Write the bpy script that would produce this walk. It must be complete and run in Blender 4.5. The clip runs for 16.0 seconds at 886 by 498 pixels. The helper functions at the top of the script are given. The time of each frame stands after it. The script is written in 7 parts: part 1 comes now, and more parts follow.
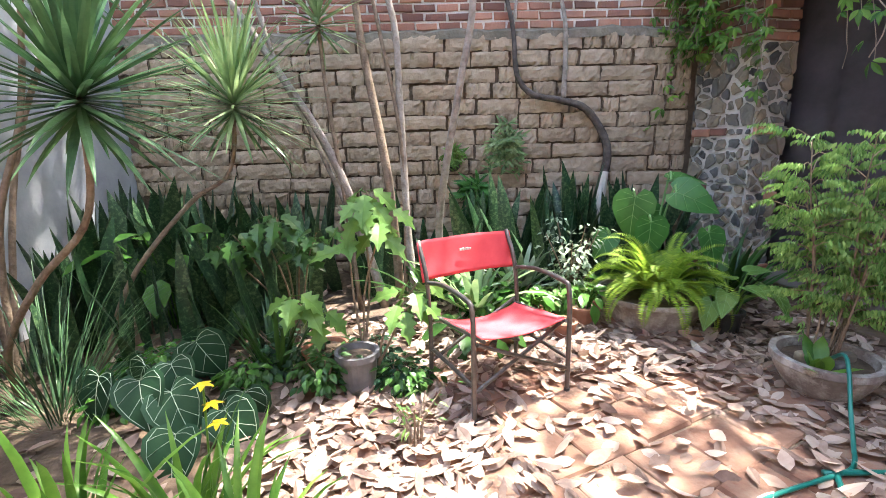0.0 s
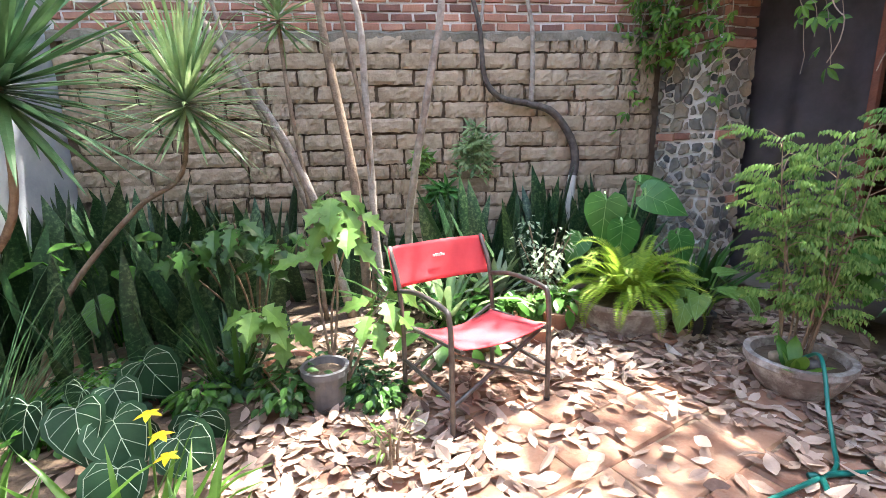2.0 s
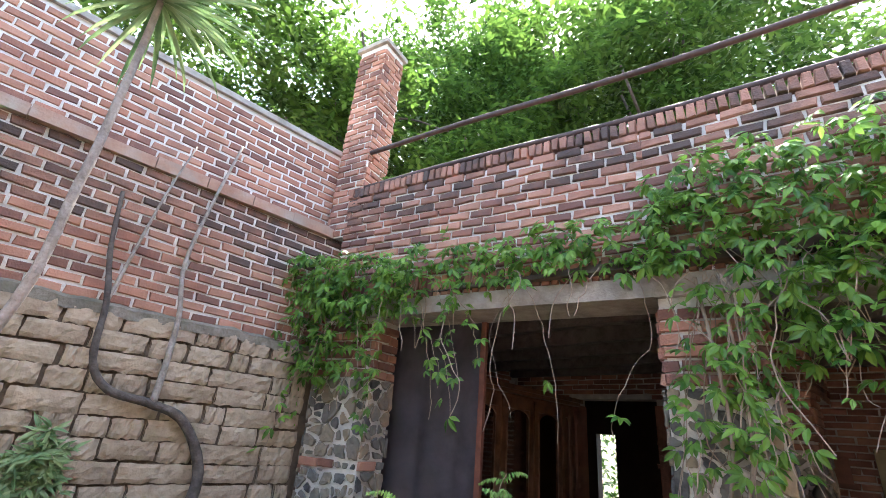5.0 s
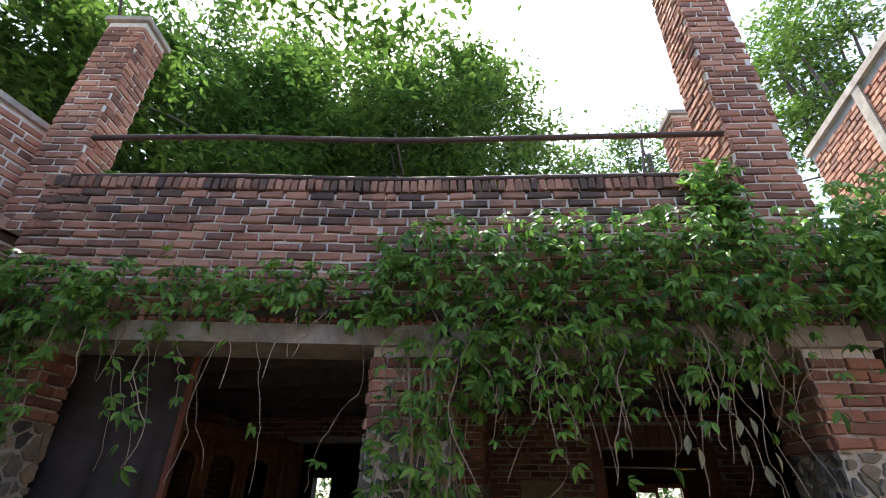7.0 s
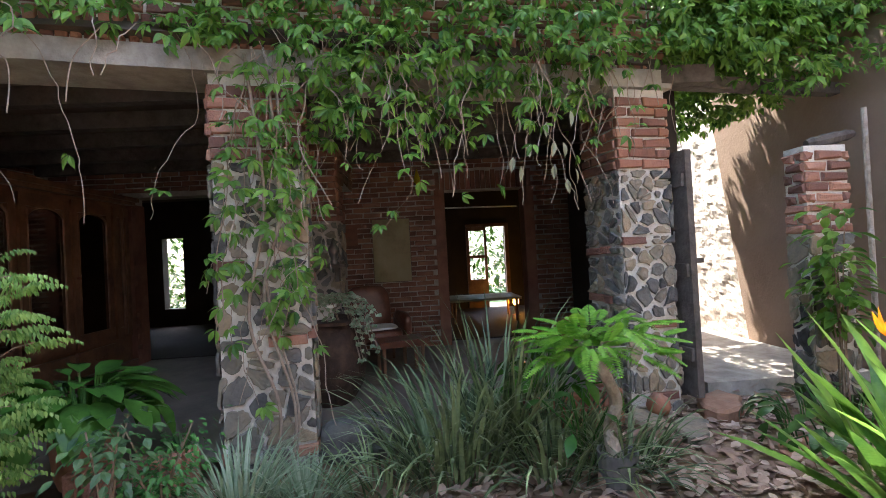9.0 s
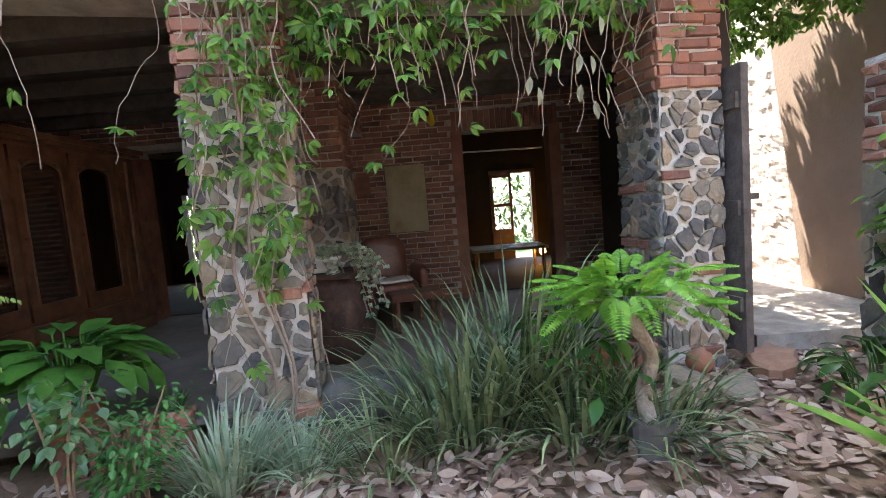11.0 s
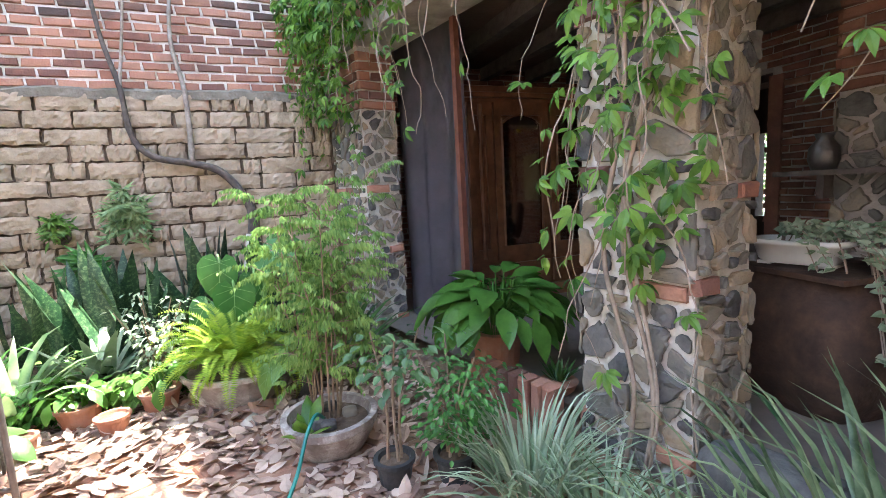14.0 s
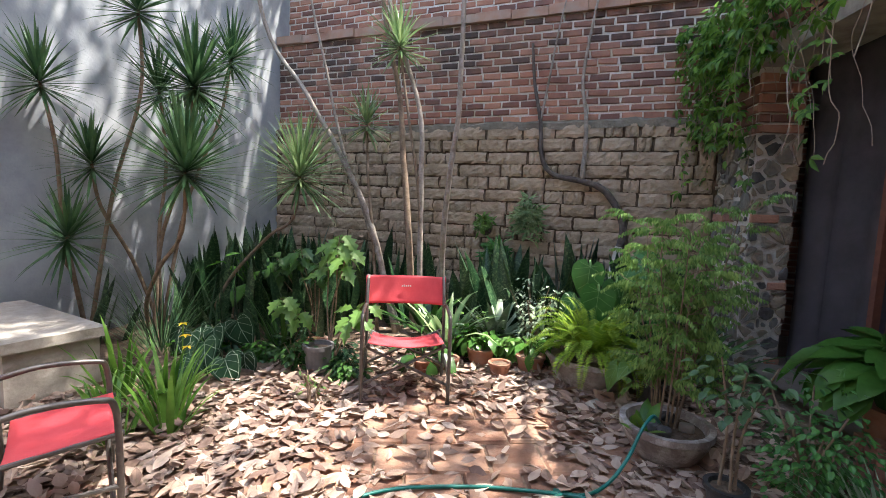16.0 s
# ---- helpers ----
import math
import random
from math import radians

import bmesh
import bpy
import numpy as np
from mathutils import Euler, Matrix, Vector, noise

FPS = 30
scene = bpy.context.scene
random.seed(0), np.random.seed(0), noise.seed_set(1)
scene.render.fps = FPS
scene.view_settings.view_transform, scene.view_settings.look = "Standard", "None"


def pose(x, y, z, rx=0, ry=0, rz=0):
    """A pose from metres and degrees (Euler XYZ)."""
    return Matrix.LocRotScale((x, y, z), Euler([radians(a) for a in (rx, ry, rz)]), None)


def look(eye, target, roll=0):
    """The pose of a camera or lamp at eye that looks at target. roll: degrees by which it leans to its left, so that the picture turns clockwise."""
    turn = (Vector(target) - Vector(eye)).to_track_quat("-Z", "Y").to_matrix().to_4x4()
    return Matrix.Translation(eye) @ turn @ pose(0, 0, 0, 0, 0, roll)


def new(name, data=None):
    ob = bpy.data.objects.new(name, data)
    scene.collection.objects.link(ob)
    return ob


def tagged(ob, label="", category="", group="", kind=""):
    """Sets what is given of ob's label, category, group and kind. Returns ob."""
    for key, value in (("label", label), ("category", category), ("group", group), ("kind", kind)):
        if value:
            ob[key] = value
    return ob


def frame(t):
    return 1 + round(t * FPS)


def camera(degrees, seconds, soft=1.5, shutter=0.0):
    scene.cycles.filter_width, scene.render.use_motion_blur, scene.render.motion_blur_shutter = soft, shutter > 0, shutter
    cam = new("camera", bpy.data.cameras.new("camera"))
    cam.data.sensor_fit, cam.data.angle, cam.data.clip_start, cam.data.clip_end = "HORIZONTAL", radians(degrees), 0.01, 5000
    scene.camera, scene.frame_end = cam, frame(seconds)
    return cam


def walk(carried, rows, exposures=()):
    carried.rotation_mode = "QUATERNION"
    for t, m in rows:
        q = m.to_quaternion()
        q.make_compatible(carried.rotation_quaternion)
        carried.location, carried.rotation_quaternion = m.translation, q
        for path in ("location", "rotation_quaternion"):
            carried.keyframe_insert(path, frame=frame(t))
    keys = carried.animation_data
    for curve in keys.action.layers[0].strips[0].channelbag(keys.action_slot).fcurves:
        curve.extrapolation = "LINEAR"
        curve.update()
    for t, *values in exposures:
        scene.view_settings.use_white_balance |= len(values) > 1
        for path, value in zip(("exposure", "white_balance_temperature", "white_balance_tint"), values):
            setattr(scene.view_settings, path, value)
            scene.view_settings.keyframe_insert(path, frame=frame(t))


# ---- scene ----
cam = camera(87.7, 16.0, soft=0.9)
METRES, EYE, TILT, LEAN, TURN = 3.85, 1.3, 0.0, 0.0, -0.6
ROWS = [
    (0.0, 0.0, 0.0, 0.0, -0.3, -13.22, 1.29),
    (0.5, 0.0011, 0.0006, -0.0001, -1.75, -13.38, 1.31),
    (1.0, 0.0005, 0.0043, -0.0022, -3.23, -13.33, 1.1),
    (1.5, -0.0144, 0.0128, -0.0022, -4.31, -13.11, 0.99),
    (2.0, -0.0115, 0.0312, -0.0082, -4.84, -12.49, 1.1),
    (2.5, 0.0126, 0.0888, -0.0069, -5.48, -12.03, 0.86),
    (3.0, 0.0206, 0.123, -0.0008, -8.14, -11.16, 0.34),
    (3.5, 0.0229, 0.1521, 0.0015, -15.06, -7.29, -1.17),
    (4.0, 0.0257, 0.1635, 0.0072, -24.61, 0.73, -3.92),
    (4.5, 0.0304, 0.1528, 0.0438, -35.55, 13.07, -5.19),
    (5.0, 0.043, 0.1478, 0.071, -45.16, 22.45, -4.68),
    (7.5, 0.0566, 0.0935, 0.0758, -81.06, 24.3, 0.52),
    (8.0, 0.07, 0.0903, 0.0576, -85.64, 16.66, 1.31),
    (8.5, 0.0796, 0.0959, 0.04, -90.57, 8.35, 1.79),
    (9.0, 0.0595, 0.1025, 0.0066, -92.53, 0.64, 3.11),
    (9.5, 0.0599, 0.1095, -0.0057, -90.96, -3.09, 4.32),
    (12.0, 0.2661, 0.0091, -0.0142, -85.86, -7.08, 4.47),
    (12.5, 0.3233, -0.0103, -0.0072, -74.42, -6.01, 4.04),
    (13.0, 0.3966, 0.0051, -0.0146, -58.02, -5.81, 3.95),
    (13.5, 0.43, 0.0037, -0.0095, -39.15, -6.69, 3.63),
    (14.0, 0.4544, -0.0387, -0.0025, -20.49, -7.39, 3.17),
    (14.5, 0.4447, -0.0762, -0.0025, -7.51, -7.8, 1.57),
    (15.0, 0.4227, -0.1145, -0.0062, 4.84, -6.85, 0.29),
    (15.5, 0.4206, -0.1412, 0.0034, 16.24, -5.84, -1.35),
    (16.0, 0.44, -0.1496, 0.0061, 22.7, -5.36, -2.34),
]
walk(cam, [(t, pose(0, 0, EYE, TILT, LEAN, TURN) @ pose(METRES * x, METRES * y, METRES * z, 90 + pitch, roll, yaw)) for t, x, y, z, yaw, pitch, roll in ROWS],
     [(0, 3.45), (2.5, 3.6), (3.5, 3.8), (4.5, 3.85), (5, 3.55), (7.5, 2.15), (8, 2.35), (8.5, 2.95), (9.5, 3.55), (12, 4.1), (12.5, 4.35), (13.5, 4.65), (14, 4.2), (14.5, 3.85), (15.5, 3.05), (16, 2.58)])

# ---- world and sun ----
SUN_ELEV, SUN_AZ = 67.0, -30.0   # azimuth: degrees from +x towards -y
world = bpy.data.worlds.new("sky")
scene.world = world
world.use_nodes = True
wn, wl = world.node_tree.nodes, world.node_tree.links
sky = wn.new("ShaderNodeTexSky")
sky.sky_type, sky.sun_disc = "NISHITA", False
sky.sun_elevation, sky.sun_rotation = radians(SUN_ELEV), radians(90 + SUN_AZ)
sky.air_density, sky.dust_density = 1.0, 2.5
wn["Background"].inputs[1].default_value = 0.15
wl.new(sky.outputs[0], wn["Background"].inputs[0])
sun_data = bpy.data.lights.new("sun", "SUN")
sun_data.energy, sun_data.angle, sun_data.color = 2.75, radians(0.6), (1.0, 0.95, 0.86)
sun = new("sun", sun_data)
to_sun = Vector((math.cos(radians(SUN_ELEV)) * math.cos(radians(SUN_AZ)), -math.cos(radians(SUN_ELEV)) * math.sin(radians(SUN_AZ)), math.sin(radians(SUN_ELEV))))
sun.matrix_world = look(to_sun * 30, (0, 0, 0))


# ---- materials ----
def material(name, colours, scale=6.0, rough=0.8, bump=0.3, bump_scale=40.0, vary=0.0, spread=0.5, metal=0.0, through_light=0.0,
             stain=None, stain_scale=1.2, stain_amount=0.5, island=False, spec=0.5):
    """Procedural surface: a ramp of colours over two noises, with fine relief, a value shift from piece to piece and large stains."""
    m = bpy.data.materials.new(name)
    m.use_nodes = True
    n, l = m.node_tree.nodes, m.node_tree.links
    b = n["Principled BSDF"]
    b.inputs["Roughness"].default_value, b.inputs["Metallic"].default_value = rough, metal
    b.inputs["Specular IOR Level"].default_value = spec
    tc = n.new("ShaderNodeTexCoord")
    geo = n.new("ShaderNodeNewGeometry")
    co = geo.outputs["Position"]
    n1 = n.new("ShaderNodeTexNoise")
    n1.inputs["Scale"].default_value, n1.inputs["Detail"].default_value, n1.inputs["Roughness"].default_value = scale, 6.0, 0.65
    l.new(co, n1.inputs["Vector"])
    ramp = n.new("ShaderNodeValToRGB")
    el = ramp.color_ramp.elements
    while len(el) < len(colours):
        el.new(0.5)
    for k, c in enumerate(colours):
        el[k].position = 0.5 + spread * (k / max(1, len(colours) - 1) - 0.5)
        el[k].color = (*c, 1)
    src = n1.outputs["Fac"]
    if vary:
        info = n.new("ShaderNodeNewGeometry") if island else n.new("ShaderNodeObjectInfo")
        mix = n.new("ShaderNodeMath")
        mix.operation = "MULTIPLY_ADD"
        sub = n.new("ShaderNodeMath")
        sub.operation = "SUBTRACT"
        l.new(info.outputs["Random Per Island" if island else "Random"], sub.inputs[0])
        sub.inputs[1].default_value = 0.5
        l.new(sub.outputs[0], mix.inputs[0])
        mix.inputs[1].default_value = vary
        l.new(src, mix.inputs[2])
        src = mix.outputs[0]
    l.new(src, ramp.inputs["Fac"])
    col = ramp.outputs["Color"]
    if stain:
        n2 = n.new("ShaderNodeTexNoise")
        n2.inputs["Scale"].default_value, n2.inputs["Detail"].default_value, n2.inputs["Roughness"].default_value = stain_scale, 7.0, 0.7
        l.new(co, n2.inputs["Vector"])
        r2 = n.new("ShaderNodeMapRange")
        r2.inputs[1].default_value, r2.inputs[2].default_value = 0.48, 0.68
        r2.inputs[4].default_value = stain_amount
        l.new(n2.outputs["Fac"], r2.inputs[0])
        mx = n.new("ShaderNodeMix")
        mx.data_type = "RGBA"
        l.new(r2.outputs[0], mx.inputs["Factor"])
        l.new(col, mx.inputs["A"])
        mx.inputs["B"].default_value = (*stain, 1)
        col = mx.outputs["Result"]
    l.new(col, b.inputs["Base Color"])
    if bump:
        n3 = n.new("ShaderNodeTexNoise")
        n3.inputs["Scale"].default_value, n3.inputs["Detail"].default_value = bump_scale, 5.0
        l.new(co, n3.inputs["Vector"])
        bp = n.new("ShaderNodeBump")
        bp.inputs["Strength"].default_value, bp.inputs["Distance"].default_value = bump, 0.012
        l.new(n3.outputs["Fac"], bp.inputs["Height"])
        l.new(bp.outputs["Normal"], b.inputs["Normal"])
    if through_light:
        tr = n.new("ShaderNodeBsdfTranslucent")
        l.new(col, tr.inputs["Color"])
        ms = n.new("ShaderNodeMixShader")
        ms.inputs[0].default_value = through_light
        l.new(b.outputs[0], ms.inputs[1])
        l.new(tr.outputs[0], ms.inputs[2])
        l.new(ms.outputs[0], n["Material Output"].inputs["Surface"])
    return m


def leaf_material(name, dark, light, rough=0.38, through_light=0.35, scale=9.0, mid=None):
    cols = [dark, mid, light] if mid else [dark, light]
    return material(name, cols, scale=scale, rough=rough, bump=0.12, bump_scale=60, vary=0.5, island=True, spread=0.7, through_light=through_light, spec=0.32)


ADOBE = material("adobe", [(0.29, 0.215, 0.148), (0.41, 0.315, 0.222), (0.5, 0.395, 0.295)], 9, 0.95, 1.0, 30, vary=0.2, stain=(0.22, 0.165, 0.115), stain_amount=0.55, stain_scale=2.2)
MUD = material("mud_mortar", [(0.1, 0.072, 0.05), (0.19, 0.138, 0.096)], 12, 0.95, 0.8, 50)
BRICK = material("red_brick", [(0.19, 0.09, 0.07), (0.37, 0.165, 0.112), (0.49, 0.25, 0.17)], 5, 0.9, 0.6, 70, vary=0.95, spread=0.8, stain=(0.14, 0.09, 0.075), stain_amount=0.5, stain_scale=1.6)
BRICK_J = material("red_brick_far", [(0.19, 0.09, 0.07), (0.37, 0.165, 0.112), (0.49, 0.25, 0.17)], 5, 0.9, 0.6, 70, vary=0.95, island=True, spread=0.8, stain=(0.14, 0.09, 0.075), stain_amount=0.5, stain_scale=1.6)
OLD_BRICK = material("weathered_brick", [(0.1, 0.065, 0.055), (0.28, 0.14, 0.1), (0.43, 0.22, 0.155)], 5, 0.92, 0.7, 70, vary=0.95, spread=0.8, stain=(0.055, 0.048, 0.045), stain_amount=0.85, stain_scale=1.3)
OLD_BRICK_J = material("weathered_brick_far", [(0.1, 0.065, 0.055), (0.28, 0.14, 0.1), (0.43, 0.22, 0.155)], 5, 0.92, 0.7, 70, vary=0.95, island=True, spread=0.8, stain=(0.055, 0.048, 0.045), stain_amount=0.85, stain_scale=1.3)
DARK_BRICK = material("old_dark_brick", [(0.13, 0.06, 0.045), (0.25, 0.11, 0.075), (0.36, 0.18, 0.12)], 5, 0.9, 0.5, 80, vary=0.6, spread=0.8, stain=(0.06, 0.045, 0.04), stain_amount=0.6)
DARK_BRICK_J = material("old_dark_brick_far", [(0.13, 0.06, 0.045), (0.25, 0.11, 0.075), (0.36, 0.18, 0.12)], 5, 0.9, 0.5, 80, vary=0.6, island=True, spread=0.8, stain=(0.06, 0.045, 0.04), stain_amount=0.6)
MORTAR = material("lime_mortar", [(0.55, 0.5, 0.45), (0.72, 0.67, 0.61), (0.8, 0.76, 0.71)], 14, 0.95, 0.9, 45, stain=(0.34, 0.3, 0.255), stain_amount=0.5, stain_scale=3.5)
STONE = material("field_stone", [(0.06, 0.057, 0.057), (0.15, 0.142, 0.133), (0.2, 0.18, 0.15), (0.28, 0.23, 0.172), (0.38, 0.285, 0.19)], 7, 0.9, 0.9, 30, vary=0.9, spread=0.95, stain=(0.12, 0.11, 0.1), stain_amount=0.4, stain_scale=5)
PLASTER = material("grey_plaster", [(0.24, 0.26, 0.29), (0.35, 0.37, 0.4), (0.46, 0.47, 0.49)], 2.2, 0.92, 0.35, 30, stain=(0.26, 0.27, 0.29), stain_amount=0.5, stain_scale=0.9)
BROWN_PLASTER = material("brown_plaster", [(0.22, 0.15, 0.105), (0.28, 0.195, 0.145), (0.33, 0.235, 0.175)], 1.6, 0.92, 0.25, 35, stain=(0.28, 0.18, 0.12), stain_amount=0.4)
WHITEWASH = material("whitewashed_stone", [(0.5, 0.42, 0.36), (0.66, 0.58, 0.52), (0.75, 0.7, 0.65)], 7, 0.95, 1.0, 16, stain=(0.45, 0.36, 0.3), stain_amount=0.5, stain_scale=4)
CONCRETE = material("weathered_concrete", [(0.24, 0.21, 0.18), (0.38, 0.34, 0.3), (0.5, 0.46, 0.41)], 6, 0.9, 0.4, 45, stain=(0.14, 0.12, 0.1), stain_amount=0.6, stain_scale=2)
LIP = material("mossy_mortar_lip", [(0.12, 0.1, 0.075), (0.22, 0.19, 0.15), (0.36, 0.32, 0.27)], 16, 0.95, 1.0, 40, stain=(0.09, 0.085, 0.06), stain_amount=0.7, stain_scale=4)
LEDGE = material("faded_red_ledge", [(0.3, 0.15, 0.1), (0.42, 0.25, 0.18), (0.45, 0.36, 0.3)], 4, 0.9, 0.4, 45, stain=(0.3, 0.27, 0.23), stain_amount=0.8, stain_scale=1.5)
SOIL = material("soil", [(0.05, 0.035, 0.025), (0.11, 0.075, 0.05), (0.18, 0.125, 0.085)], 12, 0.95, 0.9, 40)
EARTH = material("earth_ground", [(0.13, 0.085, 0.055), (0.22, 0.15, 0.1), (0.3, 0.21, 0.15)], 7, 0.95, 0.8, 30)
TILE = material("terracotta_paver", [(0.18, 0.085, 0.055), (0.27, 0.14, 0.09), (0.36, 0.205, 0.135)], 6, 0.85, 0.4, 50, vary=0.5, stain=(0.24, 0.18, 0.14), stain_amount=0.7, stain_scale=5)
DRY = material("dry_leaf", [(0.15, 0.09, 0.07), (0.35, 0.24, 0.185), (0.5, 0.39, 0.32)], 8, 0.75, 0.3, 60, vary=1.0, island=True, spread=0.9, through_light=0.1)
CANVAS = material("red_canvas", [(0.6, 0.05, 0.065), (0.74, 0.1, 0.115)], 5, 0.75, 0.25, 300, through_light=0.12)
STEEL = material("dark_steel_tube", [(0.09, 0.083, 0.08), (0.17, 0.155, 0.145)], 20, 0.42, 0.15, 60, metal=0.6, stain=(0.12, 0.08, 0.06), stain_amount=0.5, stain_scale=9)
RUST = material("rusty_steel", [(0.13, 0.045, 0.03), (0.24, 0.09, 0.055)], 18, 0.7, 0.3, 70, metal=0.2)
PIPE = material("dark_painted_pipe", [(0.045, 0.03, 0.028), (0.1, 0.06, 0.05)], 14, 0.6, 0.2, 60, metal=0.3)
HOSE = material("green_hose", [(0.0, 0.1, 0.085), (0.015, 0.2, 0.16)], 6, 0.35, 0.05, 40)
BARK = material("pale_bark", [(0.2, 0.16, 0.13), (0.34, 0.29, 0.25), (0.45, 0.4, 0.36)], 18, 0.9, 0.8, 60, stain=(0.14, 0.11, 0.09), stain_amount=0.5, stain_scale=6)
BROWN_BARK = material("brown_bark", [(0.11, 0.075, 0.05), (0.23, 0.165, 0.115), (0.32, 0.24, 0.18)], 18, 0.9, 0.8, 60)
DARK_BARK = material("dark_bark", [(0.04, 0.032, 0.03), (0.1, 0.08, 0.07), (0.17, 0.14, 0.12)], 15, 0.9, 0.8, 50)
TWIG = material("dry_vine_twig", [(0.2, 0.145, 0.11), (0.42, 0.33, 0.26)], 20, 0.9, 0.4, 60)
WOOD = material("dark_carved_wood", [(0.08, 0.034, 0.018), (0.18, 0.08, 0.04), (0.26, 0.12, 0.065)], 7, 0.4, 0.2, 50)
GREY_WOOD = material("weathered_wood", [(0.05, 0.042, 0.037), (0.11, 0.09, 0.08), (0.16, 0.13, 0.115)], 9, 0.85, 0.6, 40)
LEATHER = material("brown_leather", [(0.08, 0.025, 0.015), (0.17, 0.06, 0.035)], 8, 0.35, 0.3, 30)
CREAM = material("cream_cloth", [(0.5, 0.46, 0.41), (0.68, 0.64, 0.58)], 9, 0.9, 0.3, 90)
CERAMIC = material("white_glazed_ceramic", [(0.68, 0.66, 0.6), (0.8, 0.78, 0.74)], 6, 0.2, 0.03, 30)
CLAY = material("terracotta_pot", [(0.25, 0.1, 0.06), (0.4, 0.18, 0.11)], 9, 0.8, 0.3, 50, stain=(0.3, 0.24, 0.2), stain_amount=0.4, stain_scale=8)
CEMENT_POT = material("worn_cement_pot", [(0.13, 0.1, 0.09), (0.25, 0.21, 0.19), (0.4, 0.36, 0.33)], 6, 0.9, 0.5, 50, stain=(0.62, 0.58, 0.54), stain_amount=0.75, stain_scale=9)
BLACK_POT = material("black_nursery_plastic", [(0.015, 0.016, 0.018), (0.045, 0.047, 0.05)], 9, 0.5, 0.1, 40, stain=(0.16, 0.15, 0.14), stain_amount=0.35, stain_scale=7)
GREY_BAG = material("grey_nursery_bag", [(0.09, 0.09, 0.095), (0.2, 0.19, 0.19)], 9, 0.5, 0.3, 25)
CANVAS_OLD = material("aged_canvas_painting", [(0.2, 0.16, 0.085), (0.35, 0.29, 0.17), (0.42, 0.36, 0.24)], 3, 0.8, 0.2, 60)
CEIL = material("dark_plank_ceiling", [(0.06, 0.042, 0.032), (0.12, 0.085, 0.065)], 5, 0.85, 0.4, 30)
FLOOR_IN = material("worn_veranda_floor", [(0.12, 0.095, 0.075), (0.2, 0.16, 0.13), (0.25, 0.2, 0.165)], 3, 0.7, 0.25, 30, stain=(0.13, 0.1, 0.08), stain_amount=0.5)
SCREEN = material("grey_shade_cloth", [(0.065, 0.056, 0.064), (0.14, 0.122, 0.134)], 4, 0.8, 0.2, 60, through_light=0.25)
sn, sl = SCREEN.node_tree.nodes, SCREEN.node_tree.links
clear, weave = sn.new("ShaderNodeBsdfTransparent"), sn.new("ShaderNodeMixShader")
cloth_out = sn["Material Output"].inputs["Surface"]
sl.new(cloth_out.links[0].from_socket, weave.inputs[1])
sl.new(clear.outputs[0], weave.inputs[2])
weave.inputs[0].default_value = 0.2
sl.new(weave.outputs[0], cloth_out)
# Also colours the sheet that stands in for shade on the rear floor.
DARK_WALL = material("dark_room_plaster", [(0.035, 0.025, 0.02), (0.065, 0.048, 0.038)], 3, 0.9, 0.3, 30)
DARK_MORTAR = material("darker_mortar", [(0.3, 0.25, 0.22), (0.5, 0.43, 0.39)], 12, 0.95, 0.6, 60)
GARDEN = leaf_material("garden_foliage", (0.02, 0.055, 0.01), (0.075, 0.15, 0.02), 0.5)
L_SNAKE = material("snake_plant_leaf", [(0.008, 0.026, 0.012), (0.02, 0.06, 0.024), (0.13, 0.2, 0.09)], 42, 0.36, 0.1, 60, vary=0.1, island=False, spread=0.42, through_light=0.03, spec=0.4)
L_VINE = leaf_material("creeper_leaf", (0.035, 0.12, 0.025), (0.27, 0.47, 0.085), 0.3, 0.48, 5)
L_TREE = leaf_material("tree_leaf", (0.022, 0.06, 0.012), (0.14, 0.25, 0.045), 0.36, 0.45, 3)
L_HOLLY = leaf_material("lobed_leaf", (0.06, 0.15, 0.035), (0.22, 0.38, 0.09), 0.4, 0.4)
L_DARK = leaf_material("dark_glossy_leaf", (0.018, 0.06, 0.015), (0.07, 0.16, 0.035), 0.28, 0.22)
L_LILY = leaf_material("broad_glossy_leaf", (0.025, 0.085, 0.018), (0.1, 0.24, 0.04), 0.25, 0.28)
L_EAR = leaf_material("elephant_ear_leaf", (0.025, 0.1, 0.025), (0.08, 0.23, 0.05), 0.35, 0.22)
L_FERN = leaf_material("bright_fern_leaf", (0.15, 0.29, 0.03), (0.4, 0.53, 0.07), 0.5, 0.45)
L_BAMBOO = leaf_material("feathery_leaf", (0.07, 0.18, 0.04), (0.3, 0.46, 0.13), 0.42, 0.4)
L_GRASS = leaf_material("grey_green_blade", (0.014, 0.04, 0.015), (0.34, 0.43, 0.22), 0.3, 0.15)
L_PALE = leaf_material("striped_pale_blade", (0.14, 0.23, 0.12), (0.48, 0.55, 0.4), 0.4, 0.25)
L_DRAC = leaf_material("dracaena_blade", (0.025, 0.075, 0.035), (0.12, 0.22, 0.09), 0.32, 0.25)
# Lighter copy of L_DRAC, with sunlight put into its greens.
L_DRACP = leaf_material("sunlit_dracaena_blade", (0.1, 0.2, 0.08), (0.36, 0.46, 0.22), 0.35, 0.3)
L_IRIS = leaf_material("fresh_iris_blade", (0.05, 0.15, 0.022), (0.2, 0.37, 0.06), 0.33, 0.35)
L_ANTH = leaf_material("velvet_leaf", (0.012, 0.045, 0.022), (0.03, 0.085, 0.035), 0.5, 0.1)
VEIN = material("pale_leaf_vein", [(0.35, 0.45, 0.32), (0.5, 0.58, 0.45)], 9, 0.5, 0)
L_STREL = leaf_material("stiff_paddle_leaf", (0.03, 0.1, 0.02), (0.2, 0.36, 0.06), 0.3, 0.25)
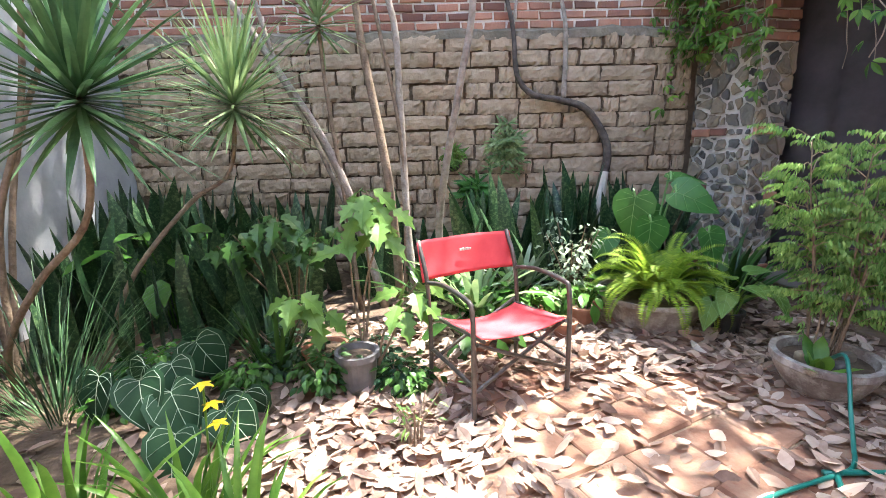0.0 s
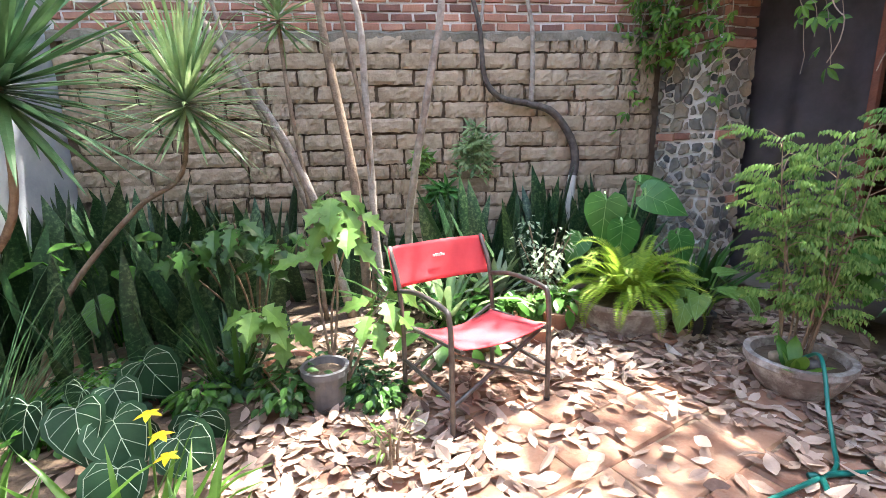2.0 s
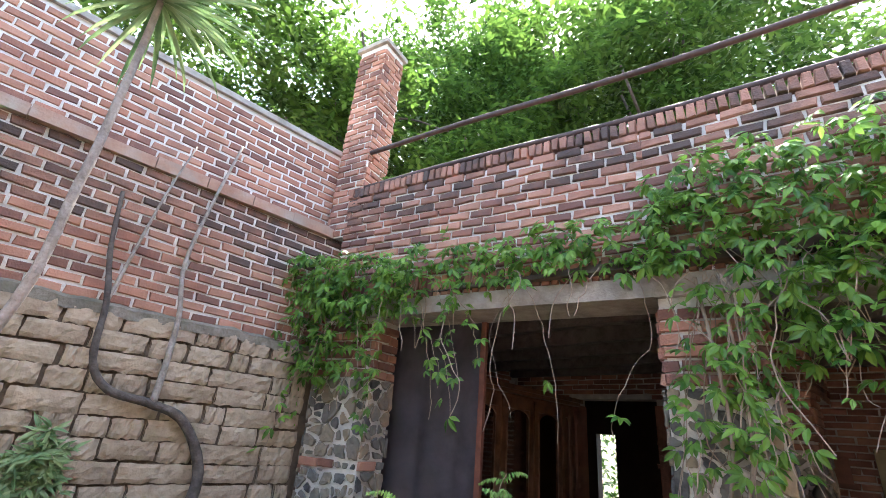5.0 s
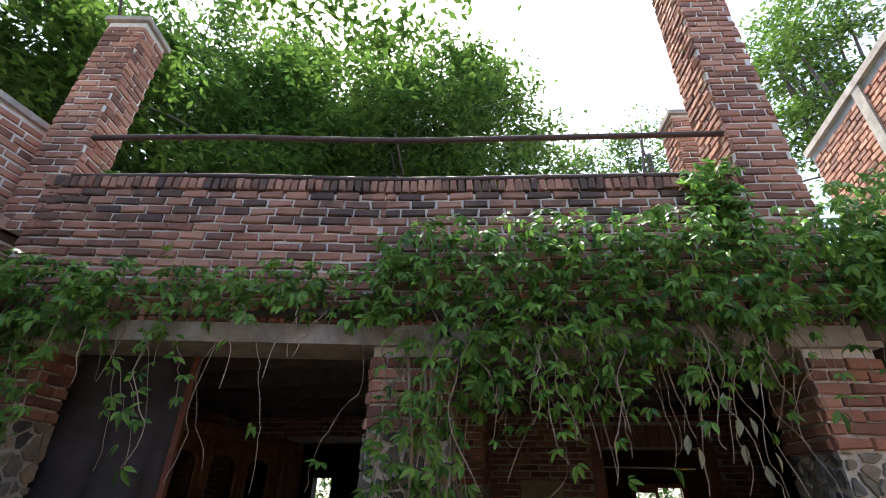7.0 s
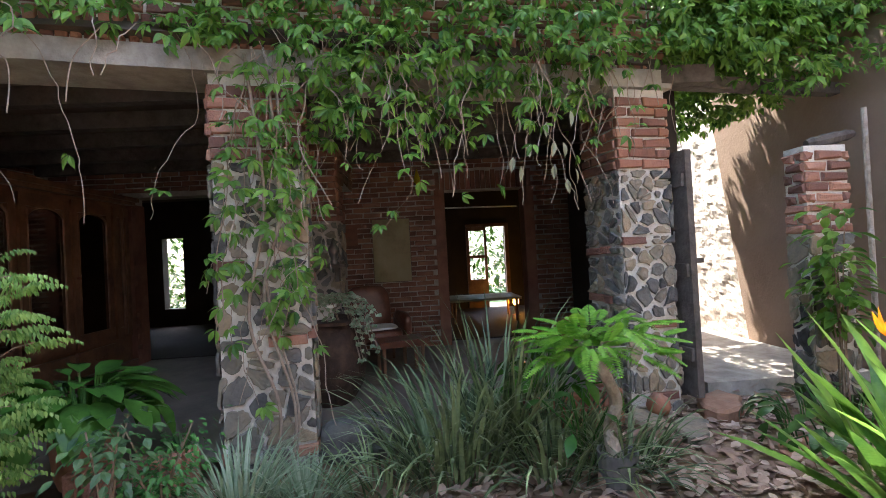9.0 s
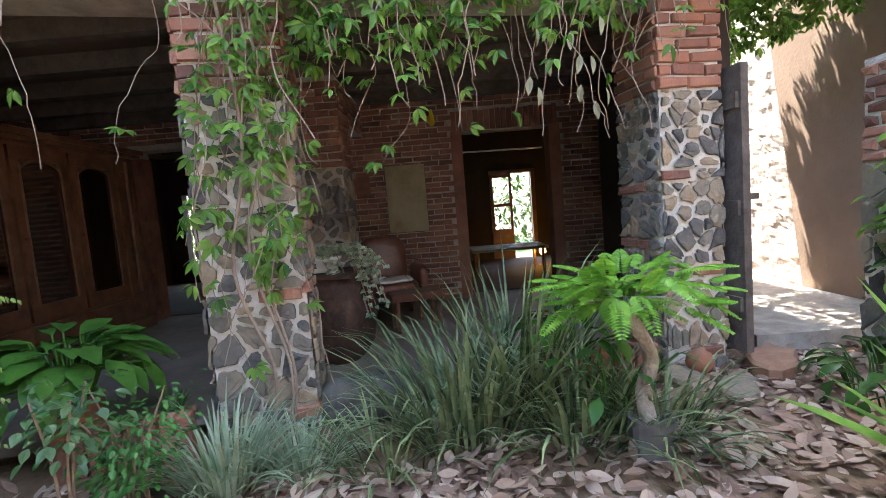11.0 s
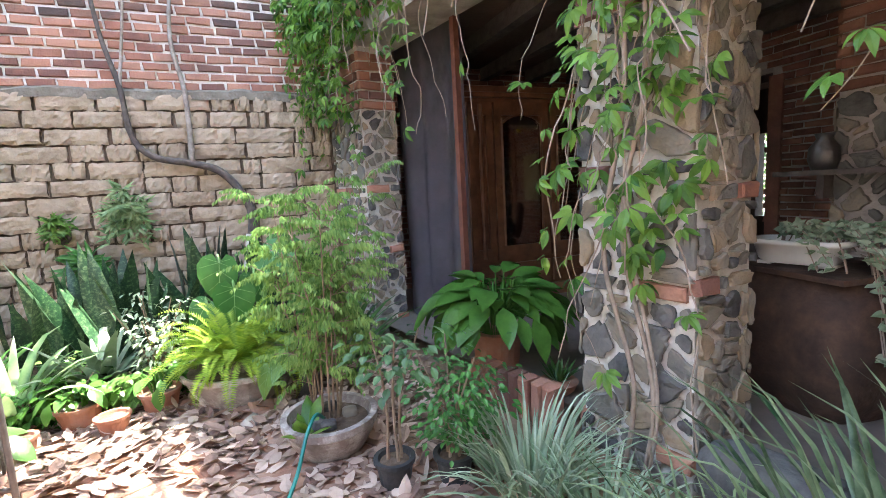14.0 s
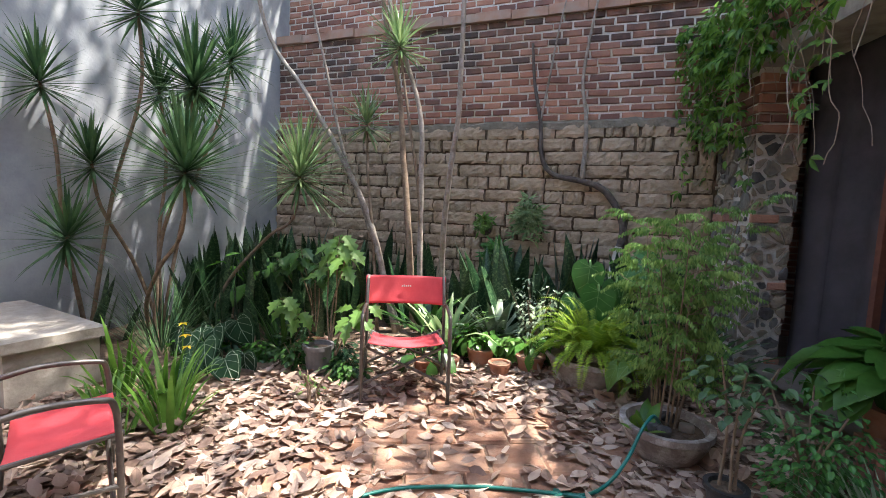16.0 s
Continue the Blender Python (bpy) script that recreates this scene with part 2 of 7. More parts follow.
VEIN_G = material("light_green_vein", [(0.16, 0.33, 0.1), (0.24, 0.42, 0.15)], 9, 0.5, 0)
ROUGH_TRUNK = material("rough_dark_trunk_wood", [(0.025, 0.014, 0.01), (0.06, 0.032, 0.021), (0.11, 0.06, 0.038)], 9, 0.75, 1.0, 22)
YELLOW = material("yellow_petal", [(0.75, 0.5, 0.01), (0.85, 0.65, 0.03)], 9, 0.5, 0, through_light=0.3)
ORANGE = material("orange_petal", [(0.8, 0.25, 0.01), (0.85, 0.4, 0.02)], 9, 0.5, 0, through_light=0.3)
PETAL_PALE = material("papery_pod", [(0.26, 0.26, 0.16), (0.45, 0.44, 0.3)], 9, 0.6, 0.2, 60, through_light=0.3)
MIRROR = bpy.data.materials.new("old_mirror")
MIRROR.use_nodes = True
mb = MIRROR.node_tree.nodes["Principled BSDF"]
mb.inputs["Base Color"].default_value, mb.inputs["Metallic"].default_value, mb.inputs["Roughness"].default_value = (0.42, 0.4, 0.37, 1), 1.0, 0.06
FLAME = bpy.data.materials.new("lamp_glow")
FLAME.use_nodes = True
fb = FLAME.node_tree.nodes["Principled BSDF"]
fb.inputs["Base Color"].default_value = (1, 0.5, 0.1, 1)
fb.inputs["Emission Color"].default_value, fb.inputs["Emission Strength"].default_value = (1, 0.45, 0.05, 1), 6.0


# ---- mesh building ----
class Build:
    """Collects vertices and faces of one mesh."""

    def __init__(self):
        self.v, self.f = [], []

    def add(self, verts, faces):
        k = len(self.v)
        self.v.extend(tuple(p) for p in verts)
        self.f.extend(tuple(k + i for i in f) for f in faces)
        return self

    def box(self, a, b, m=None):
        (x0, y0, z0), (x1, y1, z1) = a, b
        vs = [Vector(p) for p in ((x0, y0, z0), (x1, y0, z0), (x1, y1, z0), (x0, y1, z0), (x0, y0, z1), (x1, y0, z1), (x1, y1, z1), (x0, y1, z1))]
        if m:
            vs = [m @ p for p in vs]
        return self.add(vs, [(3, 2, 1, 0), (4, 5, 6, 7), (0, 1, 5, 4), (1, 2, 6, 5), (2, 3, 7, 6), (3, 0, 4, 7)])

    def tube(self, pts, radii, sides=8, caps=True):
        pts = [Vector(p) for p in pts]
        if not hasattr(radii, "__len__"):
            radii = [radii] * len(pts)
        k0, n = len(self.v), len(pts)
        side = None
        for i, p in enumerate(pts):
            d = (pts[min(i + 1, n - 1)] - pts[max(i - 1, 0)]).normalized()
            if side is None:
                side = d.orthogonal().normalized()
            side = (side - d * side.dot(d))
            side = side.normalized() if side.length > 1e-6 else d.orthogonal().normalized()
            up = d.cross(side)
            for j in range(sides):
                a = 2 * math.pi * j / sides
                self.v.append(tuple(p + (side * math.cos(a) + up * math.sin(a)) * radii[i]))
        for i in range(n - 1):
            for j in range(sides):
                a, b = k0 + i * sides + j, k0 + i * sides + (j + 1) % sides
                self.f.append((a, b, b + sides, a + sides))
        if caps:
            self.f.append(tuple(k0 + j for j in reversed(range(sides))))
            self.f.append(tuple(k0 + (n - 1) * sides + j for j in range(sides)))
        return self

    def lathe(self, profile, centre=(0, 0, 0), sides=28, wobble=0.0):
        cx, cy, cz = centre
        k0 = len(self.v)
        for r, z in profile:
            for j in range(sides):
                a = 2 * math.pi * j / sides
                rr = r * (1 + wobble * math.sin(3 * a + 1) + wobble * 0.6 * math.sin(7 * a))
                self.v.append((cx + rr * math.cos(a), cy + rr * math.sin(a), cz + z))
        for i in range(len(profile) - 1):
            for j in range(sides):
                a, b = k0 + i * sides + j, k0 + i * sides + (j + 1) % sides
                self.f.append((a, b, b + sides, a + sides))
        self.f.append(tuple(k0 + j for j in reversed(range(sides))))
        self.f.append(tuple(k0 + (len(profile) - 1) * sides + j for j in range(sides)))
        return self

    def blade(self, base, out, length, width, droop, steps=4, tip=0.05, wide_at=0.3, fold=0.15, twist=None):
        """A strap leaf from base: it starts along out and bends down by droop (radians)."""
        d = Vector(out).normalized()
        p = Vector(base)
        flat = Vector((d.x, d.y, 0))
        if flat.length < 1e-3:
            a = random.uniform(0, 6.28)
            flat = Vector((math.cos(a), math.sin(a), 0))
        flat.normalize()
        side = Vector((-flat.y, flat.x, 0))
        if twist is not None:
            side = (side * math.cos(twist) + flat * math.sin(twist))
        elev = math.atan2(d.z, math.hypot(d.x, d.y))
        k0 = len(self.v)
        for i in range(steps + 1):
            s = i / steps
            w = width * (wide_at_shape(s, wide_at) * (1 - tip) + tip * (1 - s))
            e = elev - droop * s * s
            dirn = flat * math.cos(e) + Vector((0, 0, 1)) * math.sin(e)
            nrm = dirn.cross(side)
            self.v.append(tuple(p + side * w * 0.5 - nrm * fold * w * 0.5))
            self.v.append(tuple(p))
            self.v.append(tuple(p - side * w * 0.5 - nrm * fold * w * 0.5))
            p = p + dirn * (length / steps)
        for i in range(steps):
            a = k0 + 3 * i
            self.f.append((a, a + 1, a + 4, a + 3))
            self.f.append((a + 1, a + 2, a + 5, a + 4))
        return self

    def leaf(self, base, dirn, normal, length, width, shape="oval", cup=0.12, bend=0.25):
        """A flat leaf with a folded midrib."""
        d = Vector(dirn).normalized()
        nv = Vector(normal)
        s = d.cross(nv)
        s = s.normalized() if s.length > 1e-5 else d.orthogonal().normalized()
        nv = s.cross(d).normalized()
        base = Vector(base)
        half = SHAPES[shape]
        k0 = len(self.v)
        for t, w in half:
            c = base + d * (t * length) - nv * (bend * length * t * t)
            self.v.append(tuple(c + s * (w * width * 0.5) + nv * (cup * w * width)))
            self.v.append(tuple(base if t < 0 else c))
            self.v.append(tuple(c - s * (w * width * 0.5) + nv * (cup * w * width)))
        for i in range(len(half) - 1):
            a = k0 + 3 * i
            self.f.append((a, a + 1, a + 4, a + 3))
            self.f.append((a + 1, a + 2, a + 5, a + 4))
        return self

    def mesh(self, name, mat, smooth=False):
        me = bpy.data.meshes.new(name)
        me.from_pydata(self.v, [], self.f)
        me.materials.append(mat)
        if smooth:
            me.polygons.foreach_set("use_smooth", [True] * len(me.polygons))
        me.update()
        return me


def wide_at_shape(s, at):
    if s < at:
        return 0.55 + 0.45 * math.sin(s / at * math.pi / 2)
    return max(0.0, math.cos((s - at) / (1 - at) * math.pi / 2)) ** 0.8


SHAPES = {
    "oval": [(0, 0.08), (0.25, 0.8), (0.5, 1), (0.78, 0.6), (1, 0.02)],
    "simple": [(0, 0.1), (0.42, 1), (1, 0.02)],
    "lance": [(0, 0.1), (0.3, 0.95), (0.6, 0.8), (1, 0.02)],
    "heart": [(-0.18, 0.35), (-0.12, 0.75), (0.05, 1.0), (0.3, 0.98), (0.6, 0.68), (0.85, 0.28), (1, 0.02)],
    "holly": [(0, 0.15), (0.16, 0.85), (0.24, 0.5), (0.42, 1.1), (0.5, 0.55), (0.68, 0.8), (0.75, 0.35), (1, 0.02)],
}


def part(name, data, mat, parent=None, label="", smooth=False):
    """Links one mesh object, under a thing or a part if given. data: a Build or a mesh."""
    me = data.mesh(name, mat, smooth) if isinstance(data, Build) else data
    ob = new(name, me)
    if parent is not None:
        ob.parent = parent
    if label:
        ob["label"] = label
    return ob


def thing(name, label, category, group="", kind="", at=(0, 0, 0), turn=0.0):
    ob = new(name)
    ob.empty_display_size = 0.1
    ob.matrix_world = pose(*at, 0, 0, turn)
    return tagged(ob, label, category, group, kind)


R = random.Random(7)


def chip(w, h, d, rng, r=0.006):
    """A brick seen from its front: front face towards -y, with worn, uneven edges; its back at y = d."""
    j = lambda a: rng.uniform(-a, a)
    b = Build()
    ring = [(-w / 2, -h / 2), (w / 2, -h / 2), (w / 2, h / 2), (-w / 2, h / 2)]
    outer = [(x + j(r), z + j(r)) for x, z in ring]
    vs = [(x, d, z) for x, z in outer] + [(x, r * 1.3 + j(r * 0.4), z) for x, z in outer]
    vs += [(x * (1 - 2.2 * r / w) + j(r * 0.5), j(r * 0.8), z * (1 - 2.2 * r / h) + j(r * 0.3)) for x, z in outer]
    b.add(vs, [(0, 1, 5, 4), (1, 2, 6, 5), (2, 3, 7, 6), (3, 0, 4, 7), (4, 5, 9, 8), (5, 6, 10, 9), (6, 7, 11, 10), (7, 4, 8, 11), (8, 9, 10, 11)])
    return b


def lump(w, h, d, rng, r=0.02):
    """A worn mud brick: an uneven, pillowed front with rounded, crumbled edges."""
    nu, nz, b = 10, 4, Build()
    off = rng.uniform(0, 90)
    crack = rng.uniform(-0.5, 0.5)
    deep = 0.022 if rng.random() < 0.45 else 0.0
    for k in range(nz + 1):
        for i in range(nu + 1):
            u, v = i / nu * 2 - 1, k / nz * 2 - 1
            x, z = u * w / 2 + 0.012 * noise.noise((u * 2 + off, v * 1.6, 1)), v * h / 2 + 0.014 * noise.noise((u * 3.4 + off, v, 4))
            y = r * (abs(u) ** 8 + 0.5 * abs(v) ** 10) * 0.8 + 0.012 * noise.noise((u * 2.6 + off, v * 1.9, 7)) + 0.009 * noise.noise((u * 6 + off, v * 4, 9))
            y += deep * math.exp(-((u - crack - 0.1 * v) / 0.07) ** 2)
            b.v.append((x, y, z))
    b.f = [(k * (nu + 1) + i, k * (nu + 1) + i + 1, (k + 1) * (nu + 1) + i + 1, (k + 1) * (nu + 1) + i) for k in range(nz) for i in range(nu)]
    c = [0, nu, (nu + 1) * (nz + 1) - 1, (nu + 1) * nz]
    n0 = len(b.v)
    b.v += [(b.v[q][0], d, b.v[q][2]) for q in c]
    b.f += [(c[1], c[0], n0, n0 + 1), (c[2], c[1], n0 + 1, n0 + 2), (c[3], c[2], n0 + 2, n0 + 3), (c[0], c[3], n0 + 3, n0)]
    return b


def courses(parent, m, u0, u1, z0, z1, length, height, joint, depth, mat, mat_joined, rng, name="brick", proud=0.008, limit=290, wear=0.006, skip=None, near=None, drop=0.0, shape=chip, uneven=0.0):
    """Bricks laid in courses on a wall's face. m maps (u, -out, z) to the parent's space; those past limit are joined."""
    variants = [shape(length - joint, height - joint, depth, rng, wear).mesh(name, mat) for _ in range(14 if uneven else 7)]
    halves = [shape(length / 2 - joint, height - joint, depth, rng, wear).mesh(name, mat) for _ in range(3)]
    rest, spots = Build(), []
    row, z = 0, z0 + height / 2
    while z < z1 - height * 0.4:
        u = u0 - (length / 2 if row % 2 else 0) + rng.uniform(-0.03, 0.03)
        while u < u1:
            step = length * (1 + rng.uniform(-1.3, 0.7) * uneven)
            a, b = max(u, u0), min(u + step, u1)
            if b - a > length * 0.3 and not (skip and skip((a + b) / 2, z)) and rng.random() > drop:
                spots.append(((a + b) / 2, z + rng.uniform(-0.003, 0.003) * (1 + 2 * uneven), b - a))
            u += step
        z += height
        row += 1
    if near:
        spots.sort(key=lambda s: abs(s[0] - near[0]) + abs(s[1] - near[1]))
    for i, (u, z, w) in enumerate(spots):
        full = w > length * 0.75
        base = (length if full else length / 2) - joint
        mm = m @ Matrix.Translation((u, -proud + rng.uniform(-0.004, 0.004), z)) @ Matrix.Rotation(rng.uniform(-0.012, 0.012), 4, "Y") @ Matrix.Diagonal(((w - joint * (1 + uneven * rng.uniform(-1.2, 2.4))) / base, 1, 1 + uneven * rng.uniform(-0.06, 0.26), 1))
        me = rng.choice(variants if full else halves)
        if i < limit:
            ob = new(name, me)
            ob.parent = parent
            ob.matrix_local = mm
        else:
            rest.add([mm @ v.co for v in me.vertices], [tuple(p.vertices) for p in me.polygons])
    if rest.v:
        tagged(part(name + "_courses", rest, mat_joined, parent), kind="stuff")


def clip_cell(poly, p, q):
    """Keeps the part of poly that lies nearer to p than to q."""
    mid, nx, ny = ((p[0] + q[0]) / 2, (p[1] + q[1]) / 2), q[0] - p[0], q[1] - p[1]
    out = []
    for i in range(len(poly)):
        a, b = poly[i], poly[(i + 1) % len(poly)]
        da = (a[0] - mid[0]) * nx + (a[1] - mid[1]) * ny
        db = (b[0] - mid[0]) * nx + (b[1] - mid[1]) * ny
        if da <= 0:
            out.append(a)
        if (da < 0 < db) or (db < 0 < da):
            t = da / (da - db)
            out.append((a[0] + (b[0] - a[0]) * t, a[1] + (b[1] - a[1]) * t))
    return out


def stones(parent, m, u0, u1, z0, z1, size, rng, joint=0.0145, proud=0.014, mat=None):
    """Field stones of uneven outline set in a face, each an object of its own: large ones, with small ones wedged between."""
    nu, nz = max(1, round((u1 - u0) / size)), max(1, round((z1 - z0) / (size * 0.72)))
    du, dz = (u1 - u0) / nu, (z1 - z0) / nz
    pts = []
    for k in range(nz):
        for i in range(nu):
            if rng.random() < 0.7:
                pts.append((u0 + (i + 0.5 + rng.uniform(-0.7, 0.7)) * du, z0 + (k + 0.5 + rng.uniform(-0.7, 0.7)) * dz))
            if rng.random() < 0.45:
                pts.append((u0 + (i + rng.random()) * du, z0 + (k + rng.random()) * dz))
    for p in pts:
        cell = [(u0, z0), (u1, z0), (u1, z1), (u0, z1)]
        for q in pts:
            if q is not p and abs(q[0] - p[0]) < 3.5 * du and abs(q[1] - p[1]) < 3.5 * dz:
                cell = clip_cell(cell, p, q)
        if len(cell) < 3:
            continue
        cx, cz = sum(c[0] for c in cell) / len(cell), sum(c[1] for c in cell) / len(cell)
        rad = sum(math.hypot(c[0] - cx, c[1] - cz) for c in cell) / len(cell)
        if rad < 0.02:
            continue
        gap = joint * rng.uniform(0.2, 1.9)
        k1 = max(0.45, 1 - gap / rad) * rng.uniform(0.83, 1.05)
        for cut in (rng.uniform(0.12, 0.26), 0.28):
            soft = []
            for i in range(len(cell)):
                a, b = cell[i], cell[(i + 1) % len(cell)]
                soft += [(a[0] * (1 - cut) + b[0] * cut, a[1] * (1 - cut) + b[1] * cut), (a[0] * cut + b[0] * (1 - cut), a[1] * cut + b[1] * (1 - cut))]
            cell = soft
        n, off = len(cell), rng.uniform(0, 99)
        b = Build()
        h = proud * rng.uniform(0.35, 1.3)
        rough = [1 + 0.3 * noise.noise((2.4 * math.cos(6.283 * i / n) + off, 2.4 * math.sin(6.283 * i / n), off)) for i in range(n)]
        for kk, out in ((k1 * 1.02, 0.006), (k1, -h * 0.45), (k1 * 0.92, -h * 0.92), (k1 * 0.5, -h)):
            for i, (x, z) in enumerate(cell):
                px, pz = cx + (x - cx) * kk * rough[i], cz + (z - cz) * kk * rough[i]
                px, pz = min(max(px, u0 - 0.006), u1 + 0.006), min(max(pz, z0), z1)
                b.v.append(tuple(m @ Vector((px, out + 0.011 * noise.noise((px * 22 + off, pz * 22, 3)), pz))))
        for r in range(3):
            for i in range(n):
                b.f.append((r * n + i, r * n + (i + 1) % n, (r + 1) * n + (i + 1) % n, (r + 1) * n + i))
        b.f.append(tuple(3 * n + i for i in range(n)))
        part("stone", b, mat or STONE, parent)


# ---- the large structure ----
AN, AS = -75.96, -79.2                    # the veranda's front, north and south of its stone pillar
P0 = (3.12, 1.64, 0.0)
FN, FS = pose(*P0, 0, 0, AN), pose(*P0, 0, 0, AS)
IDENT = Matrix.Identity(4)

gb = Build()
N = 40
gb.add([(-60 + 120 * i / N, -60 + 120 * j / N, 0) for j in range(N + 1) for i in range(N + 1)],
       [(j * (N + 1) + i, j * (N + 1) + i + 1, (j + 1) * (N + 1) + i + 1, (j + 1) * (N + 1) + i) for j in range(N) for i in range(N)])
ground = tagged(part("ground", gb, EARTH), "brown bare earth ground of a walled courtyard garden", "ground", kind="structure")

bed = Build()
edge = [(-2.9, 1.5), (-1.7, 1.6), (-1.15, 1.62), (-0.85, 1.95), (-0.7, 2.4), (-0.3, 2.75), (0.4, 3.0), (1.1, 3.15), (1.7, 2.95), (2.3, 2.9), (2.42, 4.5)]
bed.v = [(-2.9, 4.5, 0.02)] + [(x + R.uniform(-0.04, 0.04), y, 0.006) for x, y in edge] + [(x * 0.97 - 0.03, y + 0.12, 0.02) for x, y in edge]
m = len(edge)
bed.f = [(1 + i, 2 + i, 2 + m + i, 1 + m + i) for i in range(m - 1)] + [(0, 1 + m + i, 2 + m + i) for i in range(m - 1)]
tagged(part("soil_bed", bed, SOIL), "dark soil of the planting bed under the walls", "soil", kind="structure")

wall_north = thing("wall_north", "tall old boundary wall, adobe below and weathered red brick above", "wall", kind="structure")
part("adobe_core", Build().box((-2.92, 4.565, 0), (2.75, 4.95, 2.25)), MUD, wall_north)
part("brick_core", Build().box((-2.92, 4.605, 2.25), (2.75, 4.95, 3.4)), MORTAR, wall_north)
part("upper_core", Build().box((-2.92, 4.78, 3.4), (2.75, 5.0, 4.5)), MORTAR, wall_north)
lb = Build()
for i in range(14):
    x = -2.92 + i * 0.405
    lb.box((x, 4.545 + R.uniform(-0.02, 0.02), 3.4), (x + 0.4, 4.8, 3.5 + R.uniform(-0.01, 0.012)))
part("ledge", lb, LEDGE, wall_north, "faded red stepped ledge")
part("coping", Build().box((-2.92, 4.74, 4.5), (2.6, 5.04, 4.56)), CONCRETE, wall_north)
cb = Build()
seg = 70
for i in range(seg + 1):
    x = -2.92 + 5.35 * i / seg
    h = 2.25 + 0.03 * noise.noise((x * 2.1, 0, 3)) + 0.02 * noise.noise((x * 7, 1, 3))
    o = 0.02 * noise.noise((x * 5, 4, 3))
    cb.v += [(x, 4.52 + o, h - 0.06), (x, 4.525 + o, h + 0.01), (x, 4.61, h + 0.05)]
for i in range(seg):
    a = 3 * i
    cb.f += [(a, a + 3, a + 4, a + 1), (a + 1, a + 4, a + 5, a + 2)]
part("mortar_lip", cb, LIP, wall_north, "crumbling mortar lip on the adobe")

wall_west = thing("wall_west", "high grey cement-plastered boundary wall with damp stains", "wall", kind="structure")
part("plaster_face", Build().box((-3.2, -4, 0), (-2.92, 5.0, 5.2)), PLASTER, wall_west)

# pillars, beams and parapet of the veranda's front
def stone_pillar(name, label, m, angle, u0, u1, depth, stone_top, top, size, brick=True):
    t = thing(name, label, "pillar", kind="structure", at=P0, turn=angle)
    part("mortar_core", Build().box((u0 + 0.015, 0.015, 0), (u1 - 0.015, depth - 0.015, top)), MORTAR, t)
    rng = random.Random(name + str(u0))
    left = Matrix.Translation((u0, depth, 0)) @ Matrix.Rotation(radians(-90), 4, "Z")
    right = Matrix.Translation((u1, 0, 0)) @ Matrix.Rotation(radians(90), 4, "Z")
    for mm, a, b in ((IDENT, u0, u1), (left, 0, depth), (right, 0, depth)):
        z = 0.0
        for zb in (0.1, 0.76 + rng.uniform(-0.12, 0.1), 1.26 + rng.uniform(-0.1, 0.12)):
            if zb < stone_top:
                stones(t, mm, a, b, z, zb, size, rng)
                cut = a + (b - a) * rng.uniform(0.3, 0.7)
                lo, hi = ((a, cut), (cut, b)) if rng.random() < 0.5 else ((cut, b), (a, cut))
                stones(t, mm, hi[0], hi[1], zb, zb + 0.075, size, rng)
                courses(t, mm, lo[0], lo[1], zb, zb + 0.075, 0.24, 0.075, 0.014, 0.05, BRICK, BRICK_J, rng, proud=0.012)
                z = zb + 0.075
        stones(t, mm, a, b, z, stone_top, size, rng)
        if top > stone_top:
            courses(t, mm, a, b, stone_top, top, 0.24, 0.08, 0.016, 0.05, BRICK, BRICK_J, rng, proud=0.012)
    return t


stone_pillar("pillar", "rough stone and brick veranda pillar overgrown with creeper", FS, AS, 0.0, 0.57, 0.43, 1.97, 2.52, 0.13)
stone_pillar("pillar", "rough stone veranda pillar with orange brick bands", FS, AS, 2.85, 3.32, 0.5, 1.9, 2.52, 0.125)
stone_pillar("pillar", "rough stone corner pillar beside the adobe wall", FN, AN, -2.9, -2.25, 0.35, 2.0, 2.52, 0.125)


def beam(angle, u0, u1):
    b = Build()
    n = 26
    for i in range(n + 1):
        u = u0 + (u1 - u0) * i / n
        w = 0.008 * noise.noise((u * 3, angle, 0))
        for y, z in ((-0.035 + w, 2.52 + w), (-0.035 + w, 2.66 + w), (0.38, 2.66), (0.38, 2.52)):
            b.v.append((u, y, z))
    for i in range(n):
        for j in range(4):
            b.f.append((4 * i + j, 4 * i + (j + 1) % 4, 4 * i + 4 + (j + 1) % 4, 4 * i + 4 + j))
    b.f += [(3, 2, 1, 0), tuple(4 * n + j for j in range(4))]
    t = thing("lintel", "weathered concrete lintel beam over the veranda opening", "beam", kind="structure", at=P0, turn=angle)
    part("beam", b, CONCRETE, t)


beam(AN, -2.9, 0.0)
beam(AS, 0.003, 3.35)

floor = thing("floor", "worn dark veranda floor with a brick edge", "floor", kind="structure")
fl = Build().add([FN @ Vector((-2.9, 0.05, 0.13)), FS @ Vector((0, 0.05, 0.13)), FS @ Vector((3.2, 0.05, 0.13)), (11.0, -2.6, 0.13), (11.0, 6.2, 0.13), (2.8, 6.2, 0.13)], [(5, 4, 3, 2, 1, 0)])
part("slab", fl, FLOOR_IN, floor)

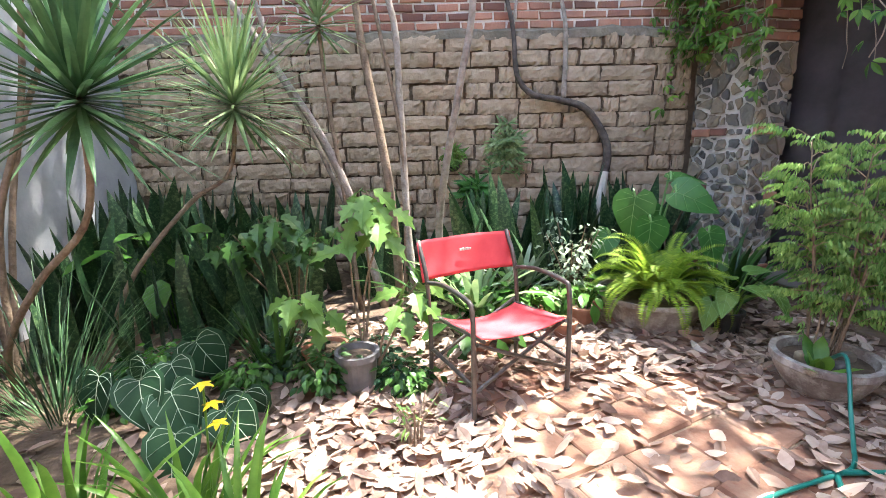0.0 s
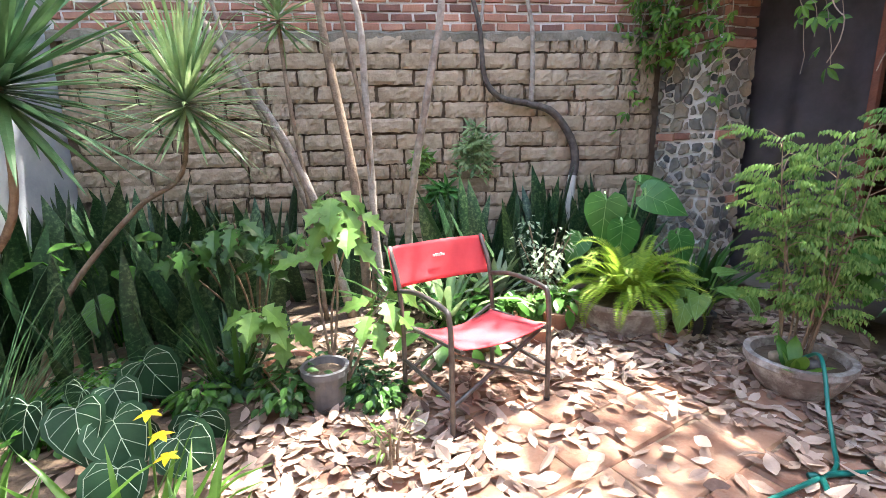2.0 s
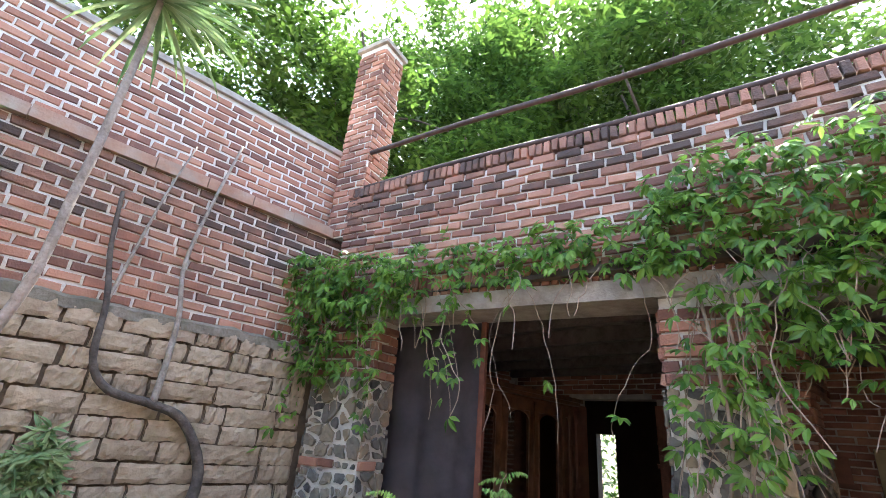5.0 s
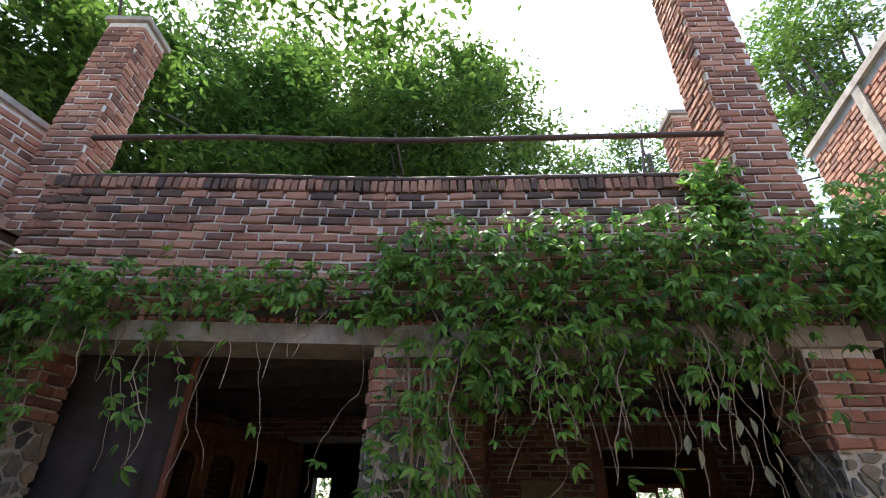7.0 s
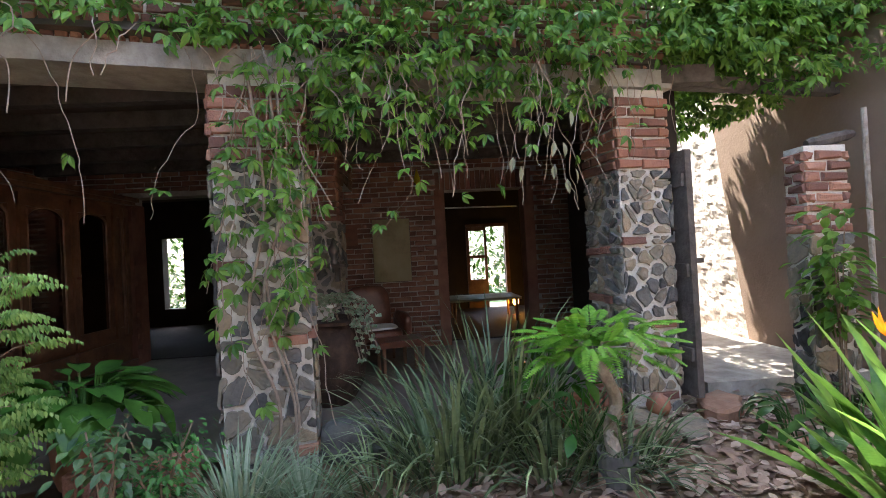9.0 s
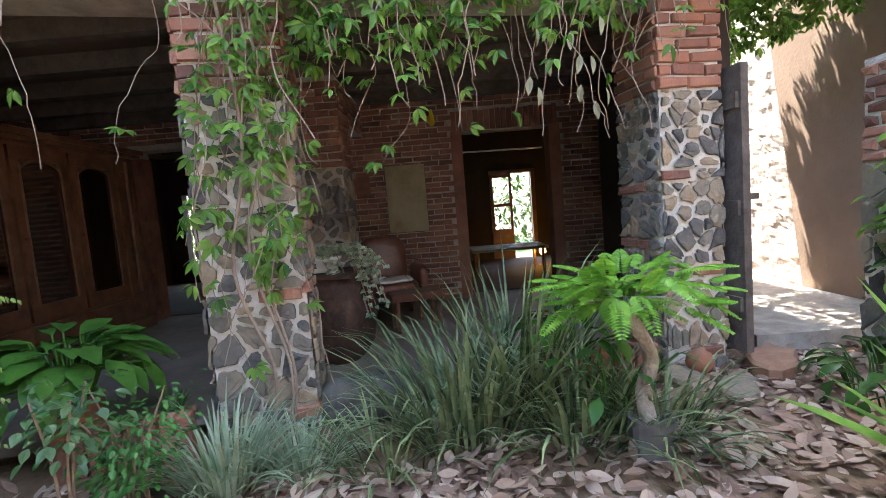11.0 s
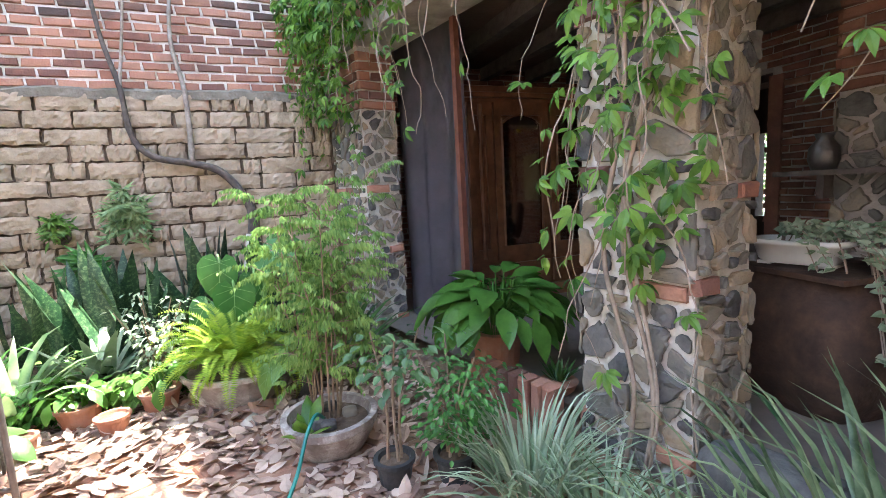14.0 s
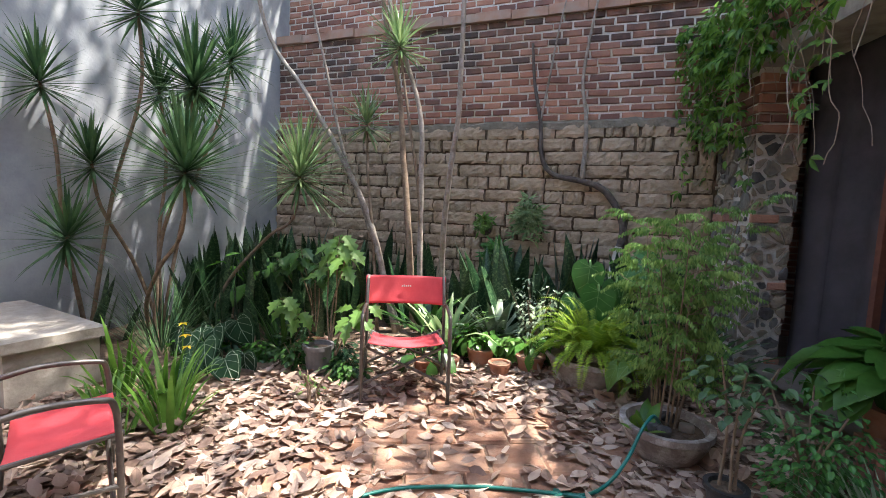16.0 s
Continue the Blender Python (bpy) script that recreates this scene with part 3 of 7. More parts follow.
# Near-black sheet over the floor puts the rear room's shade into colour.
part("rear_slab", Build().box((6.56, -2.38, 0.134), (9.98, 5.98, 0.15)), DARK_WALL, floor, "dark sheet over the rear floor, standing in for the room's shade")
ceiling = tagged(part("ceiling", Build().add([(2.3, 5.3, 2.7), (3.0, 1.6, 2.7), (3.7, -1.6, 2.7), (11.0, -2.6, 2.7), (11.0, 6.2, 2.7), (2.3, 6.2, 2.7),
                                              (2.3, 5.3, 3.0), (3.3, 1.6, 3.0), (3.9, -1.6, 3.0), (11.0, -2.6, 3.0), (11.0, 6.2, 3.0), (2.3, 6.2, 3.0)],
                                             [(0, 1, 2, 3, 4, 5), (11, 10, 9, 8, 7, 6), (0, 6, 7, 1), (1, 7, 8, 2), (2, 8, 9, 3), (3, 9, 10, 4), (4, 10, 11, 5), (5, 11, 6, 0)]), CEIL),
                 "dark plank ceiling of the veranda", "ceiling", kind="structure")
rb = Build()
for i in range(9):
    x = 3.7 + i * 0.62
    rb.box((x, -2.0, 2.56), (x + 0.1, 5.1, 2.7))
part("ceiling_beams", rb, GREY_WOOD, ceiling)

# walls inside the veranda
XB = 6.3
wall_back = thing("wall_back", "dark red brick veranda back wall with a doorway", "wall", kind="structure", at=(XB, 0, 0), turn=-90)
wb = Build().box((-6.0, 0.01, 0), (-4.0, 0.25, 2.7)).box((-2.9, 0.01, 0), (-0.02, 0.25, 2.7)).box((1.06, 0.01, 0), (2.3, 0.25, 2.7)).box((-0.02, 0.01, 2.16), (1.06, 0.25, 2.7)).box((-4.0, 0.01, 2.25), (-2.9, 0.25, 2.7))
part("core", wb, DARK_MORTAR, wall_back)
for a, b in ((-0.14, -0.005), (1.045, 1.18), (-4.14, -3.985), (-2.915, -2.79)):
    part("door_jamb", Build().box((a, -0.022, 0.13), (b, 0.262, 2.17)), DARK_BRICK_J, wall_back, "plain brick jamb")
hole = lambda u, z: (-0.12 < u < 1.16 and z < 2.42) or (-4.05 < u < -2.86 and z < 2.28)
courses(wall_back, IDENT, -5.0, 2.2, 0.13, 2.7, 0.23, 0.066, 0.014, 0.03, DARK_BRICK, DARK_BRICK_J, random.Random(5), skip=hole, near=(-0.6, 1.6))
arch = Build()
for i in range(19):
    u = -0.12 + i * 0.0675
    arch.box((u, -0.03, 2.17), (u + 0.055, 0.03, 2.4 + R.uniform(-0.01, 0.01)))
part("door_soldier_course", arch, DARK_BRICK_J, wall_back, "upright bricks over the doorway")
wall_inner_north = thing("wall_inner_north", "dim brick end wall of the veranda", "wall", kind="structure", at=(0, 5.05, 0))
part("core", Build().box((2.4, 0.01, 0), (6.5, 0.25, 2.7)), DARK_MORTAR, wall_inner_north)
courses(wall_inner_north, IDENT, 2.6, 6.2, 0.13, 2.7, 0.23, 0.066, 0.014, 0.03, DARK_BRICK, DARK_BRICK_J, random.Random(6), limit=200, near=(4.0, 2.4))
wall_inner_south = thing("wall_inner_south", "dark plastered side wall of the veranda", "wall", kind="structure")
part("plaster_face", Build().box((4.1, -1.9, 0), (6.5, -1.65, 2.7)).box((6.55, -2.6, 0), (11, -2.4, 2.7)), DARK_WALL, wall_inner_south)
wall_far = thing("wall_far", "dark wall of the room behind with garden openings", "wall", kind="structure")
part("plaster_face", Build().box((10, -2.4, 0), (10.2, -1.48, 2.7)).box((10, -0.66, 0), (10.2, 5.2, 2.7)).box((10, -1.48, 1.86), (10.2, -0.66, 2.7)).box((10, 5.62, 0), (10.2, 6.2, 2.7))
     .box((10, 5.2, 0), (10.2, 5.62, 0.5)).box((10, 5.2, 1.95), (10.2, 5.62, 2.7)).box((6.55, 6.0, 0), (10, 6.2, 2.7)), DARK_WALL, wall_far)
roof = tagged(part("roof", Build().box((6.3, -2.6, 3.003), (11.0, 6.2, 3.2)), CONCRETE), "flat concrete roof behind the parapet", "roof", kind="structure")

# south side: brown plastered wall, whitewashed wall behind it, tall gable
wall_south = thing("wall_south", "smooth brown plastered garden wall", "wall", kind="structure")
# The brown coat's slanted end also takes the place of a shadow edge.
sb = Build().add([(-3.2, -3.42, 0), (5.42, -3.42, 0), (5.95, -3.42, 3.3), (-3.2, -3.42, 3.3), (-3.2, -3.55, 0), (5.42, -3.55, 0), (5.95, -3.55, 3.3), (-3.2, -3.55, 3.3)],
                 [(0, 1, 2, 3), (7, 6, 5, 4), (1, 5, 6, 2), (3, 2, 6, 7), (0, 3, 7, 4), (0, 4, 5, 1)])
part("plaster_face", sb, BROWN_PLASTER, wall_south)
wall_alley = thing("wall_alley", "sunlit whitewashed rubble wall behind the side passage", "wall", kind="structure")
ab = Build()
n = 90
for j in range(n + 1):
    for i in range(n + 1):
        x, z = 4.6 + 4.4 * i / n, 3.4 * j / n
        ab.v.append((x, -3.5 + 0.02 * noise.noise((x * 3.1, z * 3.6, 2)) + 0.014 * noise.noise((x * 9, z * 11, 5)) + 0.007 * noise.noise((x * 23, z * 26, 8)), z))
ab.f = [(j * (n + 1) + i, j * (n + 1) + i + 1, (j + 1) * (n + 1) + i + 1, (j + 1) * (n + 1) + i) for j in range(n) for i in range(n)]
part("rubble_face", ab, WHITEWASH, wall_alley)
passage = tagged(part("pavement", Build().box((3.95, -3.41, 0.004), (8.8, -1.95, 0.14)), CONCRETE), "pale paved step of the side passage", "paving", kind="structure")


# ---- things: furniture ----
def arc(points, n=6):
    """A smooth line through the points (Catmull-Rom)."""
    p = [Vector(q) for q in points]
    p = [p[0] * 2 - p[1]] + p + [p[-1] * 2 - p[-2]]
    out = []
    for i in range(1, len(p) - 2):
        for k in range(n):
            t = k / n
            a, b, c, d = p[i - 1], p[i], p[i + 1], p[i + 2]
            out.append(0.5 * ((2 * b) + (c - a) * t + (2 * a - 5 * b + 4 * c - d) * t * t + (3 * b - a - 3 * c + d) * t * t * t))
    return out + [p[-2]]


def red_chair(at, turn, label, size=1.0):
    """Folding tube chair: origin between the front feet, its back towards +y."""
    t = thing("folding_chair", label, "chair", group="red garden chairs", at=at, turn=turn)
    w, d, arm, seat, r = 0.285, 0.46, 0.60, 0.40, 0.0125
    w, d, arm, seat, top = w * size, d * size, arm * size, seat * size, 0.785 * size
    for s in (-1, 1):
        x = s * w
        part("side_frame", Build().tube(arc([(x, 0, 0.0), (x, 0, arm * 0.6), (x, 0.012, arm * 0.93), (x, 0.06, arm), (x, d * 0.6, arm + 0.01), (x, d - 0.02, arm - 0.02)], 5), r, 8), STEEL, t, smooth=True)
        part("back_leg", Build().tube(arc([(x, d - 0.02, 0), (x, d - 0.03, seat * 0.7), (x, d + 0.0, arm), (x, d + 0.09, top)], 5), r, 8), STEEL, t, smooth=True)
        part("side_rail", Build().tube([(x, 0, 0.2 * size), (x, d - 0.02, 0.22 * size)], r * 0.85, 8), STEEL, t)
        part("seat_rail", Build().tube([(s * w * 0.85, -0.02, seat + 0.018), (s * w * 0.85, d - 0.05, seat - 0.015)], r * 0.85, 8), STEEL, t)
        part("foot_cap", Build().tube([(x, 0, 0), (x, 0, 0.03)], r * 1.25, 8), BLACK_POT, t)
    for y, sg in ((0.012, 1), (0.012, -1), (d - 0.04, 1), (d - 0.04, -1)):
        part("cross_brace", Build().tube([(-w * sg, y + 0.012 * sg, 0.14 * size), (w * 0.93 * sg, y + 0.012 * sg, seat)], r * 0.8, 8), STEEL, t)
    n, b = 10, Build()
    for j in range(n + 1):
        for i in range(n + 1):
            u, v = i / n * 2 - 1, j / n
            b.v.append((u * w * 0.86, -0.01 * size + v * (d - 0.06), seat + 0.03 - 0.045 * size * (1 - u * u) * (0.6 + 0.4 * v) - 0.035 * v + 0.004 * noise.noise((u * 3, v * 4, 1))))
    b.f = [(j * (n + 1) + i, j * (n + 1) + i + 1, (j + 1) * (n + 1) + i + 1, (j + 1) * (n + 1) + i) for j in range(n) for i in range(n)]
    ob = part("seat", b, CANVAS, t, "slack red canvas", smooth=True)
    ob.modifiers.new("thick", "SOLIDIFY").thickness = 0.006
    b = Build()
    h = 0.205 * size
    for j in range(n + 1):
        for i in range(n + 1):
            u, v = i / n * 2 - 1, j / n
            z = top - 0.005 - h * v
            y = d + 0.09 - 0.085 * v * 0.7 + 0.035 * size * (1 - u * u) + 0.004 * noise.noise((u * 3, v * 3, 8))
            b.v.append((u * (w + 0.014), y - (0.018 if abs(u) > 0.99 else 0.0), z + 0.006 * noise.noise((u * 2, 3, v))))
    b.f = [(j * (n + 1) + i, (j + 1) * (n + 1) + i, (j + 1) * (n + 1) + i + 1, j * (n + 1) + i + 1) for j in range(n) for i in range(n)]
    ob = part("backrest", b, CANVAS, t, "red canvas band", smooth=True)
    ob.modifiers.new("thick", "SOLIDIFY").thickness = 0.006
    mark = Build()
    for k in range(5):
        mark.box((-0.035 + 0.015 * k, d + 0.075, top - 0.085), (-0.024 + 0.015 * k, d + 0.084, top - 0.075 + 0.004 * (k % 2)))
    part("faded_print", mark, CREAM, ob, "small faded white print")
    return t


red_chair((0.4, 2.04, 0), 27.5, "red canvas folding chair with dark steel tube frame on dry leaves")
red_chair((-0.31, 0.66, 0), 151, "low red canvas folding chair beside the iris bed", 0.9)

hose = thing("garden_hose", "green rubber garden hose lying over dry leaves into the planter", "hose")
pts = arc([(0.55, 0.86, 0.03), (0.75, 1.15, 0.035), (1.1, 1.36, 0.03), (1.4, 1.46, 0.03), (1.58, 1.52, 0.03), (1.68, 1.63, 0.05), (1.76, 1.75, 0.13), (1.82, 1.85, 0.25), (1.87, 1.94, 0.29), (1.91, 2.05, 0.22)], 8)
part("hose_run", Build().tube(pts, 0.009, 8), HOSE, hose, smooth=True)
part("hose_end", Build().tube(arc([(1.45, 1.50, 0.03), (1.75, 1.48, 0.03), (2.05, 1.4, 0.03), (2.4, 1.28, 0.035)], 8), 0.0115, 8), HOSE, hose, smooth=True)
part("hose_tail", Build().tube(arc([(1.5, 1.5, 0.03), (1.42, 1.38, 0.03), (1.3, 1.3, 0.03)], 6), 0.0115, 8), HOSE, hose, smooth=True)

bench = thing("bench", "low weathered concrete block bench beside the bed", "bench")
bench.matrix_world = pose(-1.53, 1.395, 0, 0, 0, -7)
part("slab", Build().box((-1.3, -0.56, 0.36), (0.0, 0.0, 0.425)), CONCRETE, bench, "worn pale top slab")
part("block", Build().box((-1.27, -0.53, 0), (-0.04, -0.03, 0.36)), CONCRETE, bench, "stained concrete block")

# veranda frame with shade cloth
frame_n = thing("screen_frame", "rusty steel frame hung with grey shade cloth", "screen", at=P0, turn=AN)
part("post", Build().box((-2.43, 0.35, 0.13), (-2.385, 0.395, 2.6)), RUST, frame_n, "rusty red angle post")
part("post", Build().box((-1.4, 0.35, 0.13), (-1.355, 0.395, 2.6)), RUST, frame_n, "rusty red angle post")
part("top_rail", Build().box((-2.43, 0.35, 2.6), (-1.355, 0.395, 2.64)), RUST, frame_n)
sb = Build()
n = 30
for j in range(13):
    for i in range(n + 1):
        u = -2.38 + 0.98 * i / n
        sb.v.append((u, 0.44 + 0.024 * math.sin(i * 0.62 + 0.12 * j + 2 * noise.noise((i * 0.1, 0.3, 4))) * (0.25 + j / 10) + 0.03 * noise.noise((u * 4, j * 0.15, 0)), 2.6 - 2.46 * j / 12))
sb.f = [(j * (n + 1) + i, j * (n + 1) + i + 1, (j + 1) * (n + 1) + i + 1, (j + 1) * (n + 1) + i) for j in range(12) for i in range(n)]
part("shade_cloth", sb, SCREEN, frame_n, "sagging grey mesh cloth", smooth=True)

# wardrobe with arched mirror doors
wardrobe = thing("wardrobe", "tall carved dark wooden wardrobe with arched mirror doors", "wardrobe", at=(3.58, 3.9, 0.13))
part("body", Build().box((0, 0.03, 0.12), (2.5, 0.58, 2.0)), WOOD, wardrobe)
part("base", Build().box((-0.03, -0.02, 0.0), (2.53, 0.6, 0.12)), WOOD, wardrobe)
part("cornice", Build().box((-0.06, -0.05, 2.0), (2.56, 0.62, 2.04)).box((-0.09, -0.08, 2.04), (2.59, 0.64, 2.09)), WOOD, wardrobe)
for k in range(3):
    dr = part("drawer", Build().box((0.31 + 0.63 * k, -0.005, 0.15), (0.9 + 0.63 * k, 0.03, 0.38)), WOOD, wardrobe)
    part("handle", Build().tube(arc([(0.54 + 0.63 * k, -0.006, 0.28), (0.56 + 0.63 * k, -0.03, 0.26), (0.65 + 0.63 * k, -0.03, 0.26), (0.67 + 0.63 * k, -0.006, 0.28)], 4), 0.006, 6), RUST, dr, "small brass drawer pull")
for a, b in ((0.02, 0.27), (2.2, 2.48)):
    part("side_panel", Build().box((a, -0.004, 0.42), (a + 0.06, 0.03, 1.96)).box((b - 0.06, -0.004, 0.42), (b, 0.03, 1.96)).box((a + 0.06, -0.004, 1.84), (b - 0.06, 0.03, 1.96)).box((a + 0.06, -0.004, 0.42), (b - 0.06, 0.03, 0.54)), WOOD, wardrobe, "framed carved panel")
    part("pilaster", Build().lathe([(0.02, 0.45), (0.026, 0.55), (0.016, 0.62), (0.024, 1.2), (0.016, 1.76), (0.027, 1.84), (0.02, 1.94)], centre=((a + b) / 2, -0.01, 0), sides=10), WOOD, wardrobe, "turned half column", smooth=True)
for k in range(3):
    x0, w = 0.3 + k * 0.63, 0.6
    door = Build().box((x0, -0.004, 0.42), (x0 + 0.08, 0.03, 1.96)).box((x0 + w - 0.08, -0.004, 0.42), (x0 + w, 0.03, 1.96)).box((x0, -0.006, 0.42), (x0 + w, 0.03, 0.56)).box((x0, -0.006, 1.84), (x0 + w, 0.03, 1.96))
    d = part("door", door, WOOD, wardrobe)
    arched = [(x0 + 0.08, 0.012, 0.56), (x0 + w - 0.08, 0.012, 0.56)] + [(x0 + w / 2 + (w / 2 - 0.08) * math.cos(a), 0.012, 1.72 + 0.12 * math.sin(a)) for a in [math.pi * i / 10 for i in range(11)]]
    part("mirror", Build().add(arched, [tuple(range(len(arched)))]), MIRROR, d, "tarnished arched mirror")
    part("moulding", Build().tube(arc([Vector(p) - Vector((0, 0.016, 0)) for p in arched[1:]] + [Vector(arched[0]) - Vector((0, 0.016, 0))], 2), 0.012, 6), WOOD, d)
    part("handle", Build().tube([(x0 + 0.04, -0.03, 1.15), (x0 + 0.04, -0.004, 1.15)], 0.014, 8), RUST, d, "small brass knob")

# column, shelf, chest with bonsai pot, armchair, painting
column = thing("column", "brick column on a rough stone base inside the veranda", "column", kind="structure", at=(4.95, 1.62, 0), turn=-90)
part("mortar_core", Build().box((0.015, 0.015, 0.13), (0.425, 0.385, 2.56)), DARK_MORTAR, column)
rng = random.Random(3)
cl = Matrix.Translation((0, 0.4, 0)) @ Matrix.Rotation(radians(-90), 4, "Z")
crt = Matrix.Translation((0.44, 0, 0)) @ Matrix.Rotation(radians(90), 4, "Z")
for mm, ln in ((IDENT, 0.44), (cl, 0.4), (crt, 0.4)):
    stones(column, mm, 0, ln, 0.13, 1.72, 0.17, rng)
    courses(column, mm, 0, ln, 1.72, 2.56, 0.22, 0.066, 0.014, 0.05, DARK_BRICK, DARK_BRICK_J, rng, proud=0.012)
inner_beam = thing("brick_beam", "dark brick beam from the column to the back wall", "beam", kind="structure", at=(4.98, 1.2, 0))
part("core", Build().box((0.39, 0.012, 2.2), (1.29, 0.41, 2.57)), DARK_MORTAR, inner_beam)
courses(inner_beam, IDENT, 0.39, 1.28, 2.2, 2.57, 0.22, 0.066, 0.014, 0.03, DARK_BRICK, DARK_BRICK_J, rng, proud=0.01)
shelf = thing("wall_shelf", "dark wooden shelf with metal ornaments on the column", "shelf", at=(4.75, 1.4, 1.25))
part("board", Build().box((-0.02, -0.3, 0), (0.2, 0.42, 0.03)), GREY_WOOD, shelf)
for yb in (-0.22, 0.2):
    part("bracket", Build().box((0.1, yb, -0.14), (0.2, yb + 0.04, 0)), GREY_WOOD, shelf)
orn = thing("ornament", "dark cast metal ornament on the shelf", "ornament", at=(4.84, 1.22, 1.28))
part("figure", Build().lathe([(0.05, 0), (0.055, 0.015), (0.02, 0.05), (0.045, 0.1), (0.06, 0.15), (0.03, 0.2), (0.012, 0.26)], sides=14), STEEL, orn, smooth=True)
orn2 = thing("ornament", "dark cast metal jar on the shelf", "ornament", at=(4.84, 1.6, 1.28))
part("jar", Build().lathe([(0.06, 0), (0.08, 0.06), (0.075, 0.13), (0.04, 0.18), (0.05, 0.21)], sides=14), STEEL, orn2, smooth=True)

chest = thing("wooden_chest", "rounded dark wooden trunk table inside the veranda", "chest", at=(4.3, 1.3, 0.13), turn=-8)
cbm = Build()
prof = [(0.0, 0.3), (0.1, 0.36), (0.35, 0.4), (0.55, 0.37), (0.66, 0.33), (0.68, 0.0)]
for z, h in prof:
    for a in range(24):
        an = 2 * math.pi * a / 24
        cx, cy = math.copysign(abs(math.cos(an)) ** 0.55, math.cos(an)), math.copysign(abs(math.sin(an)) ** 0.55, math.sin(an))
        cbm.v.append((cx * h * 0.85, cy * h, z))
for i in range(len(prof) - 1):
    for a in range(24):
        cbm.f.append((i * 24 + a, i * 24 + (a + 1) % 24, (i + 1) * 24 + (a + 1) % 24, (i + 1) * 24 + a))
part("body", cbm, ROUGH_TRUNK, chest, smooth=True)
part("lid", Build().box((-0.3, -0.35, 0.665), (0.3, 0.35, 0.69)), ROUGH_TRUNK, chest)
bp = thing("bonsai_pot", "oval white glazed bonsai pot with trailing ivy on the chest", "potted plant", at=(4.2, 1.32, 0.822), turn=-80)
ob = Build()
for r, z in ((0.75, 0.012), (0.85, 0.03), (0.95, 0.1), (1.08, 0.105), (1.08, 0.13), (0.95, 0.13), (0.9, 0.1), (0.01, 0.1)):
    for a in range(28):
        an = 2 * math.pi * a / 28
        ob.v.append((0.2 * r * math.copysign(abs(math.cos(an)) ** 0.6, math.cos(an)), 0.12 * r * math.copysign(abs(math.sin(an)) ** 0.6, math.sin(an)), z))
for i in range(7):
    for a in range(28):
        ob.f.append((i * 28 + a, i * 28 + (a + 1) % 28, (i + 1) * 28 + (a + 1) % 28, (i + 1) * 28 + a))
part("pot", ob, CERAMIC, bp, smooth=True)
for sx in (-0.13, 0.13):
    part("foot", Build().box((sx - 0.03, -0.07, 0), (sx + 0.03, 0.07, 0.015)), CERAMIC, bp)
ivy, stems = Build(), Build()
for k in range(26):
    x0 = R.uniform(-0.1, 0.2)
    a = R.uniform(-0.6, 1.1)
    line = arc([(x0, 0, 0.1), (x0 + 0.1 * math.cos(a), -0.08, 0.2), (x0 + 0.25 * math.cos(a), -0.14 * R.uniform(0.2, 1), 0.16), (x0 + 0.3 * math.cos(a) + 0.08, -0.17, R.uniform(-0.35, 0.05))], 4)
    stems.tube(line, 0.003, 4)
    for p in line[2:]:
        for _ in range(2):
            ivy.leaf(p, (R.uniform(-1, 1), R.uniform(-1, 0.4), R.uniform(-0.7, 0.5)), (R.uniform(-0.4, 0.4), -0.6, 0.7), R.uniform(0.025, 0.045), 0.034, "heart")
tagged(part("stem_tangle", stems, TWIG, bp), kind="stuff")
part("foliage", ivy, L_PALE, bp, "variegated ivy leaves")

armchair = thing("armchair", "worn brown leather armchair with a pale cloth on its seat", "armchair", at=(5.42, 0.9, 0.13), turn=-72)
armchair.scale = (0.86, 0.86, 0.9)


def cushion(cx, cy, cz, sx, sy, sz, tuft=0.0):
    b = bmesh.new()
    bmesh.ops.create_cube(b, size=1.0)
    bmesh.ops.subdivide_edges(b, edges=b.edges[:], cuts=5, use_grid_fill=True)
    for v in b.verts:
        x, y, z = v.co * 2
        k = 1 - 0.16 * (abs(x) ** 4 + abs(y) ** 4 + abs(z) ** 4 - max(abs(x), abs(y), abs(z)) ** 4)
        dent = tuft * (math.cos(x * 7) * math.cos(z * 7)) if y < -0.9 else 0
        v.co = Vector((cx + x * k * sx / 2, cy + y * k * sy / 2 - dent, cz + z * k * sz / 2))
    me = bpy.data.meshes.new("cushion")
    b.to_mesh(me)
    b.free()
    me.polygons.foreach_set("use_smooth", [True] * len(me.polygons))
    return me


def soft(name, me, mat, parent, label="", tilt=0.0):
    me.materials.append(mat)
    o = part(name, me, mat, parent, label)
    o.rotation_euler = (tilt, 0, 0)
    return o


soft("seat", cushion(0, 0.0, 0.38, 0.62, 0.62, 0.18), LEATHER, armchair)
soft("backrest", cushion(0, 0.34, 0.68, 0.62, 0.16, 0.68, 0.012), LEATHER, armchair, "buttoned leather back", -0.14)
soft("armrest", cushion(-0.36, 0.02, 0.48, 0.13, 0.6, 0.3), LEATHER, armchair)
soft("armrest", cushion(0.36, 0.02, 0.48, 0.13, 0.6, 0.3), LEATHER, armchair)
soft("seat_cloth", cushion(0.02, -0.08, 0.478, 0.44, 0.44, 0.04), CREAM, armchair, "crumpled cream cloth")
for sx in (-0.3, 0.3):
    for sy in (-0.25, 0.3):
        part("leg", Build().tube([(sx, sy, 0), (sx, sy, 0.3)], [0.02, 0.03], 8), WOOD, armchair)
stool = thing("footstool", "low dark wooden footstool before the armchair", "stool", at=(4.98, 0.62, 0.13), turn=-72)
part("top", Build().box((-0.25, -0.16, 0.3), (0.25, 0.16, 0.36)), LEATHER, stool)
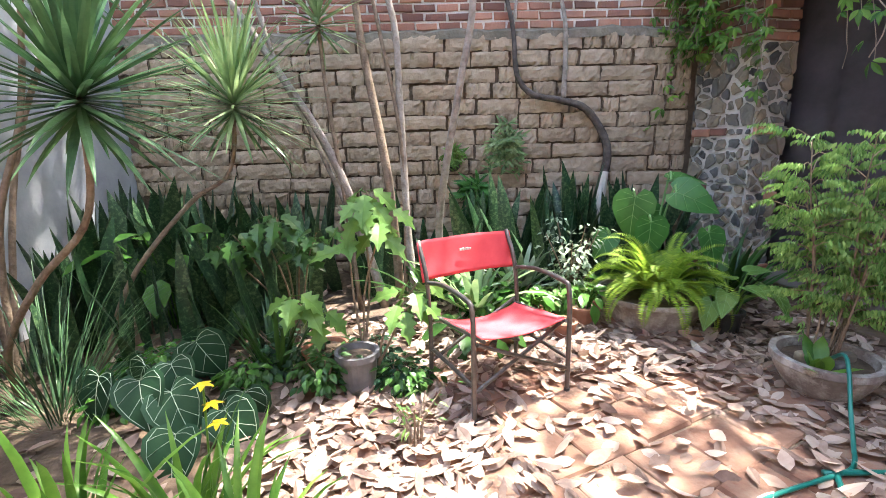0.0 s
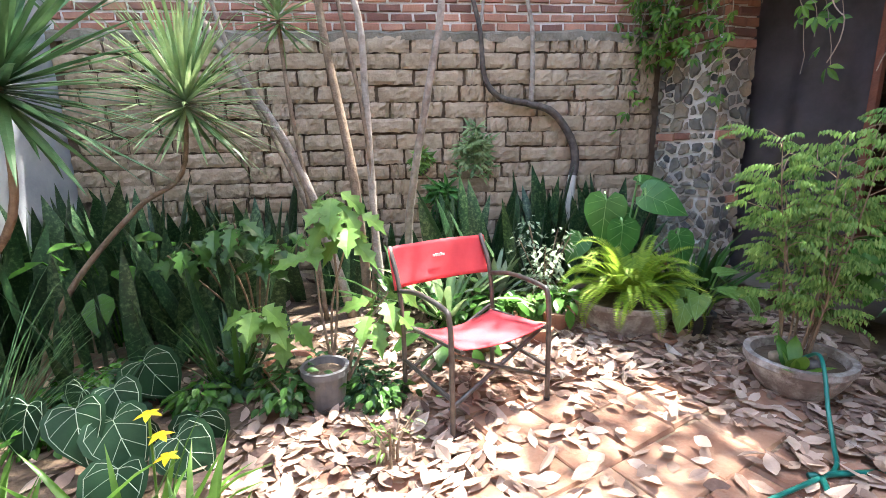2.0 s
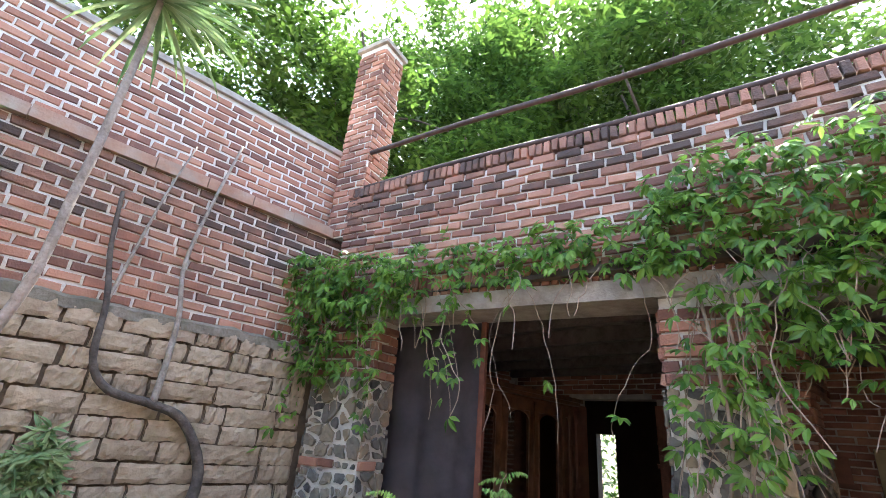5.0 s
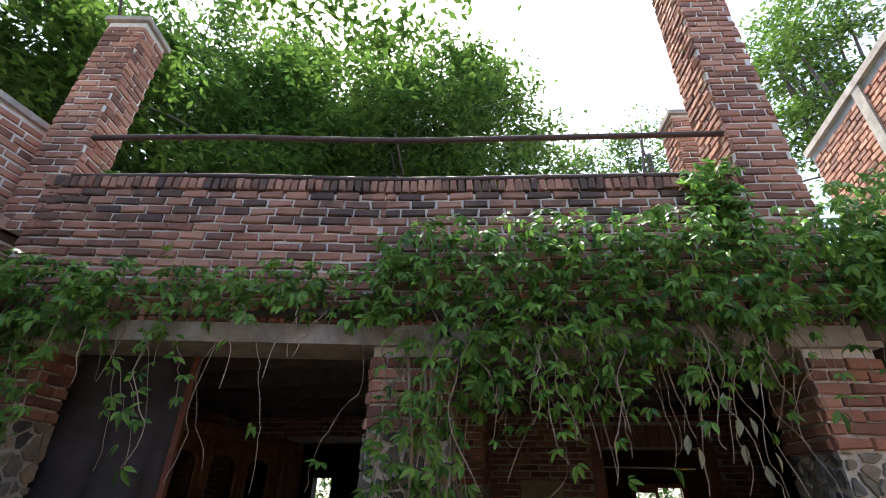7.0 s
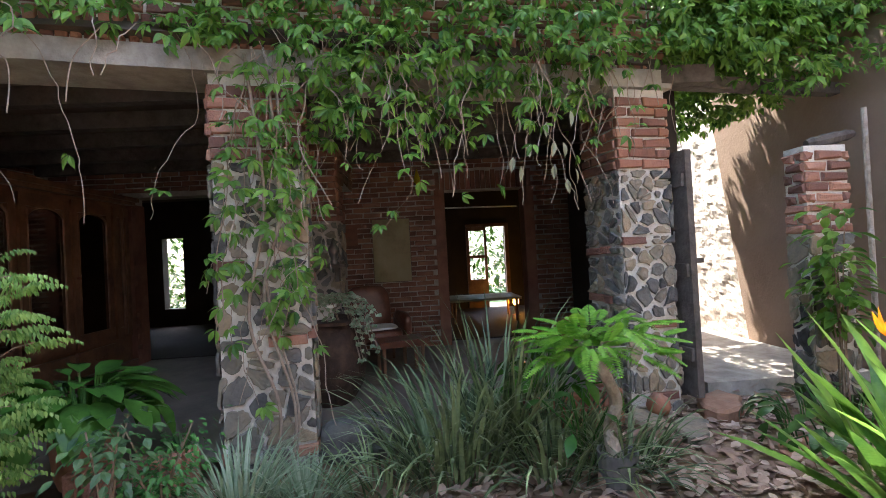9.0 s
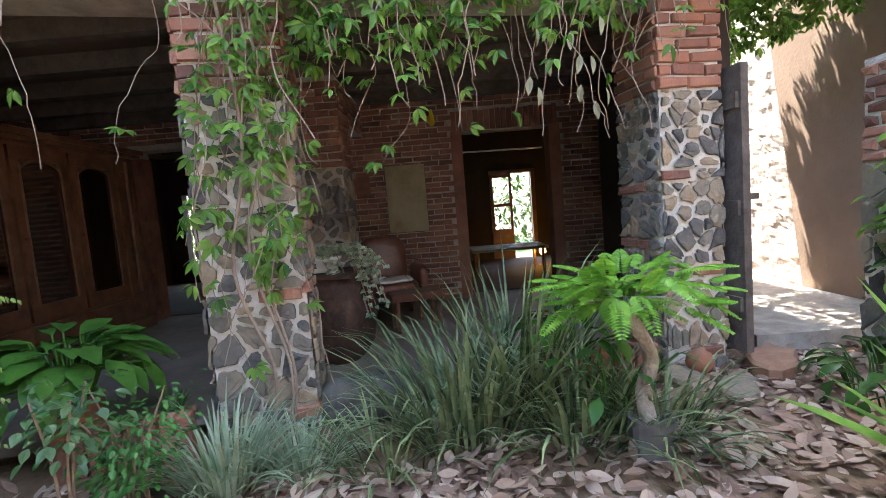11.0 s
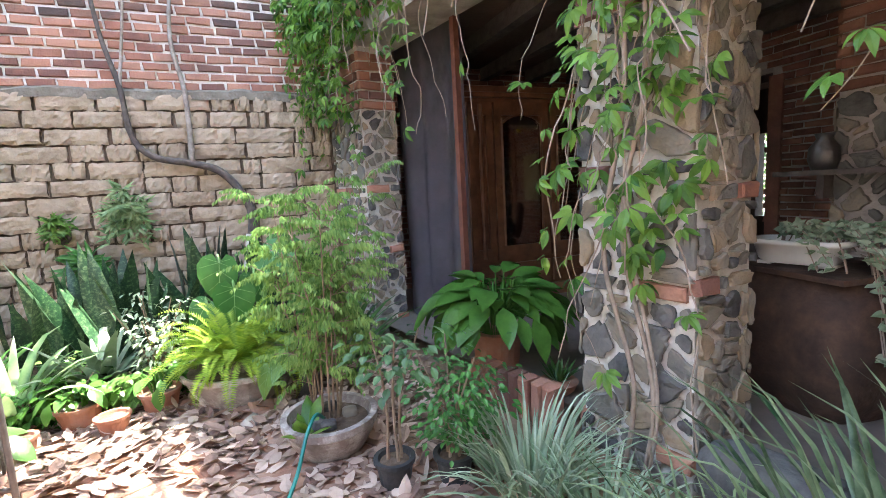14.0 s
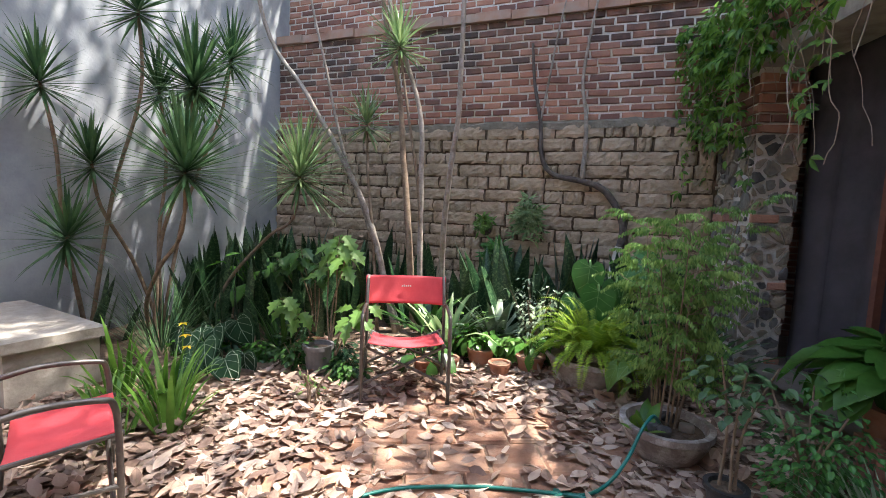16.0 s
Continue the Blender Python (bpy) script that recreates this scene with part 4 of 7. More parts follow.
for sx in (-0.2, 0.2):
    for sy in (-0.12, 0.12):
        part("leg", Build().tube([(sx, sy, 0), (sx, sy, 0.3)], 0.02, 8), WOOD, stool)
painting = thing("painting", "faded yellowish unframed canvas painting on the brick wall", "painting", at=(XB, 0, 0), turn=-90)
part("canvas", Build().box((-0.965, -0.045, 1.005), (-0.485, -0.03, 1.815)), CANVAS_OLD, painting)
part("stretcher", Build().box((-0.97, -0.03, 1.0), (-0.48, -0.016, 1.82)), GREY_WOOD, painting, "bare wooden stretcher edge")
plaque = thing("wall_plaque", "small square carved plaque on the brick wall", "plaque", at=(XB, 0, 0), turn=-90)
part("panel", Build().box((-1.38, -0.04, 1.5), (-1.16, -0.016, 1.72)).box((-1.33, -0.05, 1.55), (-1.21, -0.04, 1.67)), DARK_BRICK, plaque)
gourd = thing("hanging_gourd", "small yellow gourd hung high on the brick wall", "ornament", at=(XB - 0.05, 0.35, 2.35))
part("gourd", Build().lathe([(0.01, -0.1), (0.04, -0.07), (0.035, 0), (0.018, 0.06), (0.008, 0.1)], sides=12), YELLOW, gourd, smooth=True)

# door beside the second pillar, garden door of the room behind, lamp
door_1 = thing("door_1", "weathered grey plank door standing open at the passage", "door", kind="structure", at=P0, turn=AS)
part("leaf", Build().box((3.37, -0.1, 0.12), (3.425, 0.55, 2.03)), GREY_WOOD, door_1)
for z in (0.4, 1.05, 1.75):
    part("ledger", Build().box((3.345, -0.08, z), (3.37, 0.5, z + 0.1)), GREY_WOOD, door_1)
part("latch", Build().box((3.425, -0.09, 1.15), (3.5, -0.06, 1.19)), STEEL, door_1)
door_2 = thing("door_2", "dark wooden glazed garden door, half open", "door", kind="structure")
part("leaf", Build().box((9.93, -1.07, 0.14), (9.98, -1.02, 1.86)).box((9.93, -0.7, 0.14), (9.98, -0.64, 1.86)).box((9.93, -1.02, 0.14), (9.98, -0.7, 0.75)).box((9.93, -1.02, 1.2), (9.98, -0.7, 1.26)).box((9.93, -1.02, 1.78), (9.98, -0.7, 1.86)), WOOD, door_2)
part("frame", Build().box((9.9, -1.54, 0.13), (10.0, -1.46, 1.9)).box((9.9, -1.54, 1.86), (10.0, -0.64, 1.92)), WOOD, door_2)
lamp = thing("table_lamp", "small amber glass lamp glowing on a low table", "lamp", at=(8.6, -1.35, 0.13))
part("base", Build().lathe([(0.09, 0), (0.08, 0.02), (0.015, 0.04), (0.015, 0.2)], sides=12), RUST, lamp)
part("shade", Build().lathe([(0.03, 0.2), (0.055, 0.24), (0.05, 0.32), (0.025, 0.38)], sides=12), FLAME, lamp)
table = thing("low_table", "low table with a pale top in the room behind", "table", at=(8.3, -0.6, 0.13))
part("tabletop", Build().box((-0.45, -0.7, 0.38), (0.45, 0.5, 0.42)), CANVAS_OLD, table)
for sx in (-0.4, 0.4):
    for sy in (-0.62, 0.42):
        part("leg", Build().tube([(sx, sy, 0), (sx, sy, 0.38)], 0.025, 8), WOOD, table)
rod = thing("curtain_rod", "pale metal rod across the doorway behind", "rod", at=(7.2, -0.5, 2.0))
part("rod", Build().tube([(0, -0.65, 0.0), (0, 0.55, 0.02)], 0.012, 8), CERAMIC, rod)
sill_stone = thing("stone_block", "grey rough stone block at the veranda's edge", "stone", at=tuple(FS @ Vector((0.85, -0.02, 0))), turn=AS)
part("block", cushion(0.0, 0.08, 0.14, 0.55, 0.22, 0.28), STONE, sill_stone)
sill_stone.children[0].data.materials.append(STONE)
for k in range(9):
    u = 2.0 + k * 0.085
    e = thing("edging_brick", "upright worn edging brick at the veranda's foot", "brick", group="veranda edging bricks", at=tuple(FS @ Vector((u, -0.08, 0))), turn=AS + R.uniform(-4, 4))
    bb = chip(0.07, 0.27, 0.1, R, 0.009)
    o = part("body", bb, BRICK, e)
    o.location = (0, -0.03, 0.135)
for k in range(8):
    u = -0.75 + k * 0.085
    e = thing("edging_brick", "upright worn edging brick at the veranda's foot", "brick", group="veranda edging bricks", at=tuple(FN @ Vector((u, -0.06, 0))), turn=AN + R.uniform(-4, 4))
    o = part("body", chip(0.07, 0.24, 0.1, R, 0.009), BRICK, e)
    o.location = (0, -0.03, 0.12)
for (x, y, w, d, h, lab) in ((3.66, -1.86, 0.55, 0.3, 0.1, "flat reddish stepping stone before the side door"), (3.32, -1.42, 0.42, 0.22, 0.07, "flat grey stepping stone"), (2.95, -1.95, 0.5, 0.34, 0.022, "flat brown stepping stone among leaves"), (3.45, -1.16, 0.36, 0.24, 0.1, "flat grey stepping stone by the pillar")):
    s = thing("stepping_stone", lab, "stone", group="stepping stones", at=(x, y, 0), turn=R.uniform(0, 180))
    b = Build()
    nn = 11
    for kk, z in ((1, 0), (1.0, h * 0.8), (0.88, h)):
        b.v += [(kk * w / 2 * math.cos(6.283 * i / nn) * (1 + 0.16 * math.sin(i * 2.3)), kk * d / 2 * math.sin(6.283 * i / nn) * (1 + 0.14 * math.cos(i * 3.1)), z) for i in range(nn)]
    for r in range(2):
        b.f += [(r * nn + i, r * nn + (i + 1) % nn, (r + 1) * nn + (i + 1) % nn, (r + 1) * nn + i) for i in range(nn)]
    b.f.append(tuple(2 * nn + i for i in range(nn)))
    part("slab", b, TILE if "reddish" in lab or "brown" in lab else STONE, s)


for x, y, a, mat, lab in ((1.62, 2.72, 20, TILE, "broken red roof tile piece at the bed's edge"), (1.57, 2.56, 65, CONCRETE, "broken grey slab piece on dry leaves"), (1.26, 3.0, -30, TILE, "curled red tile piece leaning among pots")):
    e = thing("broken_tile", lab, "rubble", group="broken tiles", at=(x, y, 0.02), turn=a)
    o = part("shard", chip(0.15, 0.1, 0.025, R, 0.012), mat, e)
    o.rotation_euler = (radians(-62), 0.1, 0)
    o.location = (0, 0, 0.035)


# ---- plants ----
def pot_round(t, r, h, mat, soil_at=0.85, lip=0.02, taper=0.75, name="pot"):
    part(name, Build().lathe([(r * taper, 0), (r * (taper + (1 - taper) * 0.5), h * 0.5), (r * 0.97, h * 0.86), (r + lip * 0.4, h * 0.87), (r + lip * 0.4, h), (r - lip * 0.6, h), (r - lip, h * soil_at), (0.001, h * soil_at)], sides=22), mat, t, smooth=False)
    part("soil", Build().lathe([(r - lip, h * soil_at + 0.004), (0.002, h * soil_at + 0.015)], sides=16), SOIL, t)


def up_dir(a, lean):
    return Vector((math.cos(a) * math.sin(lean), math.sin(a) * math.sin(lean), math.cos(lean)))


SNAKE = []
for k in range(8):
    b = Build()
    b.blade((0, 0, 0), (0.12, 0, 1), 1.0, 0.125 + 0.02 * (k % 3), 0.1 + 0.05 * (k % 4), 6, 0.03, 0.45, 0.22, twist=(k - 4) * 0.12)
    SNAKE.append(b.mesh("leaf", L_SNAKE, True))
def snake_clump(x, y, h, n, spread=0.13):
    t = thing("snake_plant", "clump of tall dark mottled snake plant leaves in the bed", "plant", group="snake plants in the beds", at=(x, y, 0))
    for _ in range(n):
        me = R.choice(SNAKE)
        o = new("leaf", me)
        o.parent = t
        s = h * R.uniform(0.6, 1.1)
        o.matrix_local = pose(R.uniform(-spread, spread), R.uniform(-spread, spread), -0.01, R.gauss(0, 9), R.gauss(0, 9), R.uniform(0, 360)) @ Matrix.Diagonal((s * R.uniform(0.85, 1.2), s, s, 1))


for k in range(34):
    x = -2.7 + k * 0.138
    if -0.1 < x < 0.1:
        continue
    snake_clump(x + R.uniform(-0.05, 0.05), R.uniform(3.75, 4.25), R.uniform(0.8, 1.08) if x < 1.1 else R.uniform(0.8, 1.05), R.randint(5, 7))
for k in range(26):
    snake_clump(R.uniform(-2.7, -0.75), R.uniform(2.75, 3.7), R.uniform(0.78, 1.08), R.randint(5, 7), 0.16)
for x, y in ((-2.1, 2.3), (-1.75, 2.55), (-2.5, 2.0), (-2.35, 2.6), (-1.5, 2.75), (-1.2, 2.9), (-0.9, 3.1)):
    snake_clump(x, y, R.uniform(0.6, 0.85), 7, 0.17)
for x, h in ((1.2, 1.0), (1.35, 1.1), (1.75, 1.05), (1.95, 0.95), (1.6, 0.9), (2.15, 0.85)):
    snake_clump(x, 4.15, h, 8, 0.1)
for x, y in ((0.72, 3.75), (0.95, 3.7), (0.55, 3.85)):
    snake_clump(x, y, 1.0, 6, 0.09)


def strap_clump(name, label, cat, at, n, length, width, lean, droop, mat, spread=0.05, steps=5, group="", wide=0.25, category="plant"):
    t = thing(name, label, cat, group=group, at=at)
    b = Build()
    for k in range(n):
        if n >= 90 and k and k % 45 == 0:
            part("tuft", b, mat, t, smooth=True)
            b = Build()
        a = R.uniform(0, 6.283)
        rr = spread * math.sqrt(R.random())
        base = (rr * math.cos(a), rr * math.sin(a), 0)
        b.blade(base, up_dir(a + R.uniform(-0.4, 0.4), R.uniform(*lean)), length * R.uniform(0.55, 1.1), width * R.uniform(0.7, 1.2), R.uniform(*droop), steps, 0.04, wide, 0.35)
    part("tuft" if n >= 90 else "foliage", b, mat, t, smooth=True)
    return t


# grass-like clumps at the veranda's foot
strap_clump("grass_clump", "large dark grey-green strap grass clump before the veranda", "plant", (3.12, 0.25, 0), 230, 0.82, 0.024, (0.1, 0.85), (0.6, 2.3), L_GRASS, 0.34, group="grass clumps")
strap_clump("grass_clump", "tall dark strap grass clump before the veranda", "plant", (3.35, -0.1, 0), 100, 1.08, 0.025, (0.02, 0.6), (0.2, 1.4), L_GRASS, 0.26, group="grass clumps")
strap_clump("grass_clump", "arching grey-green strap grass clump", "plant", (2.84, 0.66, 0), 120, 0.42, 0.015, (0.2, 1.0), (0.8, 2.0), L_GRASS, 0.24, group="grass clumps")
strap_clump("grass_clump", "arching grey-green strap grass clump", "plant", (2.95, -0.35, 0), 180, 0.68, 0.021, (0.2, 1.0), (0.8, 2.0), L_GRASS, 0.26, group="grass clumps")
strap_clump("grass_clump", "arching grey-green strap grass clump under the potted tree", "plant", (2.9, -0.75, 0), 130, 0.55, 0.019, (0.3, 1.15), (0.8, 2.1), L_GRASS, 0.2, group="grass clumps")
strap_clump("grass_clump", "pale striped lily turf clump by the pillar", "plant", (2.66, 1.38, 0), 190, 0.5, 0.017, (0.15, 1.0), (0.7, 1.8), L_PALE, 0.13, group="grass clumps")
strap_clump("grass_clump", "pale striped lily turf clump by the pillar", "plant", (2.76, 1.06, 0), 120, 0.36, 0.015, (0.2, 1.0), (0.7, 1.8), L_PALE, 0.14, group="grass clumps")
strap_clump("grass_clump", "dark fine grass clump along the path", "plant", (2.15, -2.05, 0), 210, 0.6, 0.014, (0.25, 1.0), (0.7, 1.8), L_GRASS, 0.25, group="grass clumps")
strap_clump("grass_clump", "wiry dark grass clump in the bed", "plant", (-1.9, 2.05, 0), 120, 0.95, 0.007, (0.3, 1.0), (0.3, 1.3), L_DRAC, 0.12, group="grass clumps")
strap_clump("strap_plant", "upright fresh green strap plant in the bed", "plant", (-0.95, 2.45, 0), 26, 0.6, 0.035, (0.05, 0.6), (0.2, 0.9), L_DARK, 0.06)
strap_clump("strap_plant", "dark agave-like strap plant near the stone pillar", "plant", (2.15, 3.3, 0), 46, 0.72, 0.055, (0.15, 0.95), (0.3, 1.2), L_DARK, 0.09)
strap_clump("bromeliad", "large arching bromeliad behind the chair", "plant", (0.25, 3.15, 0.1), 30, 0.62, 0.06, (0.35, 1.1), (0.7, 1.6), L_DRACP, 0.05)
strap_clump("bromeliad", "striped pale green bromeliad beside the chair", "plant", (0.62, 3.45, 0.12), 28, 0.5, 0.075, (0.3, 1.1), (0.4, 1.2), L_PALE, 0.05)
strap_clump("bromeliad", "dark bromeliad in the back bed", "plant", (-0.05, 3.4, 0.1), 30, 0.6, 0.06, (0.3, 1.1), (0.6, 1.5), L_DARK, 0.05)
for x, y, n, h in ((-0.86, 1.32, 30, 0.52), (-0.6, 1.12, 24, 0.5), (-1.25, 1.3, 20, 0.52), (-0.74, 0.95, 14, 0.42), (-1.05, 1.05, 14, 0.36)):
    t = strap_clump("iris", "bright green iris clump with yellow flowers", "plant", (x, y, 0), n, h, 0.036, (0.05, 0.75), (0.3, 1.3), L_IRIS, 0.07, group="iris clumps")
    if n == 30:
        part("flower_stem", Build().tube([(0.05, 0.05, 0), (0.09, 0.04, 0.55)], 0.004, 5), L_IRIS, t)
        for z, dx in ((0.55, 0.09), (0.48, 0.11), (0.41, 0.12)):
            fb2 = Build()
            for q in range(5):
                an = q * 1.257 + z * 9
                fb2.leaf((dx, 0.04, z), (math.cos(an), math.sin(an), 0.35), (0, 0, 1), 0.034, 0.02, "oval", 0.1, 0.5)
            part("flower", fb2, YELLOW, t, "small yellow flower")


# dracaena trees: bent bare stems with spiky heads
def dracaena(label, stems, blades=85, length=0.42, mat=None, width=0.026):
    t = thing("dracaena", label, "tree", group="dracaenas along the walls", at=stems[0][0])
    o = Vector(stems[0][0])
    for line in stems:
        pts = [Vector(p) - o for p in arc(line, 6)]
        n = len(pts)
        part("stem", Build().tube(pts, [0.019 - 0.007 * i / n for i in range(n)], 7), BROWN_BARK, t, smooth=True)
        tip, d = pts[-1], (pts[-1] - pts[-3]).normalized()
        b = Build()
        for k in range(blades):
            a = k * 2.4
            lean = 0.12 + 2.1 * (k / blades)
            q = d.to_track_quat("Z", "Y")
            b.blade(tip - d * 0.1 * (k / blades), q @ up_dir(a, lean), length * R.uniform(0.8, 1.1), width, R.uniform(0.1, 0.55), 4, 0.04, 0.3, 0.3)
        tagged(part("head", b, mat or L_DRAC, t, "rosette of narrow pointed leaves"), kind="stuff")
    return t


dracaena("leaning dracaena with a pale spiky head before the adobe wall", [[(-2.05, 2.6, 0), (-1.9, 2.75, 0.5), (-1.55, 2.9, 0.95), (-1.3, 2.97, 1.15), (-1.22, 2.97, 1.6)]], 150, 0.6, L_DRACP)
dracaena("dracaena with a large drooping dark head", [[(-2.2, 2.2, 0), (-2.0, 2.0, 0.4), (-1.7, 1.9, 0.75), (-1.4, 1.86, 1.05), (-1.34, 1.85, 1.55)], [(-2.2, 2.2, 0), (-2.15, 2.25, 0.9), (-1.95, 2.3, 1.5), (-1.8, 2.32, 2.3)]], 125, 0.56, None, 0.034)
dracaena("branched dracaena beside the grey wall", [[(-2.5, 2.5, 0), (-2.45, 2.45, 0.9), (-2.4, 2.5, 1.6), (-2.35, 2.4, 2.3)], [(-2.5, 2.5, 0), (-2.6, 2.3, 0.7), (-2.55, 2.0, 1.2), (-2.5, 1.9, 1.6)], [(-2.5, 2.5, 0), (-2.4, 2.7, 1.2), (-2.1, 2.85, 2.1), (-2.0, 2.9, 2.7)]], 85, 0.42)
dracaena("branched dracaena beside the grey wall", [[(-2.6, 1.9, 0), (-2.5, 1.75, 0.6), (-2.35, 1.6, 0.8), (-2.2, 1.55, 1.0)], [(-2.6, 1.9, 0), (-2.7, 1.8, 1.0), (-2.6, 1.7, 1.7), (-2.6, 1.6, 2.2)], [(-2.6, 1.9, 0), (-2.55, 2.1, 1.3), (-2.3, 2.2, 2.2), (-2.25, 2.15, 2.9)]], 85, 0.42)
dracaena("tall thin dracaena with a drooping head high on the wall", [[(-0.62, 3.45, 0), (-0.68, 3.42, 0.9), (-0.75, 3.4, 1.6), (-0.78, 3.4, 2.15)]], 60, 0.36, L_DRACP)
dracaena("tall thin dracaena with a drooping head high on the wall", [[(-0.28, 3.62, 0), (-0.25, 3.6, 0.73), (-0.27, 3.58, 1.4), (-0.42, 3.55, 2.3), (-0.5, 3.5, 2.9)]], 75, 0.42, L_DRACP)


# slim trees of the back bed; unseen crown placed overhead to dapple the court
def crown(name, label, centres, leaves, leaf, mat, t, seed):
    rng = random.Random(seed)
    v, f = [], []
    total = sum(r[0] * r[1] * r[2] for _, r in centres)
    for c, r in centres:
        clumps = max(6, int(22 * (r[0] * r[1] * r[2]) ** 0.55))
        share = int(leaves * r[0] * r[1] * r[2] / total / clumps)
        for _ in range(clumps):
            while True:
                q = Vector((rng.uniform(-1, 1), rng.uniform(-1, 1), rng.uniform(-1, 1)))
                if 0.25 < q.length < 1:
                    break
            cc = Vector((c[0] + q.x * r[0], c[1] + q.y * r[1], c[2] + q.z * r[2]))
            cr = rng.uniform(0.3, 0.62)
            for _ in range(share):
                p = cc + Vector((rng.gauss(0, cr * 0.55), rng.gauss(0, cr * 0.55), rng.gauss(0, cr * 0.38)))
                a, e = rng.uniform(0, 6.283), rng.uniform(-0.9, 0.4)
                d = Vector((math.cos(a) * math.cos(e), math.sin(a) * math.cos(e), math.sin(e)))
                s = d.cross(Vector((rng.uniform(-0.5, 0.5), rng.uniform(-0.5, 0.5), 1))).normalized()
                ln = leaf * rng.uniform(0.7, 1.25)
                k = len(v)
                v += [tuple(p), tuple(p + d * ln * 0.45 + s * ln * 0.2), tuple(p + d * ln), tuple(p + d * ln * 0.45 - s * ln * 0.2)]
                f.append((k, k + 1, k + 2, k + 3))
    b = Build()
    b.v, b.f = v, f
    return part(name, b, mat, t, label)


court_tree = thing("tree", "slim multi-stemmed tree with bare pale trunks against the wall", "tree", at=(0.02, 3.8, 0))
TR = [([(0.0, -0.05, 0), (0.0, -0.25, 0.73), (0.12, -0.48, 1.5), (0.24, -0.6, 2.2), (0.26, -0.65, 3.4), (0.25, -0.66, 3.85)], 0.033, BARK),
      ([(-0.22, -0.2, 0), (-0.26, -0.2, 0.7), (-0.28, -0.2, 1.5), (-0.33, -0.2, 2.28), (-0.7, -0.2, 3.35), (-0.9, -0.6, 5.2), (-0.4, -1.5, 7.2)], 0.032, BARK),
      ([(-0.35, -0.1, 0), (-0.38, -0.2, 0.9), (-0.5, -0.15, 1.7), (-0.6, -0.1, 2.4), (-0.75, -0.3, 3.8), (0.1, -1.6, 6.6)], 0.04, BROWN_BARK),
      ([(-0.45, -0.3, 0), (-0.72, -0.38, 1.08), (-1.1, -0.4, 1.8), (-1.45, -0.5, 2.4), (-2.0, -0.6, 3.4), (-1.6, -1.6, 6.2)], 0.034, BARK),
      ([(-0.42, -0.25, 0), (-0.85, -0.3, 1.2), (-1.15, -0.3, 1.9), (-1.3, -0.4, 2.7), (-1.5, -0.5, 3.6)], 0.022, BARK)]
for line, r, mat in TR:
    pts = arc(line, 7)
    for i, p in enumerate(pts):
        p += Vector((0.012 * noise.noise((p.z * 2.2, r * 90, 0)), 0.012 * noise.noise((p.z * 2.2, r * 90, 7)), 0))
    part("trunk", Build().tube(pts, [r * (1 - 0.55 * i / len(pts)) for i in range(len(pts))], 9), mat, court_tree, smooth=True)
hb = Build()
for k in range(110):
    hb.blade((0.25, -0.66, 3.84 - 0.12 * k / 110), up_dir(k * 2.4, 0.15 + 2.0 * k / 110), 0.6 * R.uniform(0.8, 1.1), 0.034, R.uniform(0.3, 1.1), 5, 0.04, 0.3, 0.3)
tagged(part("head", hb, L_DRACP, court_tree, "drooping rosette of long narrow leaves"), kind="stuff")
# Clumps are set towards the sun so their shade falls on court and walls.
crown("crown", "loose leafy crown high above the court", [((3.6, -0.9, 8.3), (2.4, 1.7, 0.8)), ((1.6, -2.2, 8.6), (2.2, 1.8, 0.8)), ((0.7, 0.4, 8.4), (1.6, 1.7, 0.8)), ((3.2, -3.2, 8.6), (1.5, 1.6, 0.7)), ((-0.6, -0.3, 8.4), (2.0, 2.2, 0.7)), ((-1.2, -2.4, 8.5), (1.8, 1.6, 0.7)), ((0.2, 2.2, 8.6), (2.4, 1.4, 0.6))], 9800, 0.18, L_TREE, court_tree, 21)

# big trees behind the house
def big_tree(label, x, y, h, centres, leaves, leaf, seed, lean=0.0):
    t = thing("tree", label, "tree", group="tall trees behind the house", at=(x, y, 0))
    rng = random.Random(seed)
    tr = arc([(0, 0, 0), (0.1, 0.05, h * 0.35), (-0.15 + lean, 0.1, h * 0.7), (lean, 0, h)], 6)
    part("trunk", Build().tube(tr, [0.22 * (1 - 0.7 * i / len(tr)) for i in range(len(tr))], 10), DARK_BARK, t, smooth=True)
    for c, r in centres:
        a = Vector((0, 0, h * rng.uniform(0.35, 0.6)))
        for _ in range(5):
            e = Vector(c) + Vector((rng.uniform(-0.8, 0.8) * r[0], rng.uniform(-0.8, 0.8) * r[1], rng.uniform(-0.3, 0.7) * r[2]))
            m = (a + e) / 2 + Vector((rng.uniform(-0.4, 0.4), rng.uniform(-0.4, 0.4), rng.uniform(-0.2, 0.6)))
            l = arc([a, m, e], 6)
            part("limb", Build().tube(l, [0.085 * (1 - 0.8 * i / len(l)) for i in range(len(l))], 7), DARK_BARK, t, smooth=True)
            for q in (2, 4, 6, 8):
                tip = l[q] + Vector((rng.uniform(-1.1, 1.1), rng.uniform(-1.1, 1.1), rng.uniform(-0.3, 1.0)))
                part("limb", Build().tube(arc([l[q], (l[q] + tip) / 2 + Vector((0, 0, 0.15)), tip], 4), [0.03 * (1 - 0.08 * k) for k in range(9)], 5), DARK_BARK, t, smooth=True)
    crown("crown", "dense glossy green crown", centres, leaves, leaf, L_TREE, t, seed)


